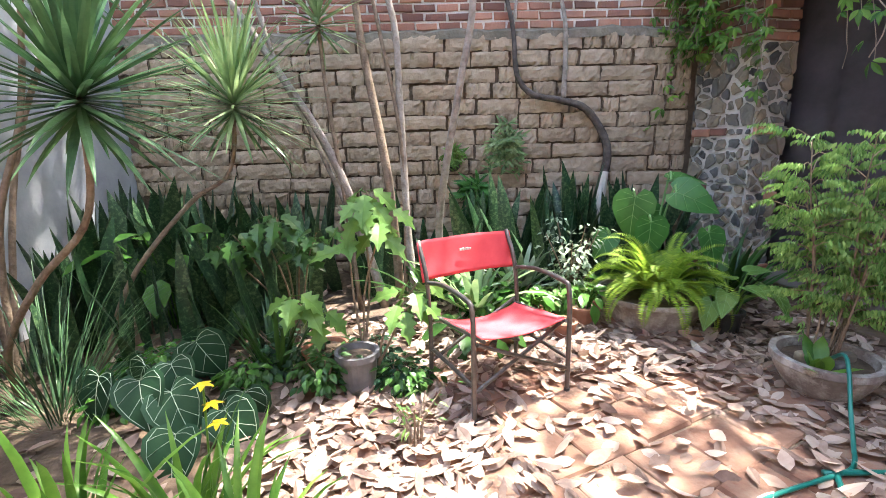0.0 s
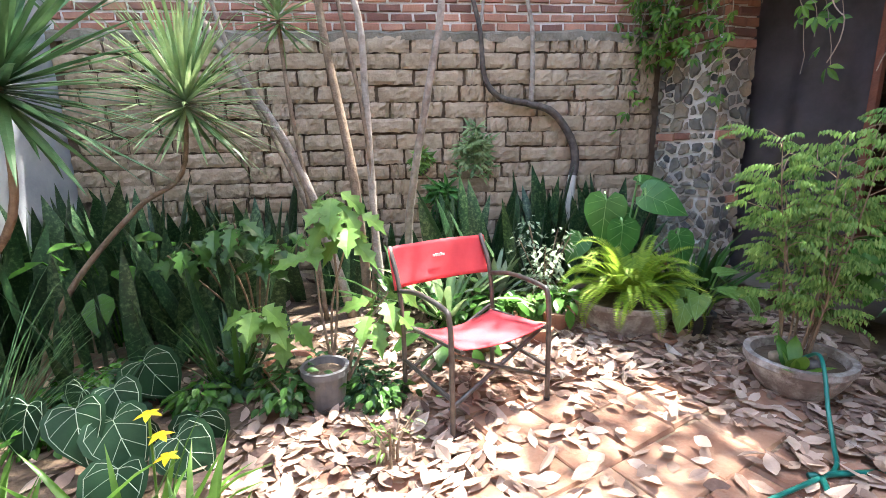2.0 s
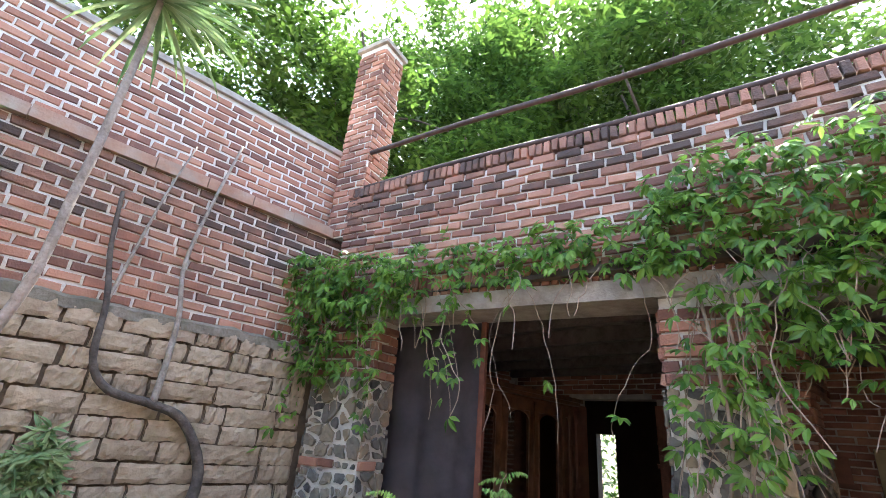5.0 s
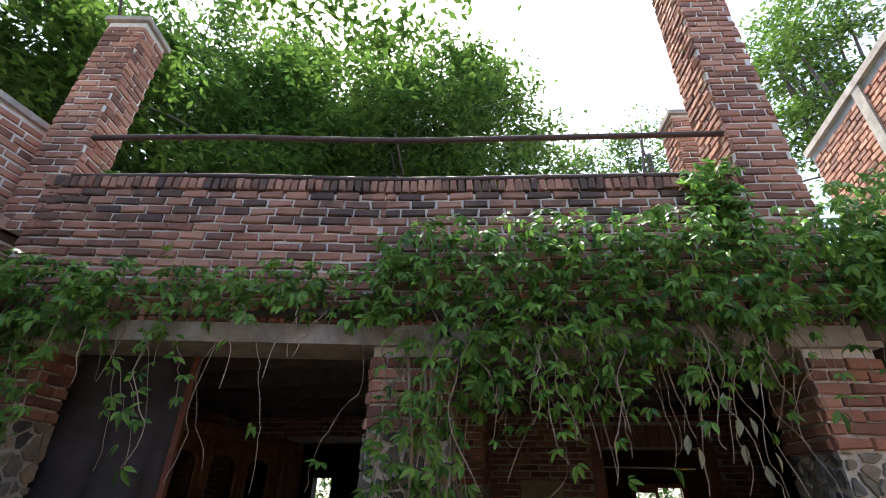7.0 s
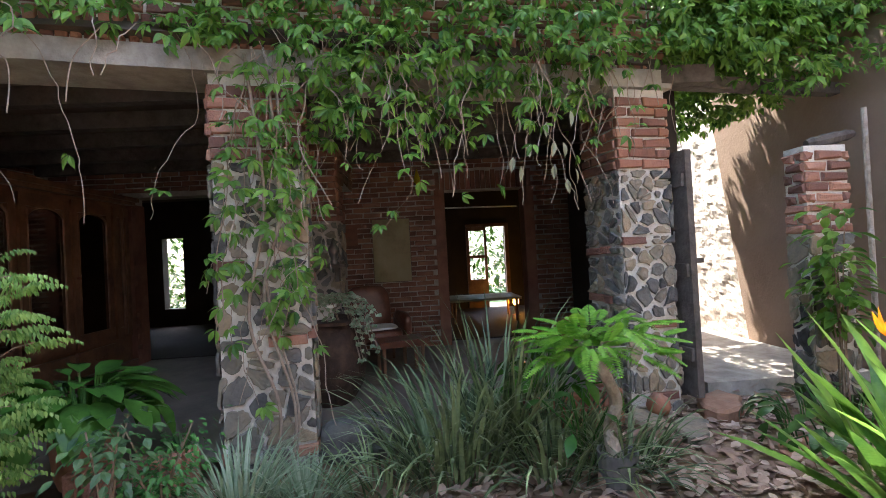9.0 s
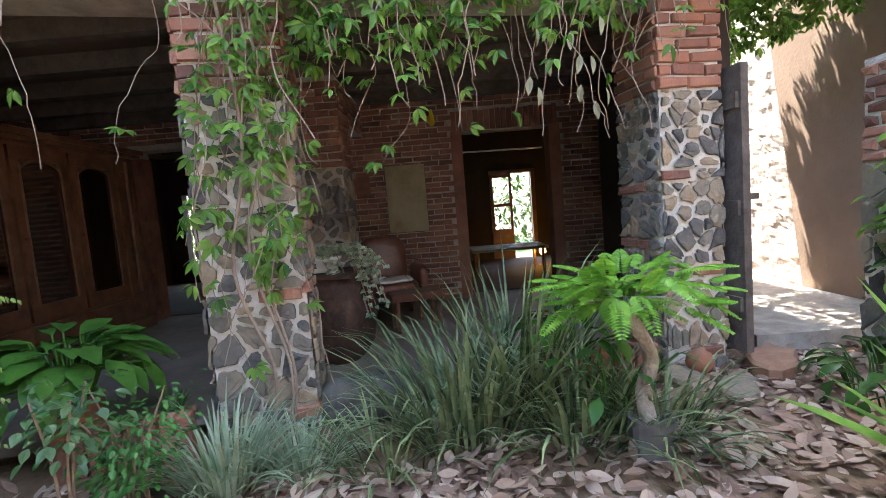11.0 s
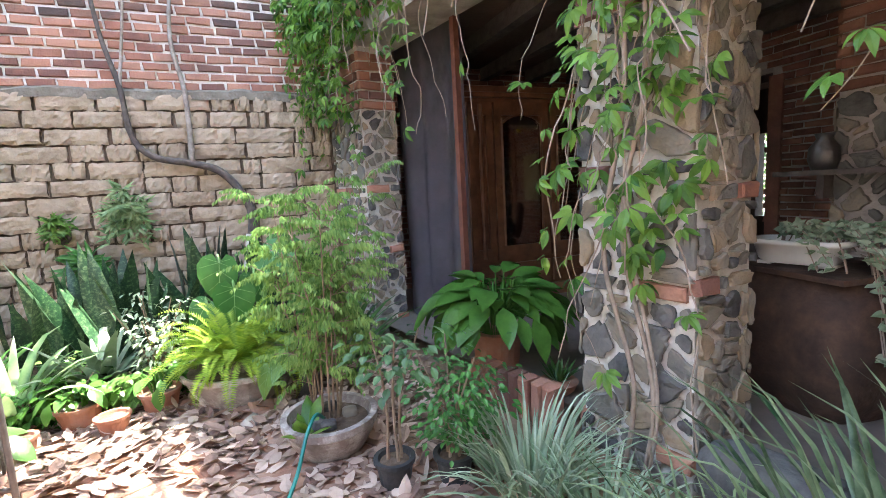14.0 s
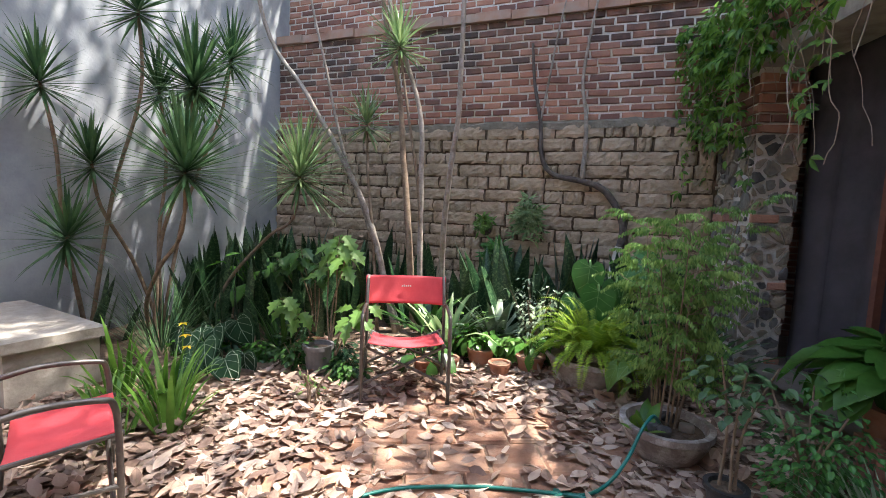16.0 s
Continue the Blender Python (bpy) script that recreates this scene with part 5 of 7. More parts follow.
big_tree("tall dense green tree behind the boundary wall", 6.2, 8.6, 7.5, [((-1.5, -1.0, 6.5), (2.6, 2.2, 1.8)), ((1.0, -2.0, 6.4), (2.2, 2.2, 2.0)), ((0, 0, 8.6), (3.0, 3.0, 1.8)), ((-3.5, 0.0, 6.0), (2.2, 1.8, 1.6)), ((-1.0, -1.2, 4.6), (2.0, 1.6, 1.0)), ((-4.5, -1.0, 7.6), (2.4, 2.0, 1.6)), ((-5.5, 0.5, 5.4), (2.2, 1.6, 1.4)), ((2.0, -2.0, 8.4), (2.2, 2.2, 1.6)), ((1.8, -1.4, 9.8), (2.2, 2.0, 2.0)), ((1.6, -0.3, 12.0), (2.2, 2.2, 1.8))], 100000, 0.17, 31)
big_tree("tall dense green tree behind the veranda roof", 11.5, 3.5, 8.0, [((-3.2, 1.5, 6.0), (2.0, 2.0, 1.8)), ((-3.0, -0.8, 6.2), (1.8, 1.8, 1.7)), ((-3.0, -2.3, 7.0), (1.6, 1.5, 1.4)), ((-3.2, 0.5, 8.6), (2.2, 2.2, 1.8)), ((-3.0, -1.8, 9.2), (1.8, 1.8, 1.6)), ((-2.5, 3.5, 7.0), (2.2, 2.2, 2.0)), ((-3.0, 2.0, 10.5), (2.4, 2.4, 1.6)), ((-2.5, -0.5, 11.0), (2.2, 2.2, 1.6)), ((-2.2, 0.0, 4.5), (1.5, 3.2, 0.9)), ((-1.0, -2.6, 5.4), (1.5, 1.3, 1.1))], 82000, 0.17, 32)
big_tree("slender pale green tree beyond the roof", 12.6, -2.95, 11.2, [((0, 0, 11.5), (0.9, 1.1, 0.9)), ((0.2, 1.9, 10.6), (1.0, 1.1, 1.0)), ((0.2, 0.3, 9.8), (1.0, 1.3, 0.9))], 5200, 0.17, 33)
big_tree("slender pale green tree beyond the gable", 10.2, -6.7, 11.0, [((0, 0, 11.6), (1.5, 1.5, 1.4)), ((0, 0.3, 9.4), (1.5, 1.5, 1.4)), ((0.3, -0.3, 13.2), (1.4, 1.4, 1.0))], 9000, 0.17, 34)

# creeper over the veranda's front
def creeper(parent, m, rng, areas, strands):
    leaves, twigs = Build(), Build()

    def hand(p, size):
        face = Vector((rng.uniform(-0.7, 0.7), rng.uniform(-0.9, -0.1), rng.uniform(0.3, 1.4))).normalized()
        down = Vector((rng.uniform(-1, 1), rng.uniform(-0.7, 0.1), rng.uniform(-1.1, 0.1))).normalized()
        side = down.cross(face).normalized()
        for q in ((-1.25, -0.62, 0.0, 0.62, 1.25) if rng.random() < 0.6 else (-0.85, 0.0, 0.85)):
            d = down * math.cos(q) + side * math.sin(q)
            leaves.leaf(p + d * size * 0.12, d, face, size * (1 - 0.18 * abs(q)) * rng.uniform(0.85, 1.15), size * 0.4, "oval", 0.12, rng.uniform(0.1, 0.55))

    for (u0, u1, z0, z1, o0, o1, count) in areas:
        for _ in range(count):
            u = rng.uniform(u0, u1)
            zz = z0 + (z1 - z0) * rng.random() + 0.14 * noise.noise((u * 1.7, 2.0, z0)) + 0.08 * noise.noise((u * 5, 1.0, z0))
            hand(Vector((u, -rng.uniform(o0, o1) - 0.06 * noise.noise((u * 3, zz * 3, 5)), zz)), rng.uniform(0.065, 0.105))
    for (u, z0, z1, leafy) in strands:
        p = Vector((u, -rng.uniform(0.08, 0.3), z0))
        line = [p.copy()]
        a = rng.uniform(0, 6)
        while p.z > z1:
            a += rng.uniform(-0.9, 0.9)
            p = p + Vector((0.075 * math.cos(a), 0.04 * math.sin(a), -rng.uniform(0.03, 0.13)))
            p.y = max(-0.32, min(p.y, -0.05))
            p.x += 0.2 * (u - p.x)
            line.append(p.copy())
            if rng.random() < leafy:
                hand(p + Vector((rng.uniform(-0.05, 0.05), -0.02, 0)), rng.uniform(0.06, 0.1))
        if len(line) > 1:
            twigs.tube(arc(line, 2), rng.uniform(0.002, 0.0038), 5)
    part("foliage", leaves, L_VINE, parent, "five-fingered creeper leaves")
    tagged(part("twig_tangle", twigs, TWIG, parent, "tangled bare creeper twigs"), kind="stuff")


rv = random.Random(77)
vine_n = thing("creeper", "green creeper hanging over the corner and the lintel", "climbing plant", at=P0, turn=AN)
strands = [(rv.uniform(-3.0, -1.9), 2.7, rv.uniform(1.35, 2.4), 0.85) for _ in range(15)] + [(rv.uniform(-1.9, 0.0), 2.7, rv.uniform(1.6, 2.4), 0.05) for _ in range(12)]
strands += [(rv.uniform(-2.35, -1.3), 2.7, rv.uniform(1.75, 2.45), 0.5) for _ in range(11)]
creeper(vine_n, FN, rv, [(-3.15, -1.7, 2.55, 3.05, 0.05, 0.4, 380), (-1.7, 0.1, 2.68, 3.08, 0.04, 0.26, 220), (-3.05, -2.3, 2.0, 2.6, 0.05, 0.25, 80)], strands)
vine_s = thing("creeper", "thick green creeper over the lintel and down the stone pillar", "climbing plant", at=P0, turn=AS)
strands = [(rv.uniform(0.06, 0.4), 2.6, rv.uniform(0.8, 1.5), 0.6) for _ in range(6)] + [(rv.uniform(0.34, 0.6), 2.7, rv.uniform(1.0, 2.0), 0.6) for _ in range(5)] + [(rv.uniform(0.1, 0.65), 2.6, rv.uniform(0.3, 1.0), 0.06) for _ in range(5)]
strands += [(rv.uniform(0.65, 1.6), 2.7, rv.uniform(1.65, 2.3), 0.55) for _ in range(20)] + [(rv.uniform(1.6, 3.2), 2.7, rv.uniform(1.9, 2.45), 0.45) for _ in range(14)] + [(rv.uniform(0.7, 3.1), 2.7, rv.uniform(1.5, 2.4), 0.06) for _ in range(34)]
# Areas from u 3.35 on are thickened to shade the brown wall and pier.
creeper(vine_s, FS, rv, [(0.5, 1.9, 2.42, 3.35, 0.05, 0.4, 560), (0.0, 0.5, 2.65, 3.3, 0.05, 0.3, 170), (1.9, 3.6, 2.62, 3.4, 0.05, 0.45, 640), (3.35, 5.12, 2.6, 3.65, -2.2, 0.5, 3600), (4.35, 5.2, 3.15, 3.6, -2.3, 0.4, 3400), (3.5, 4.4, 2.95, 3.4, -0.8, 0.4, 1300), (3.7, 4.5, 3.0, 3.3, -0.4, 0.2, 600), (0.7, 1.75, 2.05, 2.5, 0.06, 0.3, 90), (1.75, 2.6, 2.35, 2.6, 0.06, 0.3, 60), (0.3, 0.55, 0.9, 2.5, 0.03, 0.1, 40), (2.35, 2.75, 3.3, 3.98, 0.02, 0.2, 150)], strands)
for k in range(3):
    u = 0.3 + 0.09 * k * (1 if k % 2 else 0.6)
    part("main_stem", Build().tube(arc([(u, -0.07, 0), (u + 0.05, -0.075, 0.45), (u - 0.1, -0.07, 1.0 + 0.1 * k), (u + 0.02, -0.08, 1.7), (u - 0.05 + 0.03 * k, -0.1, 2.6)], 6), 0.011 - 0.0015 * k, 6), TWIG, vine_s, "old twisted creeper stem", smooth=True)
pods = Build()
for k in range(11):
    p = Vector((2.1 + R.uniform(-0.25, 0.25), -0.25 + R.uniform(-0.1, 0.1), 2.0 + R.uniform(-0.25, 0.25)))
    pods.leaf(p, (R.uniform(-0.3, 0.3), 0, -1), (R.uniform(-1, 1), -1, 0.2), 0.105, 0.042, "oval", 0.25, 0.1)
part("pale_leaves", pods, PETAL_PALE, vine_s, "cluster of pale silvery hanging leaves")

# gnarled vine on the adobe
old_vine = thing("old_vine", "thick grey gnarled vine trunk climbing the adobe wall", "climbing plant")
mainv = arc([(1.5, 4.3, 0), (1.52, 4.4, 0.45), (1.57, 4.43, 0.8), (1.63, 4.45, 1.12), (1.57, 4.45, 1.34), (1.4, 4.45, 1.56), (1.17, 4.45, 1.64), (0.9, 4.45, 1.7), (0.76, 4.46, 1.88), (0.72, 4.47, 2.27), (0.63, 4.5, 2.67), (0.58, 4.52, 3.1)], 6)
n = len(mainv)
part("stem", Build().tube(mainv, [0.05 * (1 - 0.72 * i / n) * (1 + 0.12 * noise.noise((i * 0.7, 0, 0))) for i in range(n)], 9), DARK_BARK, old_vine, smooth=True)
br = arc([(1.19, 4.45, 1.64), (1.2, 4.46, 1.95), (1.19, 4.47, 2.3), (1.13, 4.5, 2.7), (1.2, 4.5, 3.3), (1.3, 4.5, 3.9)], 6)
part("branch", Build().tube(br, [0.026 * (1 - 0.6 * i / len(br)) for i in range(len(br))], 8), BARK, old_vine, smooth=True)
br = arc([(0.72, 4.47, 2.27), (0.78, 4.5, 2.7), (0.85, 4.5, 3.2), (0.95, 4.5, 3.7)], 6)
part("branch", Build().tube(br, [0.015 * (1 - 0.6 * i / len(br)) for i in range(len(br))], 8), BARK, old_vine, smooth=True)
part("peeled_bark", Build().tube(arc([(1.525, 4.375, 0.45), (1.56, 4.4, 0.7), (1.6, 4.42, 0.98)], 5), [0.046, 0.047, 0.045, 0.046, 0.047, 0.046, 0.045, 0.044, 0.043, 0.042, 0.04], 9), CREAM, old_vine, "pale peeled stretch of bark")
def wall_orchid(label, x, y, z, w, up, down, n, leaf, mat):
    """A bushy epiphyte tied to the wall: many short stems, each with small pointed leaves."""
    t = thing("hanging_orchid", label, "plant", group="orchids on the wall", at=(x, y, z))
    part("hanger", Build().lathe([(0.03, -0.1), (0.06, -0.06), (0.065, 0.0), (0.02, 0.02)], sides=12, wobble=0.08), DARK_BARK, t, "dark fibre root ball")
    fol, st = Build(), Build()
    for k in range(n):
        a = R.uniform(0, math.pi)
        e = Vector((math.cos(a) * w * R.uniform(0.2, 1), -0.04 - 0.14 * math.sin(a) * R.random(), R.uniform(-down, up)))
        line = arc([(0, -0.03, 0), e * 0.5 + Vector((0, -0.05, 0.05)), e], 4)
        st.tube(line, 0.0025, 4)
        for p in line[2:]:
            for _ in range(3):
                fol.leaf(p, (R.uniform(-1, 1), R.uniform(-0.9, 0.1), R.uniform(-0.9, 0.7)), (R.uniform(-0.5, 0.5), -0.7, R.uniform(0.2, 1)), leaf * R.uniform(0.6, 1.2), leaf * 0.26, "lance", 0.12, R.uniform(0, 0.5))
    tagged(part("stem_tangle", st, TWIG, t), kind="stuff")
    part("foliage", fol, mat, t, "small pointed leaves")
    return t


wall_orchid("bushy orchid hung on the adobe wall", 0.66, 4.49, 1.24, 0.2, 0.25, 0.28, 26, 0.105, L_DRACP)
small_orchid = wall_orchid("small orchid with pale bloom hung on the adobe wall", 0.165, 4.49, 1.11, 0.11, 0.1, 0.08, 9, 0.09, L_HOLLY)
bl = Build()
for q in range(34):
    bl.leaf((R.uniform(-0.05, 0.05), -0.09, 0.05 + R.uniform(-0.03, 0.04)), (R.uniform(-1, 1), -0.5, R.uniform(-1, 1)), (0, -1, 0), 0.04, 0.028, "simple")
tagged(part("bloom", bl, PETAL_PALE, small_orchid, "pale yellow bloom"), kind="stuff")
wall_orchid("dark long-leaved orchid low on the adobe wall", 0.36, 4.46, 0.84, 0.18, 0.08, 0.18, 6, 0.17, L_EAR)
corner_stick = thing("wooden_stick", "thin bare stick leaning in the wall's corner", "stick", at=(2.46, 4.42, 0))
part("stick", Build().tube(arc([(0.05, -0.05, 0), (0.05, 0.0, 0.5), (0.04, 0.03, 1.5), (-0.03, 0.05, 1.95)], 4), 0.011, 6), BROWN_BARK, corner_stick)


# broad-leaved plants, each leaf on its stalk
def broad(name, label, at, n, stalk, leaf, width, shape, mat, lean=(0.2, 1.0), group="", tilt=0.9, stalk_mat=None, vein=None, spread=0.05, hang=False):
    t = thing(name, label, "plant", group=group, at=at)
    for k in range(n):
        a = k * 2.4 + R.uniform(-0.4, 0.4)
        le = lean[0] + (lean[1] - lean[0]) * (k + 0.5) / n
        h = stalk * R.uniform(0.75, 1.1)
        base = Vector((spread * math.cos(a), spread * math.sin(a), 0))
        tip = base + up_dir(a, le * 0.75) * h
        mid = base + up_dir(a, le * 0.3) * h * 0.55
        part("stalk", Build().tube([base, mid, tip], 0.006, 5), stalk_mat or mat, t)
        out = Vector((math.cos(a), math.sin(a), 0))
        d = out * math.cos(tilt * le) + Vector((0, 0, 1)) * (0.45 - tilt * le)
        nv = Vector((0, 0, 1)) + out * 0.35 - Vector((0, 0.25, 0))
        if hang:
            d = out * 0.35 + Vector((R.uniform(-0.3, 0.3), -0.25, -0.75))
            nv = Vector((0.2 * out.x, -0.8, 0.55))
        ln = leaf * R.uniform(0.75, 1.15)
        lf = part("leaf", Build().leaf(tip, d, nv, ln, ln * width, shape, 0.1, 0.28), mat, t, smooth=True)
        if vein:
            vb = Build()
            dd = d.normalized()
            s = dd.cross(nv).normalized()
            up = s.cross(dd).normalized()
            on = lambda tt, x: tip + dd * (tt * ln) - up * (0.28 * ln * tt * tt) + s * (x * ln * width * 0.5) + up * (0.1 * abs(x) * ln * width + 0.003)
            vb.tube([on(0.93 * q / 5, 0) for q in range(6)], 0.0016, 4)
            for sg in (-1, 1):
                for te, xe, bow in ((-0.1, 0.62, -0.04), (0.1, 0.84, -0.06), (0.36, 0.78, -0.02), (0.62, 0.52, 0.0)):
                    t0 = max(0.0, te - 0.3)
                    vb.tube([on(t0 + (te - t0) * q / 4 + bow * math.sin(math.pi * q / 4), sg * xe * q / 4) for q in range(5)], 0.0011, 4)
                vb.tube([on(tt, sg * x) for tt, x in ((-0.1, 0.62), (0.1, 0.84), (0.36, 0.78), (0.62, 0.52), (0.88, 0.14))], 0.0012, 4)
            part("vein_net", vb, vein, lf, "pale veins")
    return t


ear = thing("elephant_ear", "elephant ear with large glossy heart-shaped leaves", "plant", at=(1.62, 3.5, 0))
for (x, y, z), d, nv, ln in (((1.42, 3.28, 0.88), (-0.12, -0.1, -1), (-0.45, -1, 0.15), 0.33), ((1.5, 3.18, 0.71), (-0.05, -0.15, -1), (0.15, -1, 0.25), 0.3), ((1.72, 3.3, 0.9), (0.9, -0.5, -0.35), (0.05, -0.85, 0.5), 0.32),
                             ((1.76, 3.46, 0.98), (0.95, -0.3, 0.02), (0, -0.3, 1), 0.26), ((1.93, 3.2, 0.62), (0.2, -0.4, -1), (0.2, -1, 0.4), 0.26), ((1.62, 3.5, 0.74), (0.3, -0.2, -1), (0, -1, 0.3), 0.27), ((1.3, 3.42, 0.58), (-0.6, -0.3, -0.8), (-0.3, -1, 0.4), 0.22)):
    tip = Vector((x, y, z)) - Vector((1.62, 3.5, 0))
    base = Vector((0.06 * (x - 1.62), -0.03, 0))
    part("stalk", Build().tube(arc([base, base * 0.4 + Vector((tip.x * 0.45, tip.y * 0.4, tip.z * 0.6)), tip + Vector((0, 0.03, 0.03)), tip], 4), 0.008, 6), VEIN_G, ear)
    d, nv = Vector(d).normalized(), Vector(nv).normalized()
    lf = part("leaf", Build().leaf(tip, d, nv, ln, ln * 0.88, "heart", 0.09, 0.22), L_EAR, ear, smooth=True)
    sd = d.cross(nv).normalized()
    up = sd.cross(d).normalized()
    vb = Build()
    on = lambda q, w: tip + d * (q * ln) - up * (0.22 * ln * q * q) + sd * (w * ln * 0.44) + up * (0.09 * abs(w) * ln * 0.88 + 0.003)
    vb.tube([on(0.95 * k / 5, 0) for k in range(6)], 0.0022, 4)
    for sg in (-1, 1):
        for te, we in ((-0.08, 0.6), (0.12, 0.85), (0.36, 0.78), (0.6, 0.52)):
            t0 = max(0.0, te - 0.2)
            vb.tube([on(t0 + (te - t0) * k / 3, sg * we * k / 3) for k in range(4)], 0.0013, 4)
    part("vein_net", vb, VEIN_G, lf, "light veins")
lily = broad("peace_lily", "large peace lily with broad glossy leaves on the veranda's edge", (3.05, 2.4, 0.38), 115, 0.32, 0.235, 0.5, "oval", L_LILY, (0.05, 1.45), tilt=0.75, spread=0.1)
part("pot", Build().lathe([(0.12, -0.27), (0.14, -0.2), (0.155, -0.05), (0.16, -0.03), (0.16, 0.0), (0.13, 0.0)], sides=20), CLAY, lily)
broad("velvet_anthurium", "dark velvet anthurium with white-veined heart leaves", (-1.4, 2.08, 0), 7, 0.32, 0.24, 1.0, "heart", L_ANTH, (0.2, 1.2), hang=True, vein=VEIN)
broad("velvet_anthurium", "dark velvet anthurium with white-veined heart leaves", (-1.08, 1.86, 0), 4, 0.2, 0.22, 1.02, "heart", L_ANTH, (0.4, 1.2), hang=True, vein=VEIN)
broad("leafy_plant", "broad-leaved green plant in a black nursery pot", (1.9, 2.85, 0.12), 13, 0.32, 0.17, 0.72, "heart", L_HOLLY, (0.2, 1.3), tilt=0.9, vein=VEIN_G)
broad("leafy_plant", "low broad-leaved plant beside the rust coloured pots", (0.2, 2.75, 0.0), 11, 0.2, 0.2, 0.6, "oval", L_DARK, (0.4, 1.3))
broad("leafy_plant", "young bright broad-leaved plant among the snake plants", (-1.9, 3.2, 0.0), 12, 0.75, 0.26, 0.55, "oval", L_LILY, (0.1, 0.9))
broad("leafy_plant", "small green seedling among the grass", (2.95, -0.55, 0.0), 10, 0.5, 0.15, 0.5, "oval", L_EAR, (0.1, 0.9))
broad("leafy_plant", "broad glossy plant behind the grass", (3.5, -0.5, 0.1), 22, 0.48, 0.22, 0.6, "oval", L_LILY, (0.1, 1.2))
broad("ground_ivy", "dark trailing ground cover by the path", (3.05, -2.3, 0), 75, 0.26, 0.14, 0.6, "oval", L_DARK, (0.2, 1.4), spread=0.34)
nb = thing("nursery_pot", "black plastic nursery pot under the leafy plant", "pot", at=(1.9, 2.85, 0))
pot_round(nb, 0.1, 0.17, BLACK_POT)


# shrubs: branched stems with leaves
def shrub(name, label, at, stems, height, leaf, width, shape, mat, per=9, group="", droop=0.5, spread=0.35, twig=None, lean=0.35, low=0.35):
    t = thing(name, label, "shrub", group=group, at=at)
    fol = Build()
    for k in range(stems):
        a = k * 2.4 + R.uniform(-0.5, 0.5)
        le = lean * R.uniform(0.3, 1.0)
        h = height * R.uniform(0.7, 1.05)
        line = arc([(0.03 * math.cos(a), 0.03 * math.sin(a), 0), Vector((0, 0, h * 0.5)) + Vector((math.cos(a), math.sin(a), 0)) * h * le * 0.3, Vector((0, 0, h)) + Vector((math.cos(a), math.sin(a), 0)) * h * le], 5)
        part("stem", Build().tube(line, [0.008 * (1 - 0.6 * i / len(line)) for i in range(len(line))], 5), twig or BROWN_BARK, t)
        for i, p in enumerate(line):
            if i / len(line) < low:
                continue
            for _ in range(per):
                b = R.uniform(0, 6.283)
                d = Vector((math.cos(b), math.sin(b), R.uniform(-droop, 0.4)))
                q = p + d * R.uniform(0.02, spread * 0.35)
                fol.leaf(q, d + Vector((0, 0, -droop * 0.5)), (R.uniform(-0.3, 0.3), R.uniform(-0.5, 0.1), 1), leaf * R.uniform(0.7, 1.15), leaf * width, shape, 0.12, 0.3)
    part("foliage", fol, mat, t)
    return t


def holly(label, at, tips, mat, leaf=0.14):
    """A sparse shrub: bare crooked stems, each ending in a loose whorl of drooping lobed leaves."""
    t = thing("holly_shrub", label, "shrub", group="lobed-leaved shrubs in the bed", at=at)
    for tip, n in tips:
        e = Vector(tip) - Vector(at)
        line = arc([(0, 0, 0), Vector((e.x * 0.25 + R.uniform(-0.04, 0.04), e.y * 0.25, e.z * 0.45)), Vector((e.x * 0.7, e.y * 0.7, e.z * 0.8)), e], 5)
        part("stem", Build().tube(line, [0.008 * (1 - 0.55 * i / len(line)) for i in range(len(line))], 5), BROWN_BARK, t)
        for k in range(n):
            a = k * 2.4 + R.uniform(-0.3, 0.3)
            back = 0.16 * k / n
            p0 = e - (e - line[-4]).normalized() * back
            out = Vector((math.cos(a), math.sin(a), R.uniform(0.0, 0.5)))
            p1 = p0 + out * R.uniform(0.03, 0.06)
            part("leaf", Build().tube([p0, p1], 0.0022, 4).leaf(p1, out + Vector((0, -0.2, -R.uniform(0.5, 1.5))), (out.x * 0.5, out.y * 0.5 - 0.6, 0.9), leaf * R.uniform(0.75, 1.1), leaf * 0.66, "holly", 0.1, 0.25), mat, t)
    return t


for x, y in ((0.6, 3.06), (1.02, 3.07)):
    broad("potted_herb", "leafy green herb growing in a rust coloured pot", (x, y, 0.13), 16, 0.15, 0.12, 0.55, "oval", L_LILY, (0.1, 1.3), group="potted herbs", spread=0.04)
holly("tall sparse shrub with drooping lobed leaves", (-0.42, 2.36, 0.15), [((-0.36, 2.38, 1.06), 13), ((-0.28, 2.36, 0.95), 6), ((-0.5, 2.42, 0.86), 5)], L_HOLLY, 0.175)
holly("young shrub with bright lobed leaves in a clay pot", (-0.66, 2.44, 0.15), [((-0.72, 2.14, 0.58), 8), ((-0.6, 2.2, 0.46), 4)], L_HOLLY, 0.175)
holly("low shrub with lobed leaves beside the chair", (-0.34, 2.3, 0.12), [((-0.12, 2.36, 0.56), 8), ((-0.14, 2.3, 0.48), 4)], L_HOLLY, 0.16)
holly("dark shrub with lobed leaves in the back bed", (-0.95, 2.85, 0), [((-1.18, 2.62, 0.8), 8), ((-0.92, 2.62, 0.9), 9), ((-0.7, 2.62, 0.8), 8), ((-1.32, 2.7, 0.72), 6), ((-0.8, 2.66, 0.72), 7), ((-1.05, 2.68, 0.88), 6)], L_DARK, 0.145)
shrub("small_shrub", "small-leaved variegated shrub near the fern", (0.98, 3.3, 0), 9, 0.72, 0.05, 0.5, "simple", L_PALE, 6, spread=0.3, low=0.25)
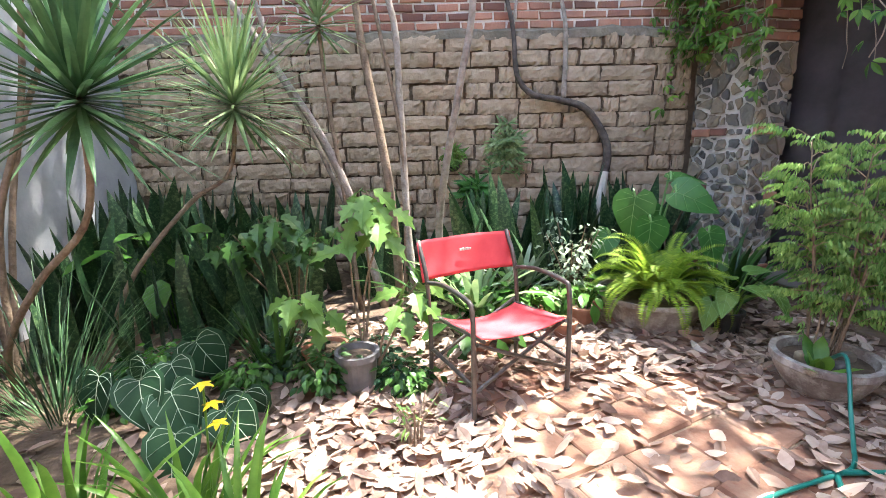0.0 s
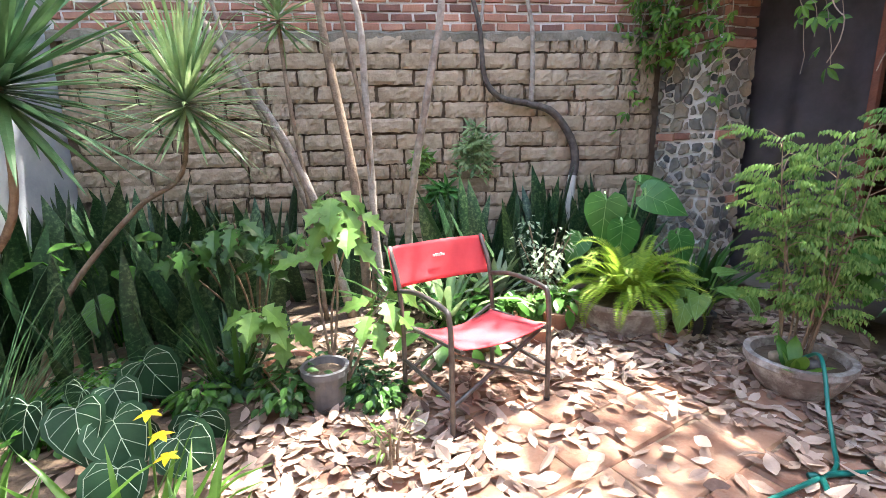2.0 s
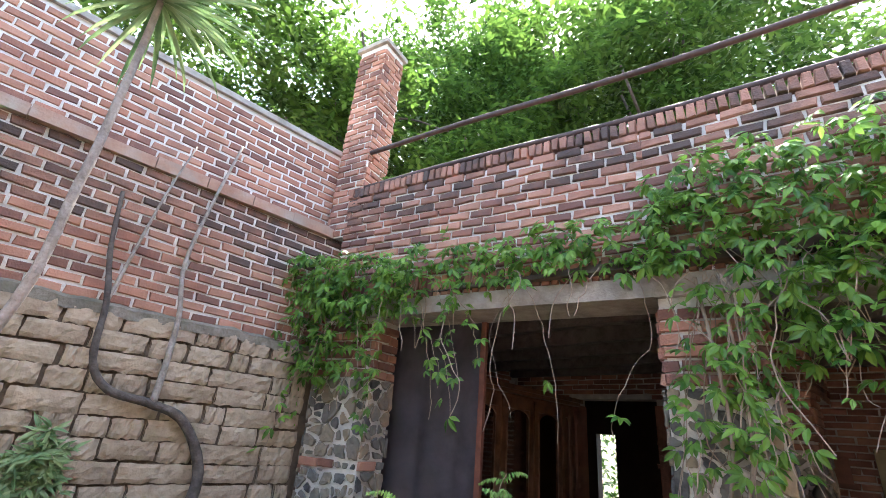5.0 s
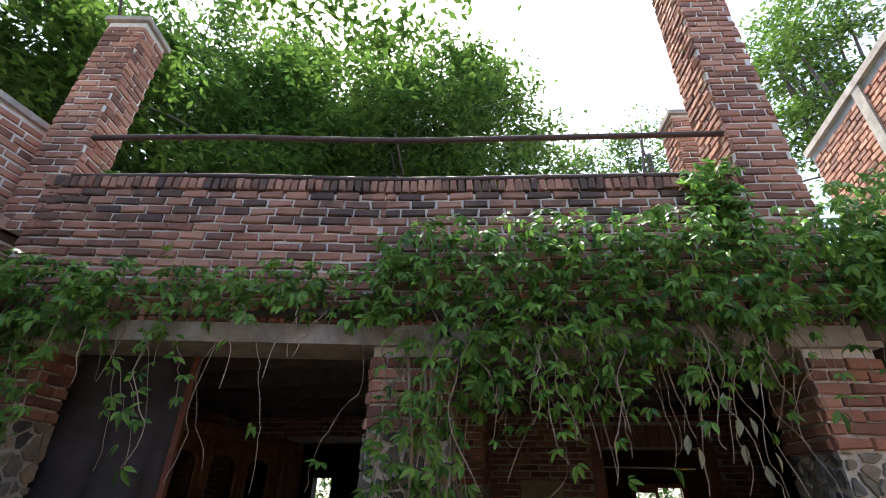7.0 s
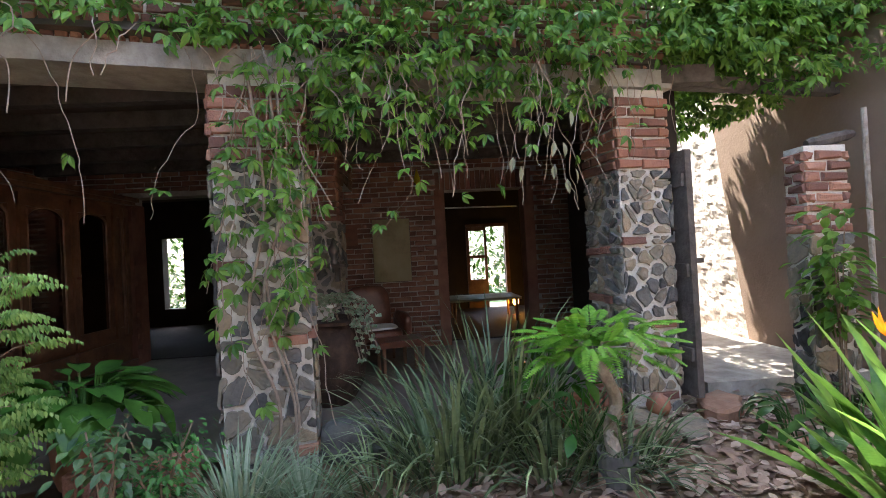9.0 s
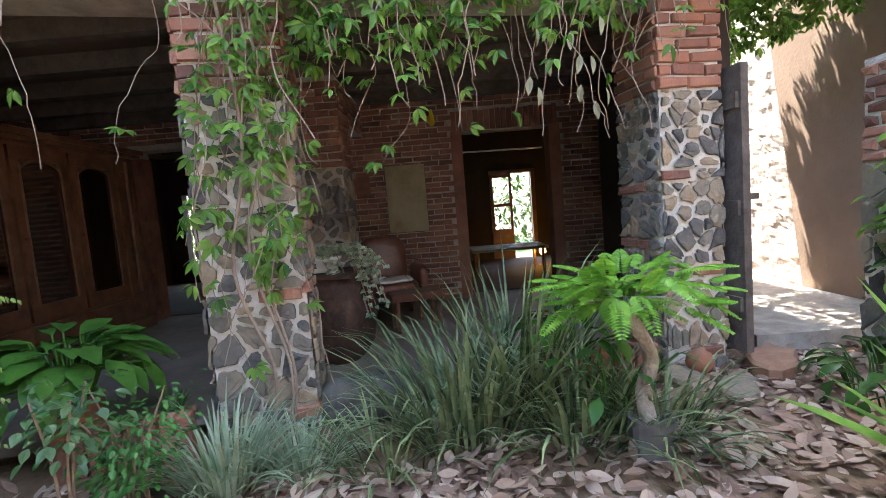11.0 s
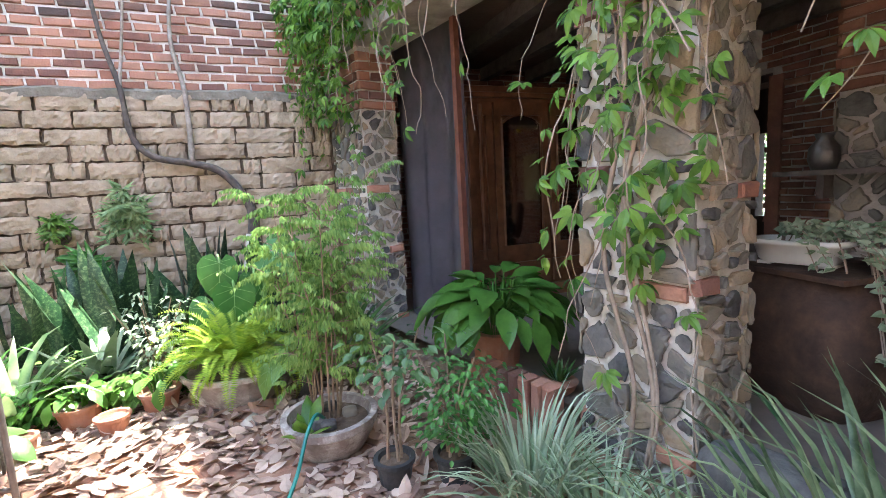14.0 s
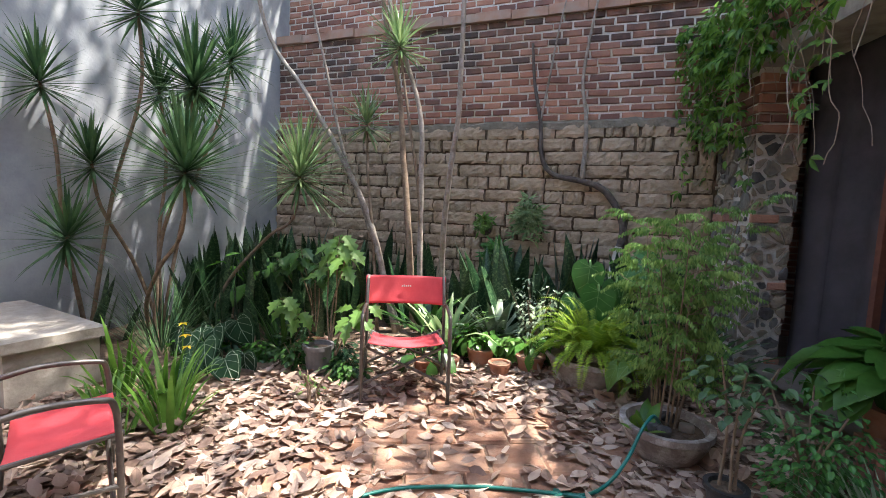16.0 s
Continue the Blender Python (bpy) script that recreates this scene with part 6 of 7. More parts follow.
shrub("sapling", "thin grey sapling in a black nursery pot", (2.17, 1.7, 0.1), 3, 0.68, 0.055, 0.6, "oval", L_DRAC, 8, group="saplings in nursery pots", spread=0.45, low=0.6, lean=0.25)
shrub("sapling", "thin green sapling with round leaflets in a nursery pot", (2.42, 1.62, 0.1), 6, 0.5, 0.034, 0.6, "oval", L_EAR, 12, group="saplings in nursery pots", spread=0.5, low=0.25, lean=0.45)
shrub("sapling", "bright sapling by the veranda's edge", (2.62, 1.85, 0.0), 4, 0.42, 0.045, 0.65, "oval", L_EAR, 5, group="saplings in nursery pots", spread=0.5, low=0.25, lean=0.4)
shrub("sapling", "wispy weed growing through the dry leaves", (-0.12, 1.75, 0.0), 5, 0.26, 0.05, 0.3, "lance", L_BAMBOO, 1, spread=0.3, low=0.3, lean=0.7)
shrub("sapling", "leafy creeper growing up the brick pier", (3.38, -2.6, 0.0), 7, 1.45, 0.12, 0.55, "oval", L_VINE, 6, spread=0.5, low=0.5, lean=0.12)
for k in range(16):
    shrub("ground_herb", "low green herb along the bed's edge", (R.uniform(0.25, 1.2), R.uniform(3.1, 3.42), 0), 5, R.uniform(0.16, 0.3), 0.075, 0.65, "oval", R.choice([L_EAR, L_LILY, L_HOLLY]), 4, group="low herbs along the bed", spread=0.35, low=0.3, lean=0.6)
for k in range(18):
    x = R.uniform(-1.9, -0.1)
    shrub("ground_herb", "low dark herb along the bed's edge", (x, 2.45 + R.uniform(-0.25, 0.2) + 0.1 * x, 0), 5, R.uniform(0.12, 0.24), 0.06, 0.6, "oval", R.choice([L_DARK, L_ANTH, L_LILY]), 4, group="low herbs along the bed", spread=0.35, low=0.3, lean=0.7)
for x, y, r, h, mat, lab in ((2.17, 1.7, 0.085, 0.14, BLACK_POT, "black plastic nursery pot with a sapling"), (2.42, 1.62, 0.085, 0.14, BLACK_POT, "black plastic nursery pot with a sapling"),
                             (-0.66, 2.46, 0.13, 0.17, CLAY, "terracotta pot with a young shrub"), (0.6, 3.06, 0.12, 0.15, CLAY, "small rust coloured pot at the bed's edge"),
                             (1.02, 3.07, 0.115, 0.15, CLAY, "small rust coloured pot at the bed's edge"), (0.42, 2.78, 0.08, 0.12, CLAY, "small rust coloured pot at the bed's edge"), (0.82, 2.86, 0.085, 0.12, CLAY, "small rust coloured pot at the bed's edge"), (0.24, 2.68, 0.075, 0.1, CLAY, "small rust coloured pot at the bed's edge"), (-0.44, 2.24, 0.11, 0.24, GREY_BAG, "grey plastic nursery bag with a shrub"), (1.5, 3.08, 0.36, 0.24, CEMENT_POT, "wide cement pot under the fern")):
    t = thing("plant_pot", lab, "pot", group="plant pots", at=(x, y, 0))
    pot_round(t, r, h, mat)


# bowl planter with feathery shrub, fern
bowl = thing("bowl_planter", "wide low worn cement bowl planter on dry leaves", "planter", at=(1.95, 2.12, 0))
part("bowl", Build().lathe([(0.13, 0.0), (0.17, 0.04), (0.215, 0.12), (0.228, 0.16), (0.24, 0.17), (0.24, 0.205), (0.208, 0.205), (0.19, 0.16), (0.001, 0.16)], sides=36, wobble=0.006), CEMENT_POT, bowl, smooth=False)
part("soil", Build().lathe([(0.19, 0.166), (0.002, 0.18)], sides=24), SOIL, bowl)
for k in range(7):
    st = part("stone", cushion(R.uniform(-0.11, 0.11), R.uniform(-0.11, 0.11), 0.19, 0.075, 0.06, 0.05), STONE, bowl)
    st.data.materials.append(STONE)
feather = thing("feathery_shrub", "tall feathery light green shrub growing in the bowl planter", "shrub", at=(1.94, 2.14, 0.17))
fol = Build()


def feather_spray(c, d, ln):
    """One arching pinnate leaf: paired leaflets that hang from a thin midrib."""
    d = d.normalized()
    side = d.cross(Vector((0, 0, 1))).normalized()
    n = max(5, int(ln / 0.014))
    for w in range(n):
        f = (w + 1) / n
        p = c + d * ln * f + Vector((0, 0, 0.25 * ln * f - 0.55 * ln * f * f))
        size = R.uniform(0.03, 0.046) * (1.1 - 0.5 * f)
        for g in (-1, 1):
            fol.leaf(p, d * 0.3 + side * g * R.uniform(0.25, 0.7) + Vector((0, 0, -R.uniform(0.5, 1.3))), (side.x * g + R.uniform(-0.5, 0.5), side.y * g + R.uniform(-0.8, 0.2), 0.6), size, 0.0125, "simple", 0.1, 0.25)


for k in range(11):
    a, le = k * 2.4, R.uniform(0.02, 0.15)
    h = R.uniform(0.72, 1.14) if k else 1.18
    out = Vector((math.cos(a), math.sin(a), 0))
    line = arc([out * 0.06, out * (0.05 + h * le * 0.4) + Vector((R.uniform(-0.03, 0.03), R.uniform(-0.03, 0.03), h * 0.4)), out * (0.05 + h * le) + Vector((0, 0, h * 0.75)), out * (0.06 + h * le * 1.2) + Vector((0, 0, h))], 6)
    part("stem", Build().tube(line, [0.006 * (1 - 0.7 * i / len(line)) for i in range(len(line))], 5), BROWN_BARK, feather)
    for i, p0 in enumerate(line[4:]):
        if R.random() < 0.1:
            continue
        b = a + i * 2.3 + R.uniform(-0.9, 0.9)
        reach = R.uniform(0.03, 0.17)
        d = Vector((math.cos(b), math.sin(b), R.uniform(0.1, 0.7)))
        tip = p0 + d * reach
        part("twig", Build().tube([p0, p0 + d * reach * 0.5 + Vector((0, 0, 0.015)), tip], 0.0022, 4), BROWN_BARK, feather)
        for q in range(R.randint(3, 5)):
            c = b + R.uniform(-1.3, 1.3)
            feather_spray(tip - d * reach * 0.3 * (q % 2), Vector((math.cos(c), math.sin(c), R.uniform(-0.1, 0.5))), R.uniform(0.07, 0.16))
    for q in range(3):
        feather_spray(line[-1], Vector((math.cos(q * 2.1 + k), math.sin(q * 2.1 + k), 0.6)), R.uniform(0.07, 0.12))
part("foliage", fol, L_BAMBOO, feather)
sprout = strap_clump("bowl_sprout", "small broad-leaved sprout at the planter's rim", "plant", (1.83, 2.02, 0.175), 9, 0.17, 0.065, (0.3, 1.2), (0.3, 1.0), L_IRIS, 0.03, 4, wide=0.5)


def fern(name, label, at, n, length, mat, width=0.09, lean=(0.2, 1.3), pinna=26, droop=1.7):
    t = thing(name, label, "fern", at=at)
    for k in range(n):
        b = Build()
        bow = droop * R.uniform(0.7, 1.15)
        a = k * 2.4 + R.uniform(-0.3, 0.3)
        le = lean[0] + (lean[1] - lean[0]) * (k + 0.5) / n
        out = Vector((math.cos(a), math.sin(a), 0))
        side = Vector((-out.y, out.x, 0))
        p, ln = Vector((0.09 * math.cos(a), 0.05 * math.sin(a), 0)), length * R.uniform(0.55, 1.15)
        for i in range(pinna):
            s = i / pinna
            e = math.pi / 2 - le - bow * s * s
            d = out * math.cos(e) + Vector((0, 0, 1)) * math.sin(e)
            w = width * math.sin(math.pi * min(1, 0.12 + 0.88 * s)) ** 0.7
            up = side.cross(d)
            for sg in (-1, 1):
                b.leaf(p, side * sg + d * 0.35, up, w, w * 0.22, "simple", 0.1, 0.25)
            p = p + d * ln / pinna
        part("frond", b, mat, t)
    return t


fern("fern", "bright yellow-green sword fern in a wide pot", (1.5, 2.98, 0.29), 80, 0.52, L_FERN, 0.06, (0.1, 1.5), 40, 2.4)

# small potted tree with feathery crown
mim = thing("potted_tree", "small tree with pale crooked trunk in a dark cut pot", "potted tree", at=(2.72, -0.64, 0))
part("pot", Build().lathe([(0.1, 0), (0.105, 0.1), (0.11, 0.2), (0.1, 0.2), (0.095, 0.17), (0.001, 0.17)], sides=20, wobble=0.02), GREY_BAG, mim)
tl = arc([(0, 0, 0.1), (0.03, 0.02, 0.3), (0.05, -0.03, 0.45), (-0.02, 0.05, 0.62), (0.0, 0.1, 0.72)], 6)
part("trunk", Build().tube(tl, [0.042 - 0.014 * i / len(tl) for i in range(len(tl))], 10), BARK, mim, smooth=True)
for k in range(4):
    a = k * 1.6 + 0.4
    part("branch", Build().tube(arc([(0.0, 0.1, 0.7), (0.1 * math.cos(a), 0.1 + 0.1 * math.sin(a), 0.78), (0.22 * math.cos(a), 0.1 + 0.22 * math.sin(a), 0.8)], 4), 0.01, 6), BARK, mim)
b = Build()
for k in range(92):
    a = R.uniform(0, 6.283)
    rr = R.uniform(0.02, 0.34)
    p = Vector((rr * math.cos(a) * 0.8, 0.12 + rr * math.sin(a) * 1.25, 0.74 + R.uniform(0, 0.18)))
    out = Vector((math.cos(a), math.sin(a) * 1.2, R.uniform(-0.45, 0.6 if k % 8 else 2.2))).normalized()
    side = out.cross(Vector((0, 0, 1))).normalized()
    ln = R.uniform(0.11, 0.21)
    for i in range(14):
        s = i / 14
        c = p + out * ln * s + Vector((0, 0, -0.25 * ln * s * s))
        w = 0.052 * math.sin(math.pi * min(1, 0.25 + 0.75 * s)) ** 0.6
        for sg in (-1, 1):
            b.leaf(c, side * sg + out * 0.3, side.cross(out), w, 0.02, "simple", 0.08, 0.3)
part("foliage", b, leaf_material("bright_pinnate_leaf", (0.09, 0.27, 0.03), (0.25, 0.48, 0.07), 0.4, 0.4), mim, "bright feathery leaflets")

# bird of paradise by the south wall
strel = thing("bird_of_paradise", "bird of paradise with long stiff leaves and orange flowers", "plant", at=(1.95, -1.75, 0))
b = Build()
for k in range(66):
    if k and k % 11 == 0:
        part("leaf_fan", b, L_STREL, strel, smooth=True)
        b = Build()
    a = R.uniform(0, 6.283)
    b.blade((R.uniform(-0.2, 0.2), R.uniform(-0.2, 0.2), 0), up_dir(a, R.uniform(0.15, 1.05)), R.uniform(0.7, 1.1), 0.085, R.uniform(0.1, 0.7), 6, 0.02, 0.6, 0.4)
part("leaf_fan", b, L_STREL, strel, smooth=True)
for dx, dy, z in ((0.2, 0.1, 0.85), (-0.1, 0.25, 0.95)):
    part("flower_stem", Build().tube([(0, 0, 0), (dx * 0.6, dy * 0.6, z * 0.6), (dx, dy, z)], 0.008, 6), L_IRIS, strel)
    fb3 = Build()
    for q in range(6):
        fb3.leaf((dx, dy, z), (math.cos(q * 1.0) * 0.6, math.sin(q * 1.0) * 0.6, 1), (1, 0, 0.3), 0.14, 0.03, "lance")
    part("flower", fb3, ORANGE, strel, "pointed orange petals")

clay_pot = thing("clay_jar", "round upturned terracotta pot leaning at the pillar's foot", "pot", at=(3.52, -1.3, 0.07), turn=20)
clay_pot.scale = (0.72, 0.72, 0.72)
part("body", Build().lathe([(0.02, 0), (0.09, 0.02), (0.12, 0.09), (0.1, 0.17), (0.05, 0.2), (0.045, 0.22)], sides=20), CLAY, clay_pot, smooth=True)
succ = strap_clump("succulent", "small agave in a clay bowl on the veranda's edge", "potted plant", tuple(FN @ Vector((-0.25, 0.12, 0.2))), 26, 0.16, 0.03, (0.2, 1.2), (0.1, 0.5), L_DARK, 0.02, 3)
part("pot", Build().lathe([(0.06, -0.07), (0.09, -0.04), (0.11, 0.0), (0.09, 0.0)], sides=18), CLAY, succ)
plastic = thing("plastic_bag", "crumpled clear plastic bag on the leaves", "rubbish", at=(2.42, 0.98, 0.0), turn=30)
b = Build()
for j in range(9):
    for i in range(11):
        b.v.append(((i / 10 - 0.5) * 0.3, (j / 8 - 0.5) * 0.16, 0.035 + 0.035 * noise.noise((i * 0.9, j * 0.9, 3)) + 0.02 * math.sin(i * 0.6)))
b.f = [(j * 11 + i, j * 11 + i + 1, (j + 1) * 11 + i + 1, (j + 1) * 11 + i) for j in range(8) for i in range(10)]
part("film", b, material("crinkled_plastic_film", [(0.35, 0.37, 0.4), (0.6, 0.62, 0.65)], 20, 0.15, 0.3, 40), plastic)

# sunlit garden seen through the far openings
hedge = thing("garden_hedge", "sunlit green shrubs in the garden behind the house", "hedge", kind="stuff")
rng = random.Random(90)
v, f = [], []
for _ in range(15000):
    p = Vector((rng.uniform(13.0, 15.0), rng.uniform(-6, 11), 3.6 * rng.random() ** 1.3))
    d = Vector((rng.uniform(-1, 1), rng.uniform(-1, 1), rng.uniform(-1, 0.5))).normalized()
    s = d.cross(Vector((-0.5, 0, 1))).normalized()
    k, ln = len(v), rng.uniform(0.12, 0.26)
    v += [tuple(p), tuple(p + d * ln * 0.5 + s * ln * 0.25), tuple(p + d * ln), tuple(p + d * ln * 0.5 - s * ln * 0.25)]
    f.append((k, k + 1, k + 2, k + 3))
b = Build()
b.v, b.f = v, f
part("leaves", b, GARDEN, hedge)
lawn = tagged(part("lawn", Build().box((10.3, -7, 0.004), (16, 12, 0.05)), GARDEN), "sunlit green lawn behind the house", "lawn", kind="structure")


# dry leaves over the ground
def litter(name, label, region, count, seed, keep=None):
    rng = random.Random(seed)
    b = Build()
    made = 0
    while made < count:
        x, y = rng.uniform(region[0], region[1]), rng.uniform(region[2], region[3])
        if keep and not keep(x, y, rng):
            continue
        made += 1
        a = rng.uniform(0, 6.283)
        ln, w = rng.uniform(0.07, 0.135), rng.uniform(0.036, 0.06)
        tilt = rng.gauss(0, 0.17)
        d = Vector((math.cos(a) * math.cos(tilt), math.sin(a) * math.cos(tilt), math.sin(tilt)))
        b.leaf((x, y, 0.012 + abs(rng.gauss(0, 0.016)) + abs(math.sin(tilt)) * 0.04), d, (rng.gauss(0, 0.35), rng.gauss(0, 0.35), 1 if rng.random() < 0.5 else -1), ln, w, "oval", rng.uniform(-0.05, 0.22), rng.uniform(-0.2, 0.2))
    t = thing(name, label, "dry leaves", kind="stuff")
    part("leaves", b, DRY, t)


def bare(x, y, rng):
    if y > 1.45 and x < -0.8 - 0.25 * (1.9 - y) + 0.12 * noise.noise((x * 3, y * 3, 1)) and rng.random() > 0.1:
        return False
    if y > 2.55 and x < -0.2 and rng.random() > 0.25:
        return False
    q = ((x - 0.95) / 0.85) ** 2 + ((y - 1.75) / 0.75) ** 2
    return rng.random() < (0.13 if q < 0.45 else 0.45 if q < 1 else 1.0)


litter("leaf_litter", "thick litter of curled dry brown leaves over the court", (-1.9, 2.7, 0.0, 3.4), 8600, 1, bare)
litter("leaf_litter", "thick litter of curled dry brown leaves along the path", (1.4, 4.0, -3.3, 0.3), 3400, 2)
litter("leaf_litter", "dry brown leaves over the open court", (-2.7, 1.5, -3.2, 0.1), 3600, 5)
litter("leaf_litter", "scattered dry brown leaves under the beds", (-2.8, 2.4, 2.2, 4.4), 650, 3)


# ---- parapet, rails, piers and the high south wall ----
def soldier(t, u0, u1, z0, z1, rng, y=-0.02, depth=0.2, step=0.072, mat=BRICK):
    """A row of upright bricks."""
    kinds = [chip(step - 0.014, z1 - z0, depth, rng, 0.006).mesh("brick", mat) for _ in range(4)]
    n = int((u1 - u0) / step)
    for i in range(n):
        o = new("brick", rng.choice(kinds))
        o.parent = t
        o.matrix_local = Matrix.Translation((u0 + (i + 0.5) * step, y + rng.uniform(-0.005, 0.005), (z0 + z1) / 2 + rng.uniform(-0.006, 0.006))) @ Matrix.Rotation(rng.uniform(-0.03, 0.03), 4, "Y")


rp = random.Random(44)
for ang, u0, u1 in ((AN, -2.85, 0.02), (AS, -0.01, 2.86)):
    t = thing("wall_parapet", "weathered red brick parapet above the veranda with upright coping bricks", "wall", kind="structure", at=P0, turn=ang)
    part("core", Build().box((u0, 0.015, 2.66), (u1, 0.3, 3.8)), MORTAR, t)
    courses(t, IDENT, u0, u1, 2.855, 3.498, 0.21, 0.08, 0.019, 0.05, BRICK, BRICK_J, rp, limit=170)
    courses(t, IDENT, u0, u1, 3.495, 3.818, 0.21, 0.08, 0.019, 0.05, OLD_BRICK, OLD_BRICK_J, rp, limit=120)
    soldier(t, u0, u1, 2.665, 2.845, rp, depth=0.05)
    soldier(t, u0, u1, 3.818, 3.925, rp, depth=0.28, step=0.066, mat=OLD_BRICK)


def brick_pier(label, angle, u0, u1, d, z0, z1, y0=0.0, cap=True):
    t = thing("brick_pier", label, "pier", kind="structure", at=tuple(pose(*P0, 0, 0, angle) @ Vector((u0, y0, 0))), turn=angle)
    w = u1 - u0
    part("core", Build().box((0.012, 0.012, z0), (w - 0.012, d - 0.012, z1)), MORTAR, t)
    left = Matrix.Translation((0, d, 0)) @ Matrix.Rotation(radians(-90), 4, "Z")
    right = Matrix.Translation((w, 0, 0)) @ Matrix.Rotation(radians(90), 4, "Z")
    for mm, ln in ((IDENT, w), (left, d), (right, d)):
        courses(t, mm, 0, ln, z0, z1, 0.21, 0.08, 0.018, 0.05, BRICK, BRICK_J, rp, proud=0.006, limit=95)
    if cap:
        part("cap", Build().box((-0.03, -0.03, z1), (w + 0.03, d + 0.03, z1 + 0.06)), CONCRETE, t)


brick_pier("tall square red brick pier at the wall's corner", AN, -3.1, -2.69, 0.36, 3.4, 5.95)
brick_pier("tall square red brick pier above the stone pillar", AS, 2.87, 3.34, 0.45, 2.66, 7.0)
brick_pier("short brick pier on the roof", AS, 3.2, 3.6, 0.35, 3.2, 5.88, 1.3)
rails = thing("railing", "two dark iron pipe rails along the parapet", "railing")
for z, y in ((3.972, 0.03), (4.41, 0.03)):
    line = [FN @ Vector((-2.68, y, z - 0.03)), FN @ Vector((-1.5, y, z + 0.005)), (FN @ Vector((0, y, z)) + FS @ Vector((0, y, z))) / 2 - Vector((0.0, 0, 0)), FS @ Vector((1.4, y, z - 0.004)), FS @ Vector((2.86, y, z))]
    part("rail", Build().tube(arc(line, 5), 0.027, 10), PIPE, rails, smooth=True)
jar = thing("roof_planter", "terracotta planter with dark leaves on the parapet", "potted plant", at=tuple(FN @ Vector((-2.55, 0.5, 3.74))))
part("pot", Build().lathe([(0.1, -0.7), (0.1, 0), (0.15, 0.1), (0.17, 0.2), (0.15, 0.2)], sides=18), CLAY, jar)
jl = Build()
for k in range(40):
    a = R.uniform(0, 6.283)
    jl.leaf((0.08 * math.cos(a), 0.08 * math.sin(a), 0.22 + R.uniform(0, 0.15)), (math.cos(a), math.sin(a), R.uniform(-0.2, 0.8)), (0, 0, 1), 0.24, 0.11, "oval")
part("foliage", jl, L_DARK, jar)

gable = thing("wall_gable", "high sunlit orange brick wall with concrete bands and bare plaster", "wall", kind="structure", at=(0, -3.53, 0))
gm = Matrix.Rotation(radians(180), 4, "Z")
part("core", Build().box((-3, -0.3, 0), (6.7, -0.02, 6.2)), PLASTER, gable)
courses(gable, gm, -6.65, 0.5, 3.6, 6.15, 0.21, 0.08, 0.014, 0.05, BRICK, BRICK_J, rp, near=(-5.5, 5.2), skip=lambda u, z: -u < 5.35 and z < 4.9 + 0.5 * noise.noise((u * 0.8, z, 1)))
part("concrete_column", Build().box((5.3, -0.02, 3.0), (5.45, 0.03, 6.2)), CONCRETE, gable)
part("coping", Build().box((-3, -0.34, 6.2), (6.75, 0.04, 6.3)), CONCRETE, gable)
pier_s = thing("brick_pier", "weathered brick garden pier on a stone foot by the plastered wall", "pier", kind="structure", at=(3.56, -2.56, 0), turn=-88)
part("core", Build().box((0.016, 0.016, 0), (0.364, 0.2, 2.0)), MORTAR, pier_s)
pl = Matrix.Translation((0, 0.21, 0)) @ Matrix.Rotation(radians(-90), 4, "Z")
for mm, ln in ((IDENT, 0.38), (pl, 0.21)):
    courses(pier_s, mm, 0, ln, 1.32, 2.02, 0.22, 0.08, 0.02, 0.05, BRICK, BRICK_J, rp, wear=0.011)
    stones(pier_s, mm, 0, ln, 0, 1.32, 0.15, rp)
part("cap", Build().tube(arc([(0.12, 0.1, 2.03), (0.3, 0.08, 2.06), (0.52, 0.1, 2.1)], 4), [0.03, 0.045, 0.04, 0.05, 0.045, 0.05, 0.04, 0.045, 0.03], 8), GREY_WOOD, pier_s, "rotten dark timber end")
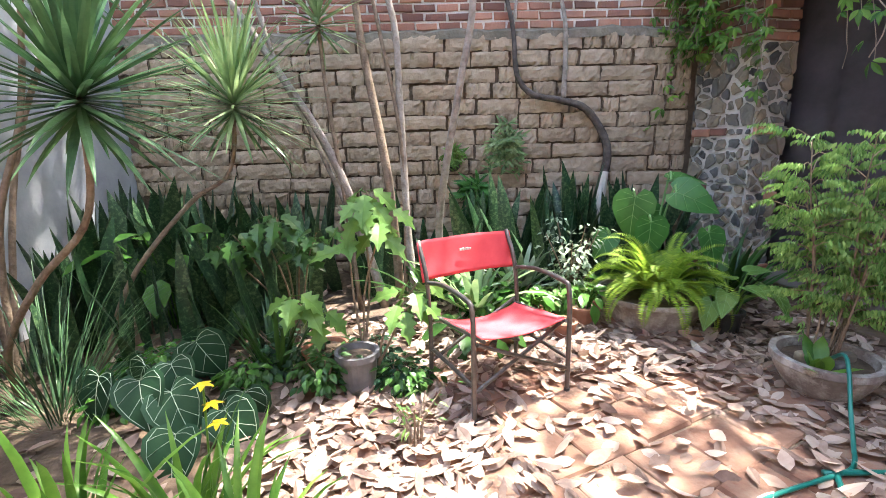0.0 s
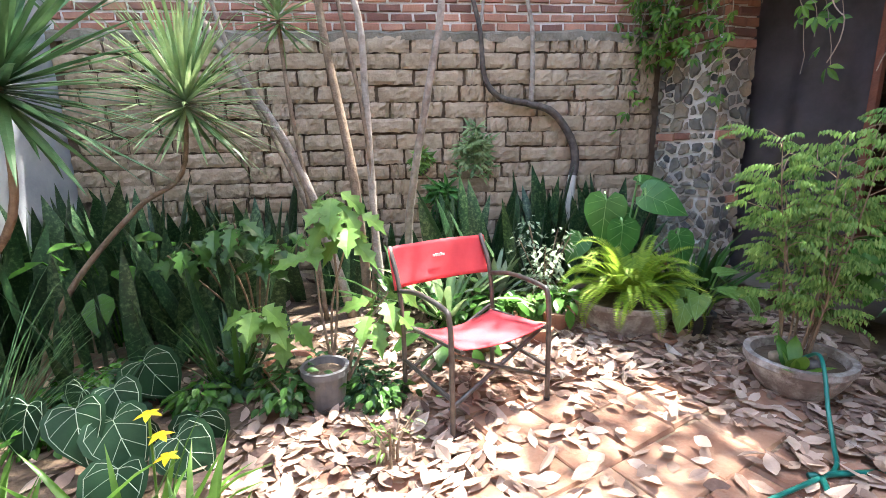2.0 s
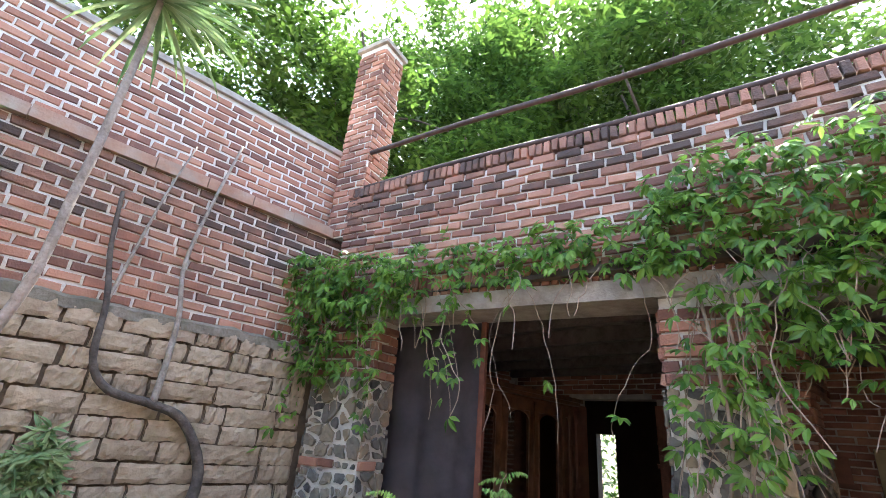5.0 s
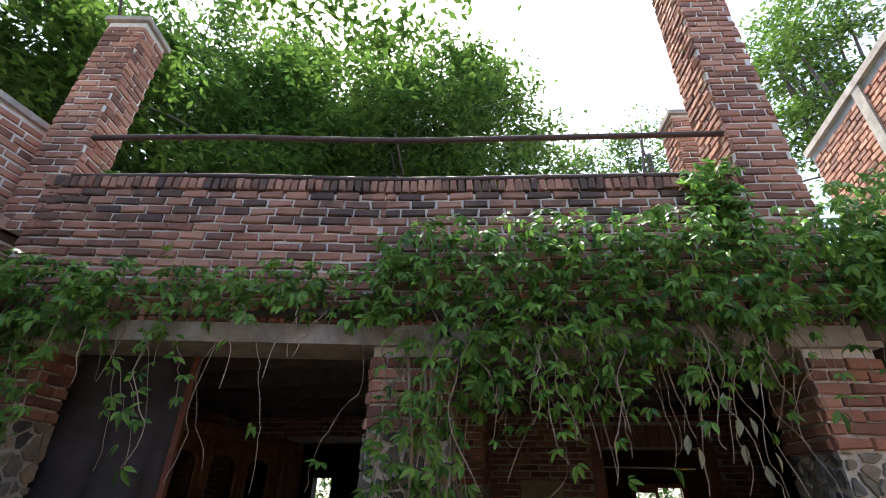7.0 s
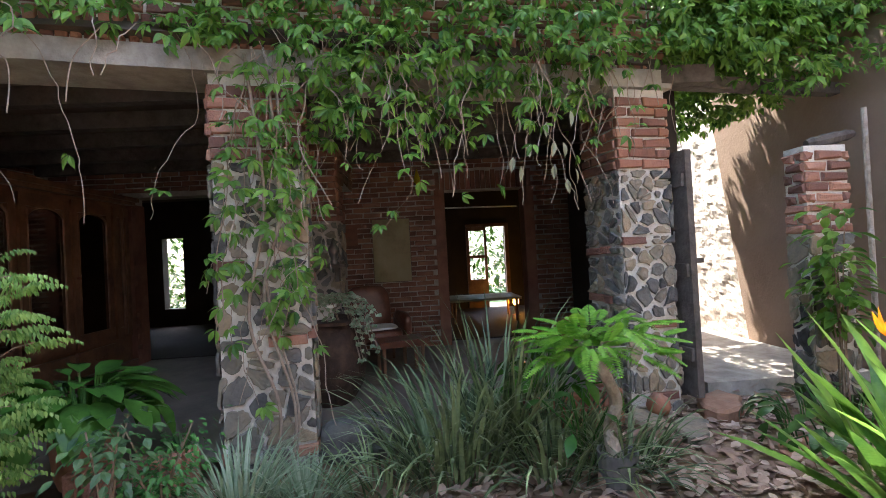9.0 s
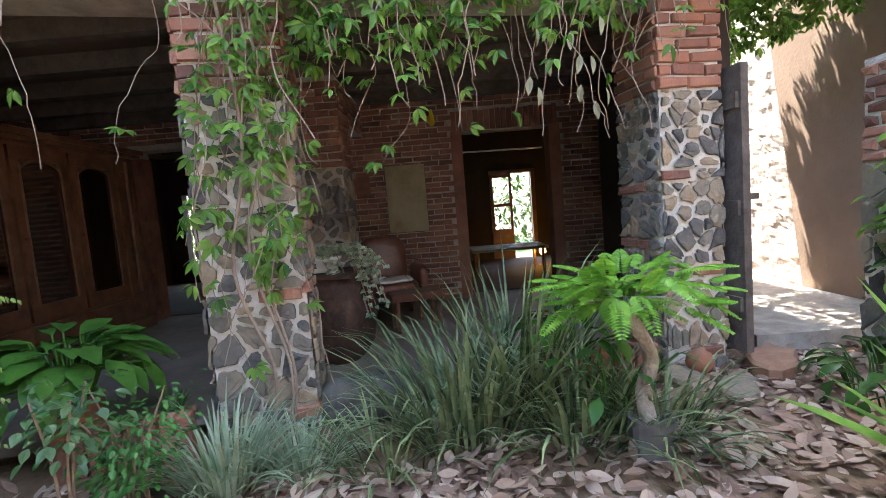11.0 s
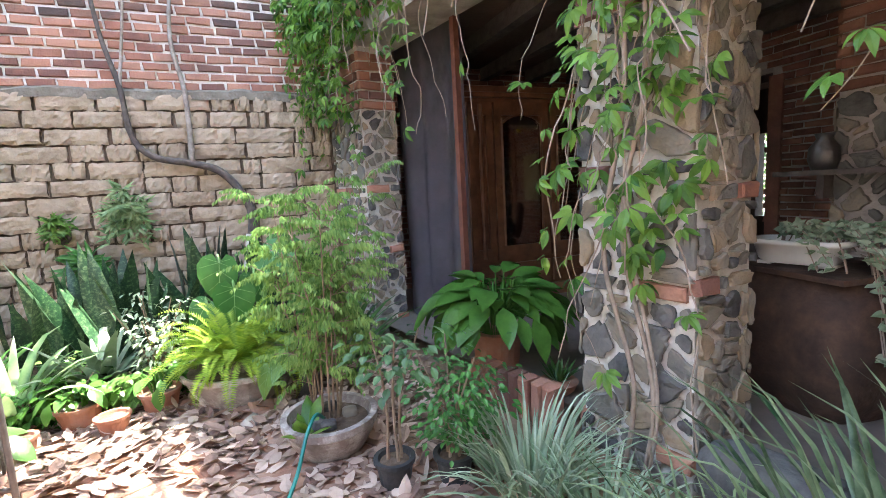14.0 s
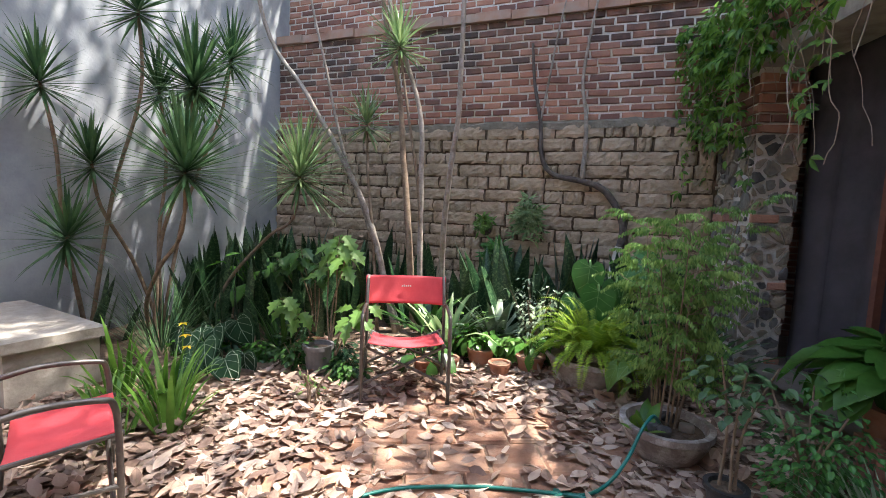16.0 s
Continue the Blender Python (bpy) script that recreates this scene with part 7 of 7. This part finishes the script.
# Added support under the creeper that shades the passage wall.
passage_beam = thing("pergola_beam", "weathered timber beam added to carry the creeper over the passage", "beam", at=P0, turn=AS)
part("beam", Build().box((3.36, 0.02, 2.56), (5.25, 0.12, 2.66)), GREY_WOOD, passage_beam)
pole = thing("wooden_pole", "thin pale wooden pole leaning on the brick pier", "pole", at=(3.46, -2.94, 0))
part("pole", Build().tube([(0, 0, 0), (0.015, -0.03, 1.1), (0.03, -0.05, 2.25)], 0.019, 8), BARK, pole)

# ---- wall and floor pieces ----
rw = random.Random(12)
courses(wall_north, Matrix.Translation((0, 4.55, 0)), -2.92, 2.42, 0.0, 2.24, 0.4, 0.1395, 0.016, 0.06, ADOBE, ADOBE, rw, name="adobe_brick", proud=0.032, wear=0.026, shape=lump, uneven=0.5)
courses(wall_north, Matrix.Translation((0, 4.59, 0)), -2.92, 2.6, 2.28, 2.84, 0.21, 0.08, 0.019, 0.05, BRICK, BRICK_J, rw, proud=0.002, near=(1.0, 2.6), limit=150)
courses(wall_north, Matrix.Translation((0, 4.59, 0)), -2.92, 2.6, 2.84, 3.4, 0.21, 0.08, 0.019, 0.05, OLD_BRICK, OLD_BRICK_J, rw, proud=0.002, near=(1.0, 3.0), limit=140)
upper = thing("wall_upper", "upper red brick courses set back above the ledge", "wall", kind="structure")
courses(upper, Matrix.Translation((0, 4.77, 0)), -2.92, 2.5, 3.5, 4.5, 0.21, 0.08, 0.019, 0.05, BRICK, BRICK_J, rw, proud=0.002, near=(1.5, 3.9))
tiles = [chip(0.285, 0.285, 0.03, rw, 0.008).mesh("paver", TILE) for _ in range(6)]
pav = thing("pavement", "uneven terracotta pavers half hidden by dry leaves", "paving", kind="structure", at=(0.95, 1.6, 0), turn=26)
for j in range(-4, 5):
    for i in range(-4, 5):
        o = new("paver", rw.choice(tiles))
        o.parent = pav
        o.matrix_local = pose(i * 0.295 + (0.15 if j % 2 else 0), j * 0.295, 0.012 + rw.uniform(-0.003, 0.006), -90 + rw.uniform(-1, 1), rw.uniform(-1, 1), 0)
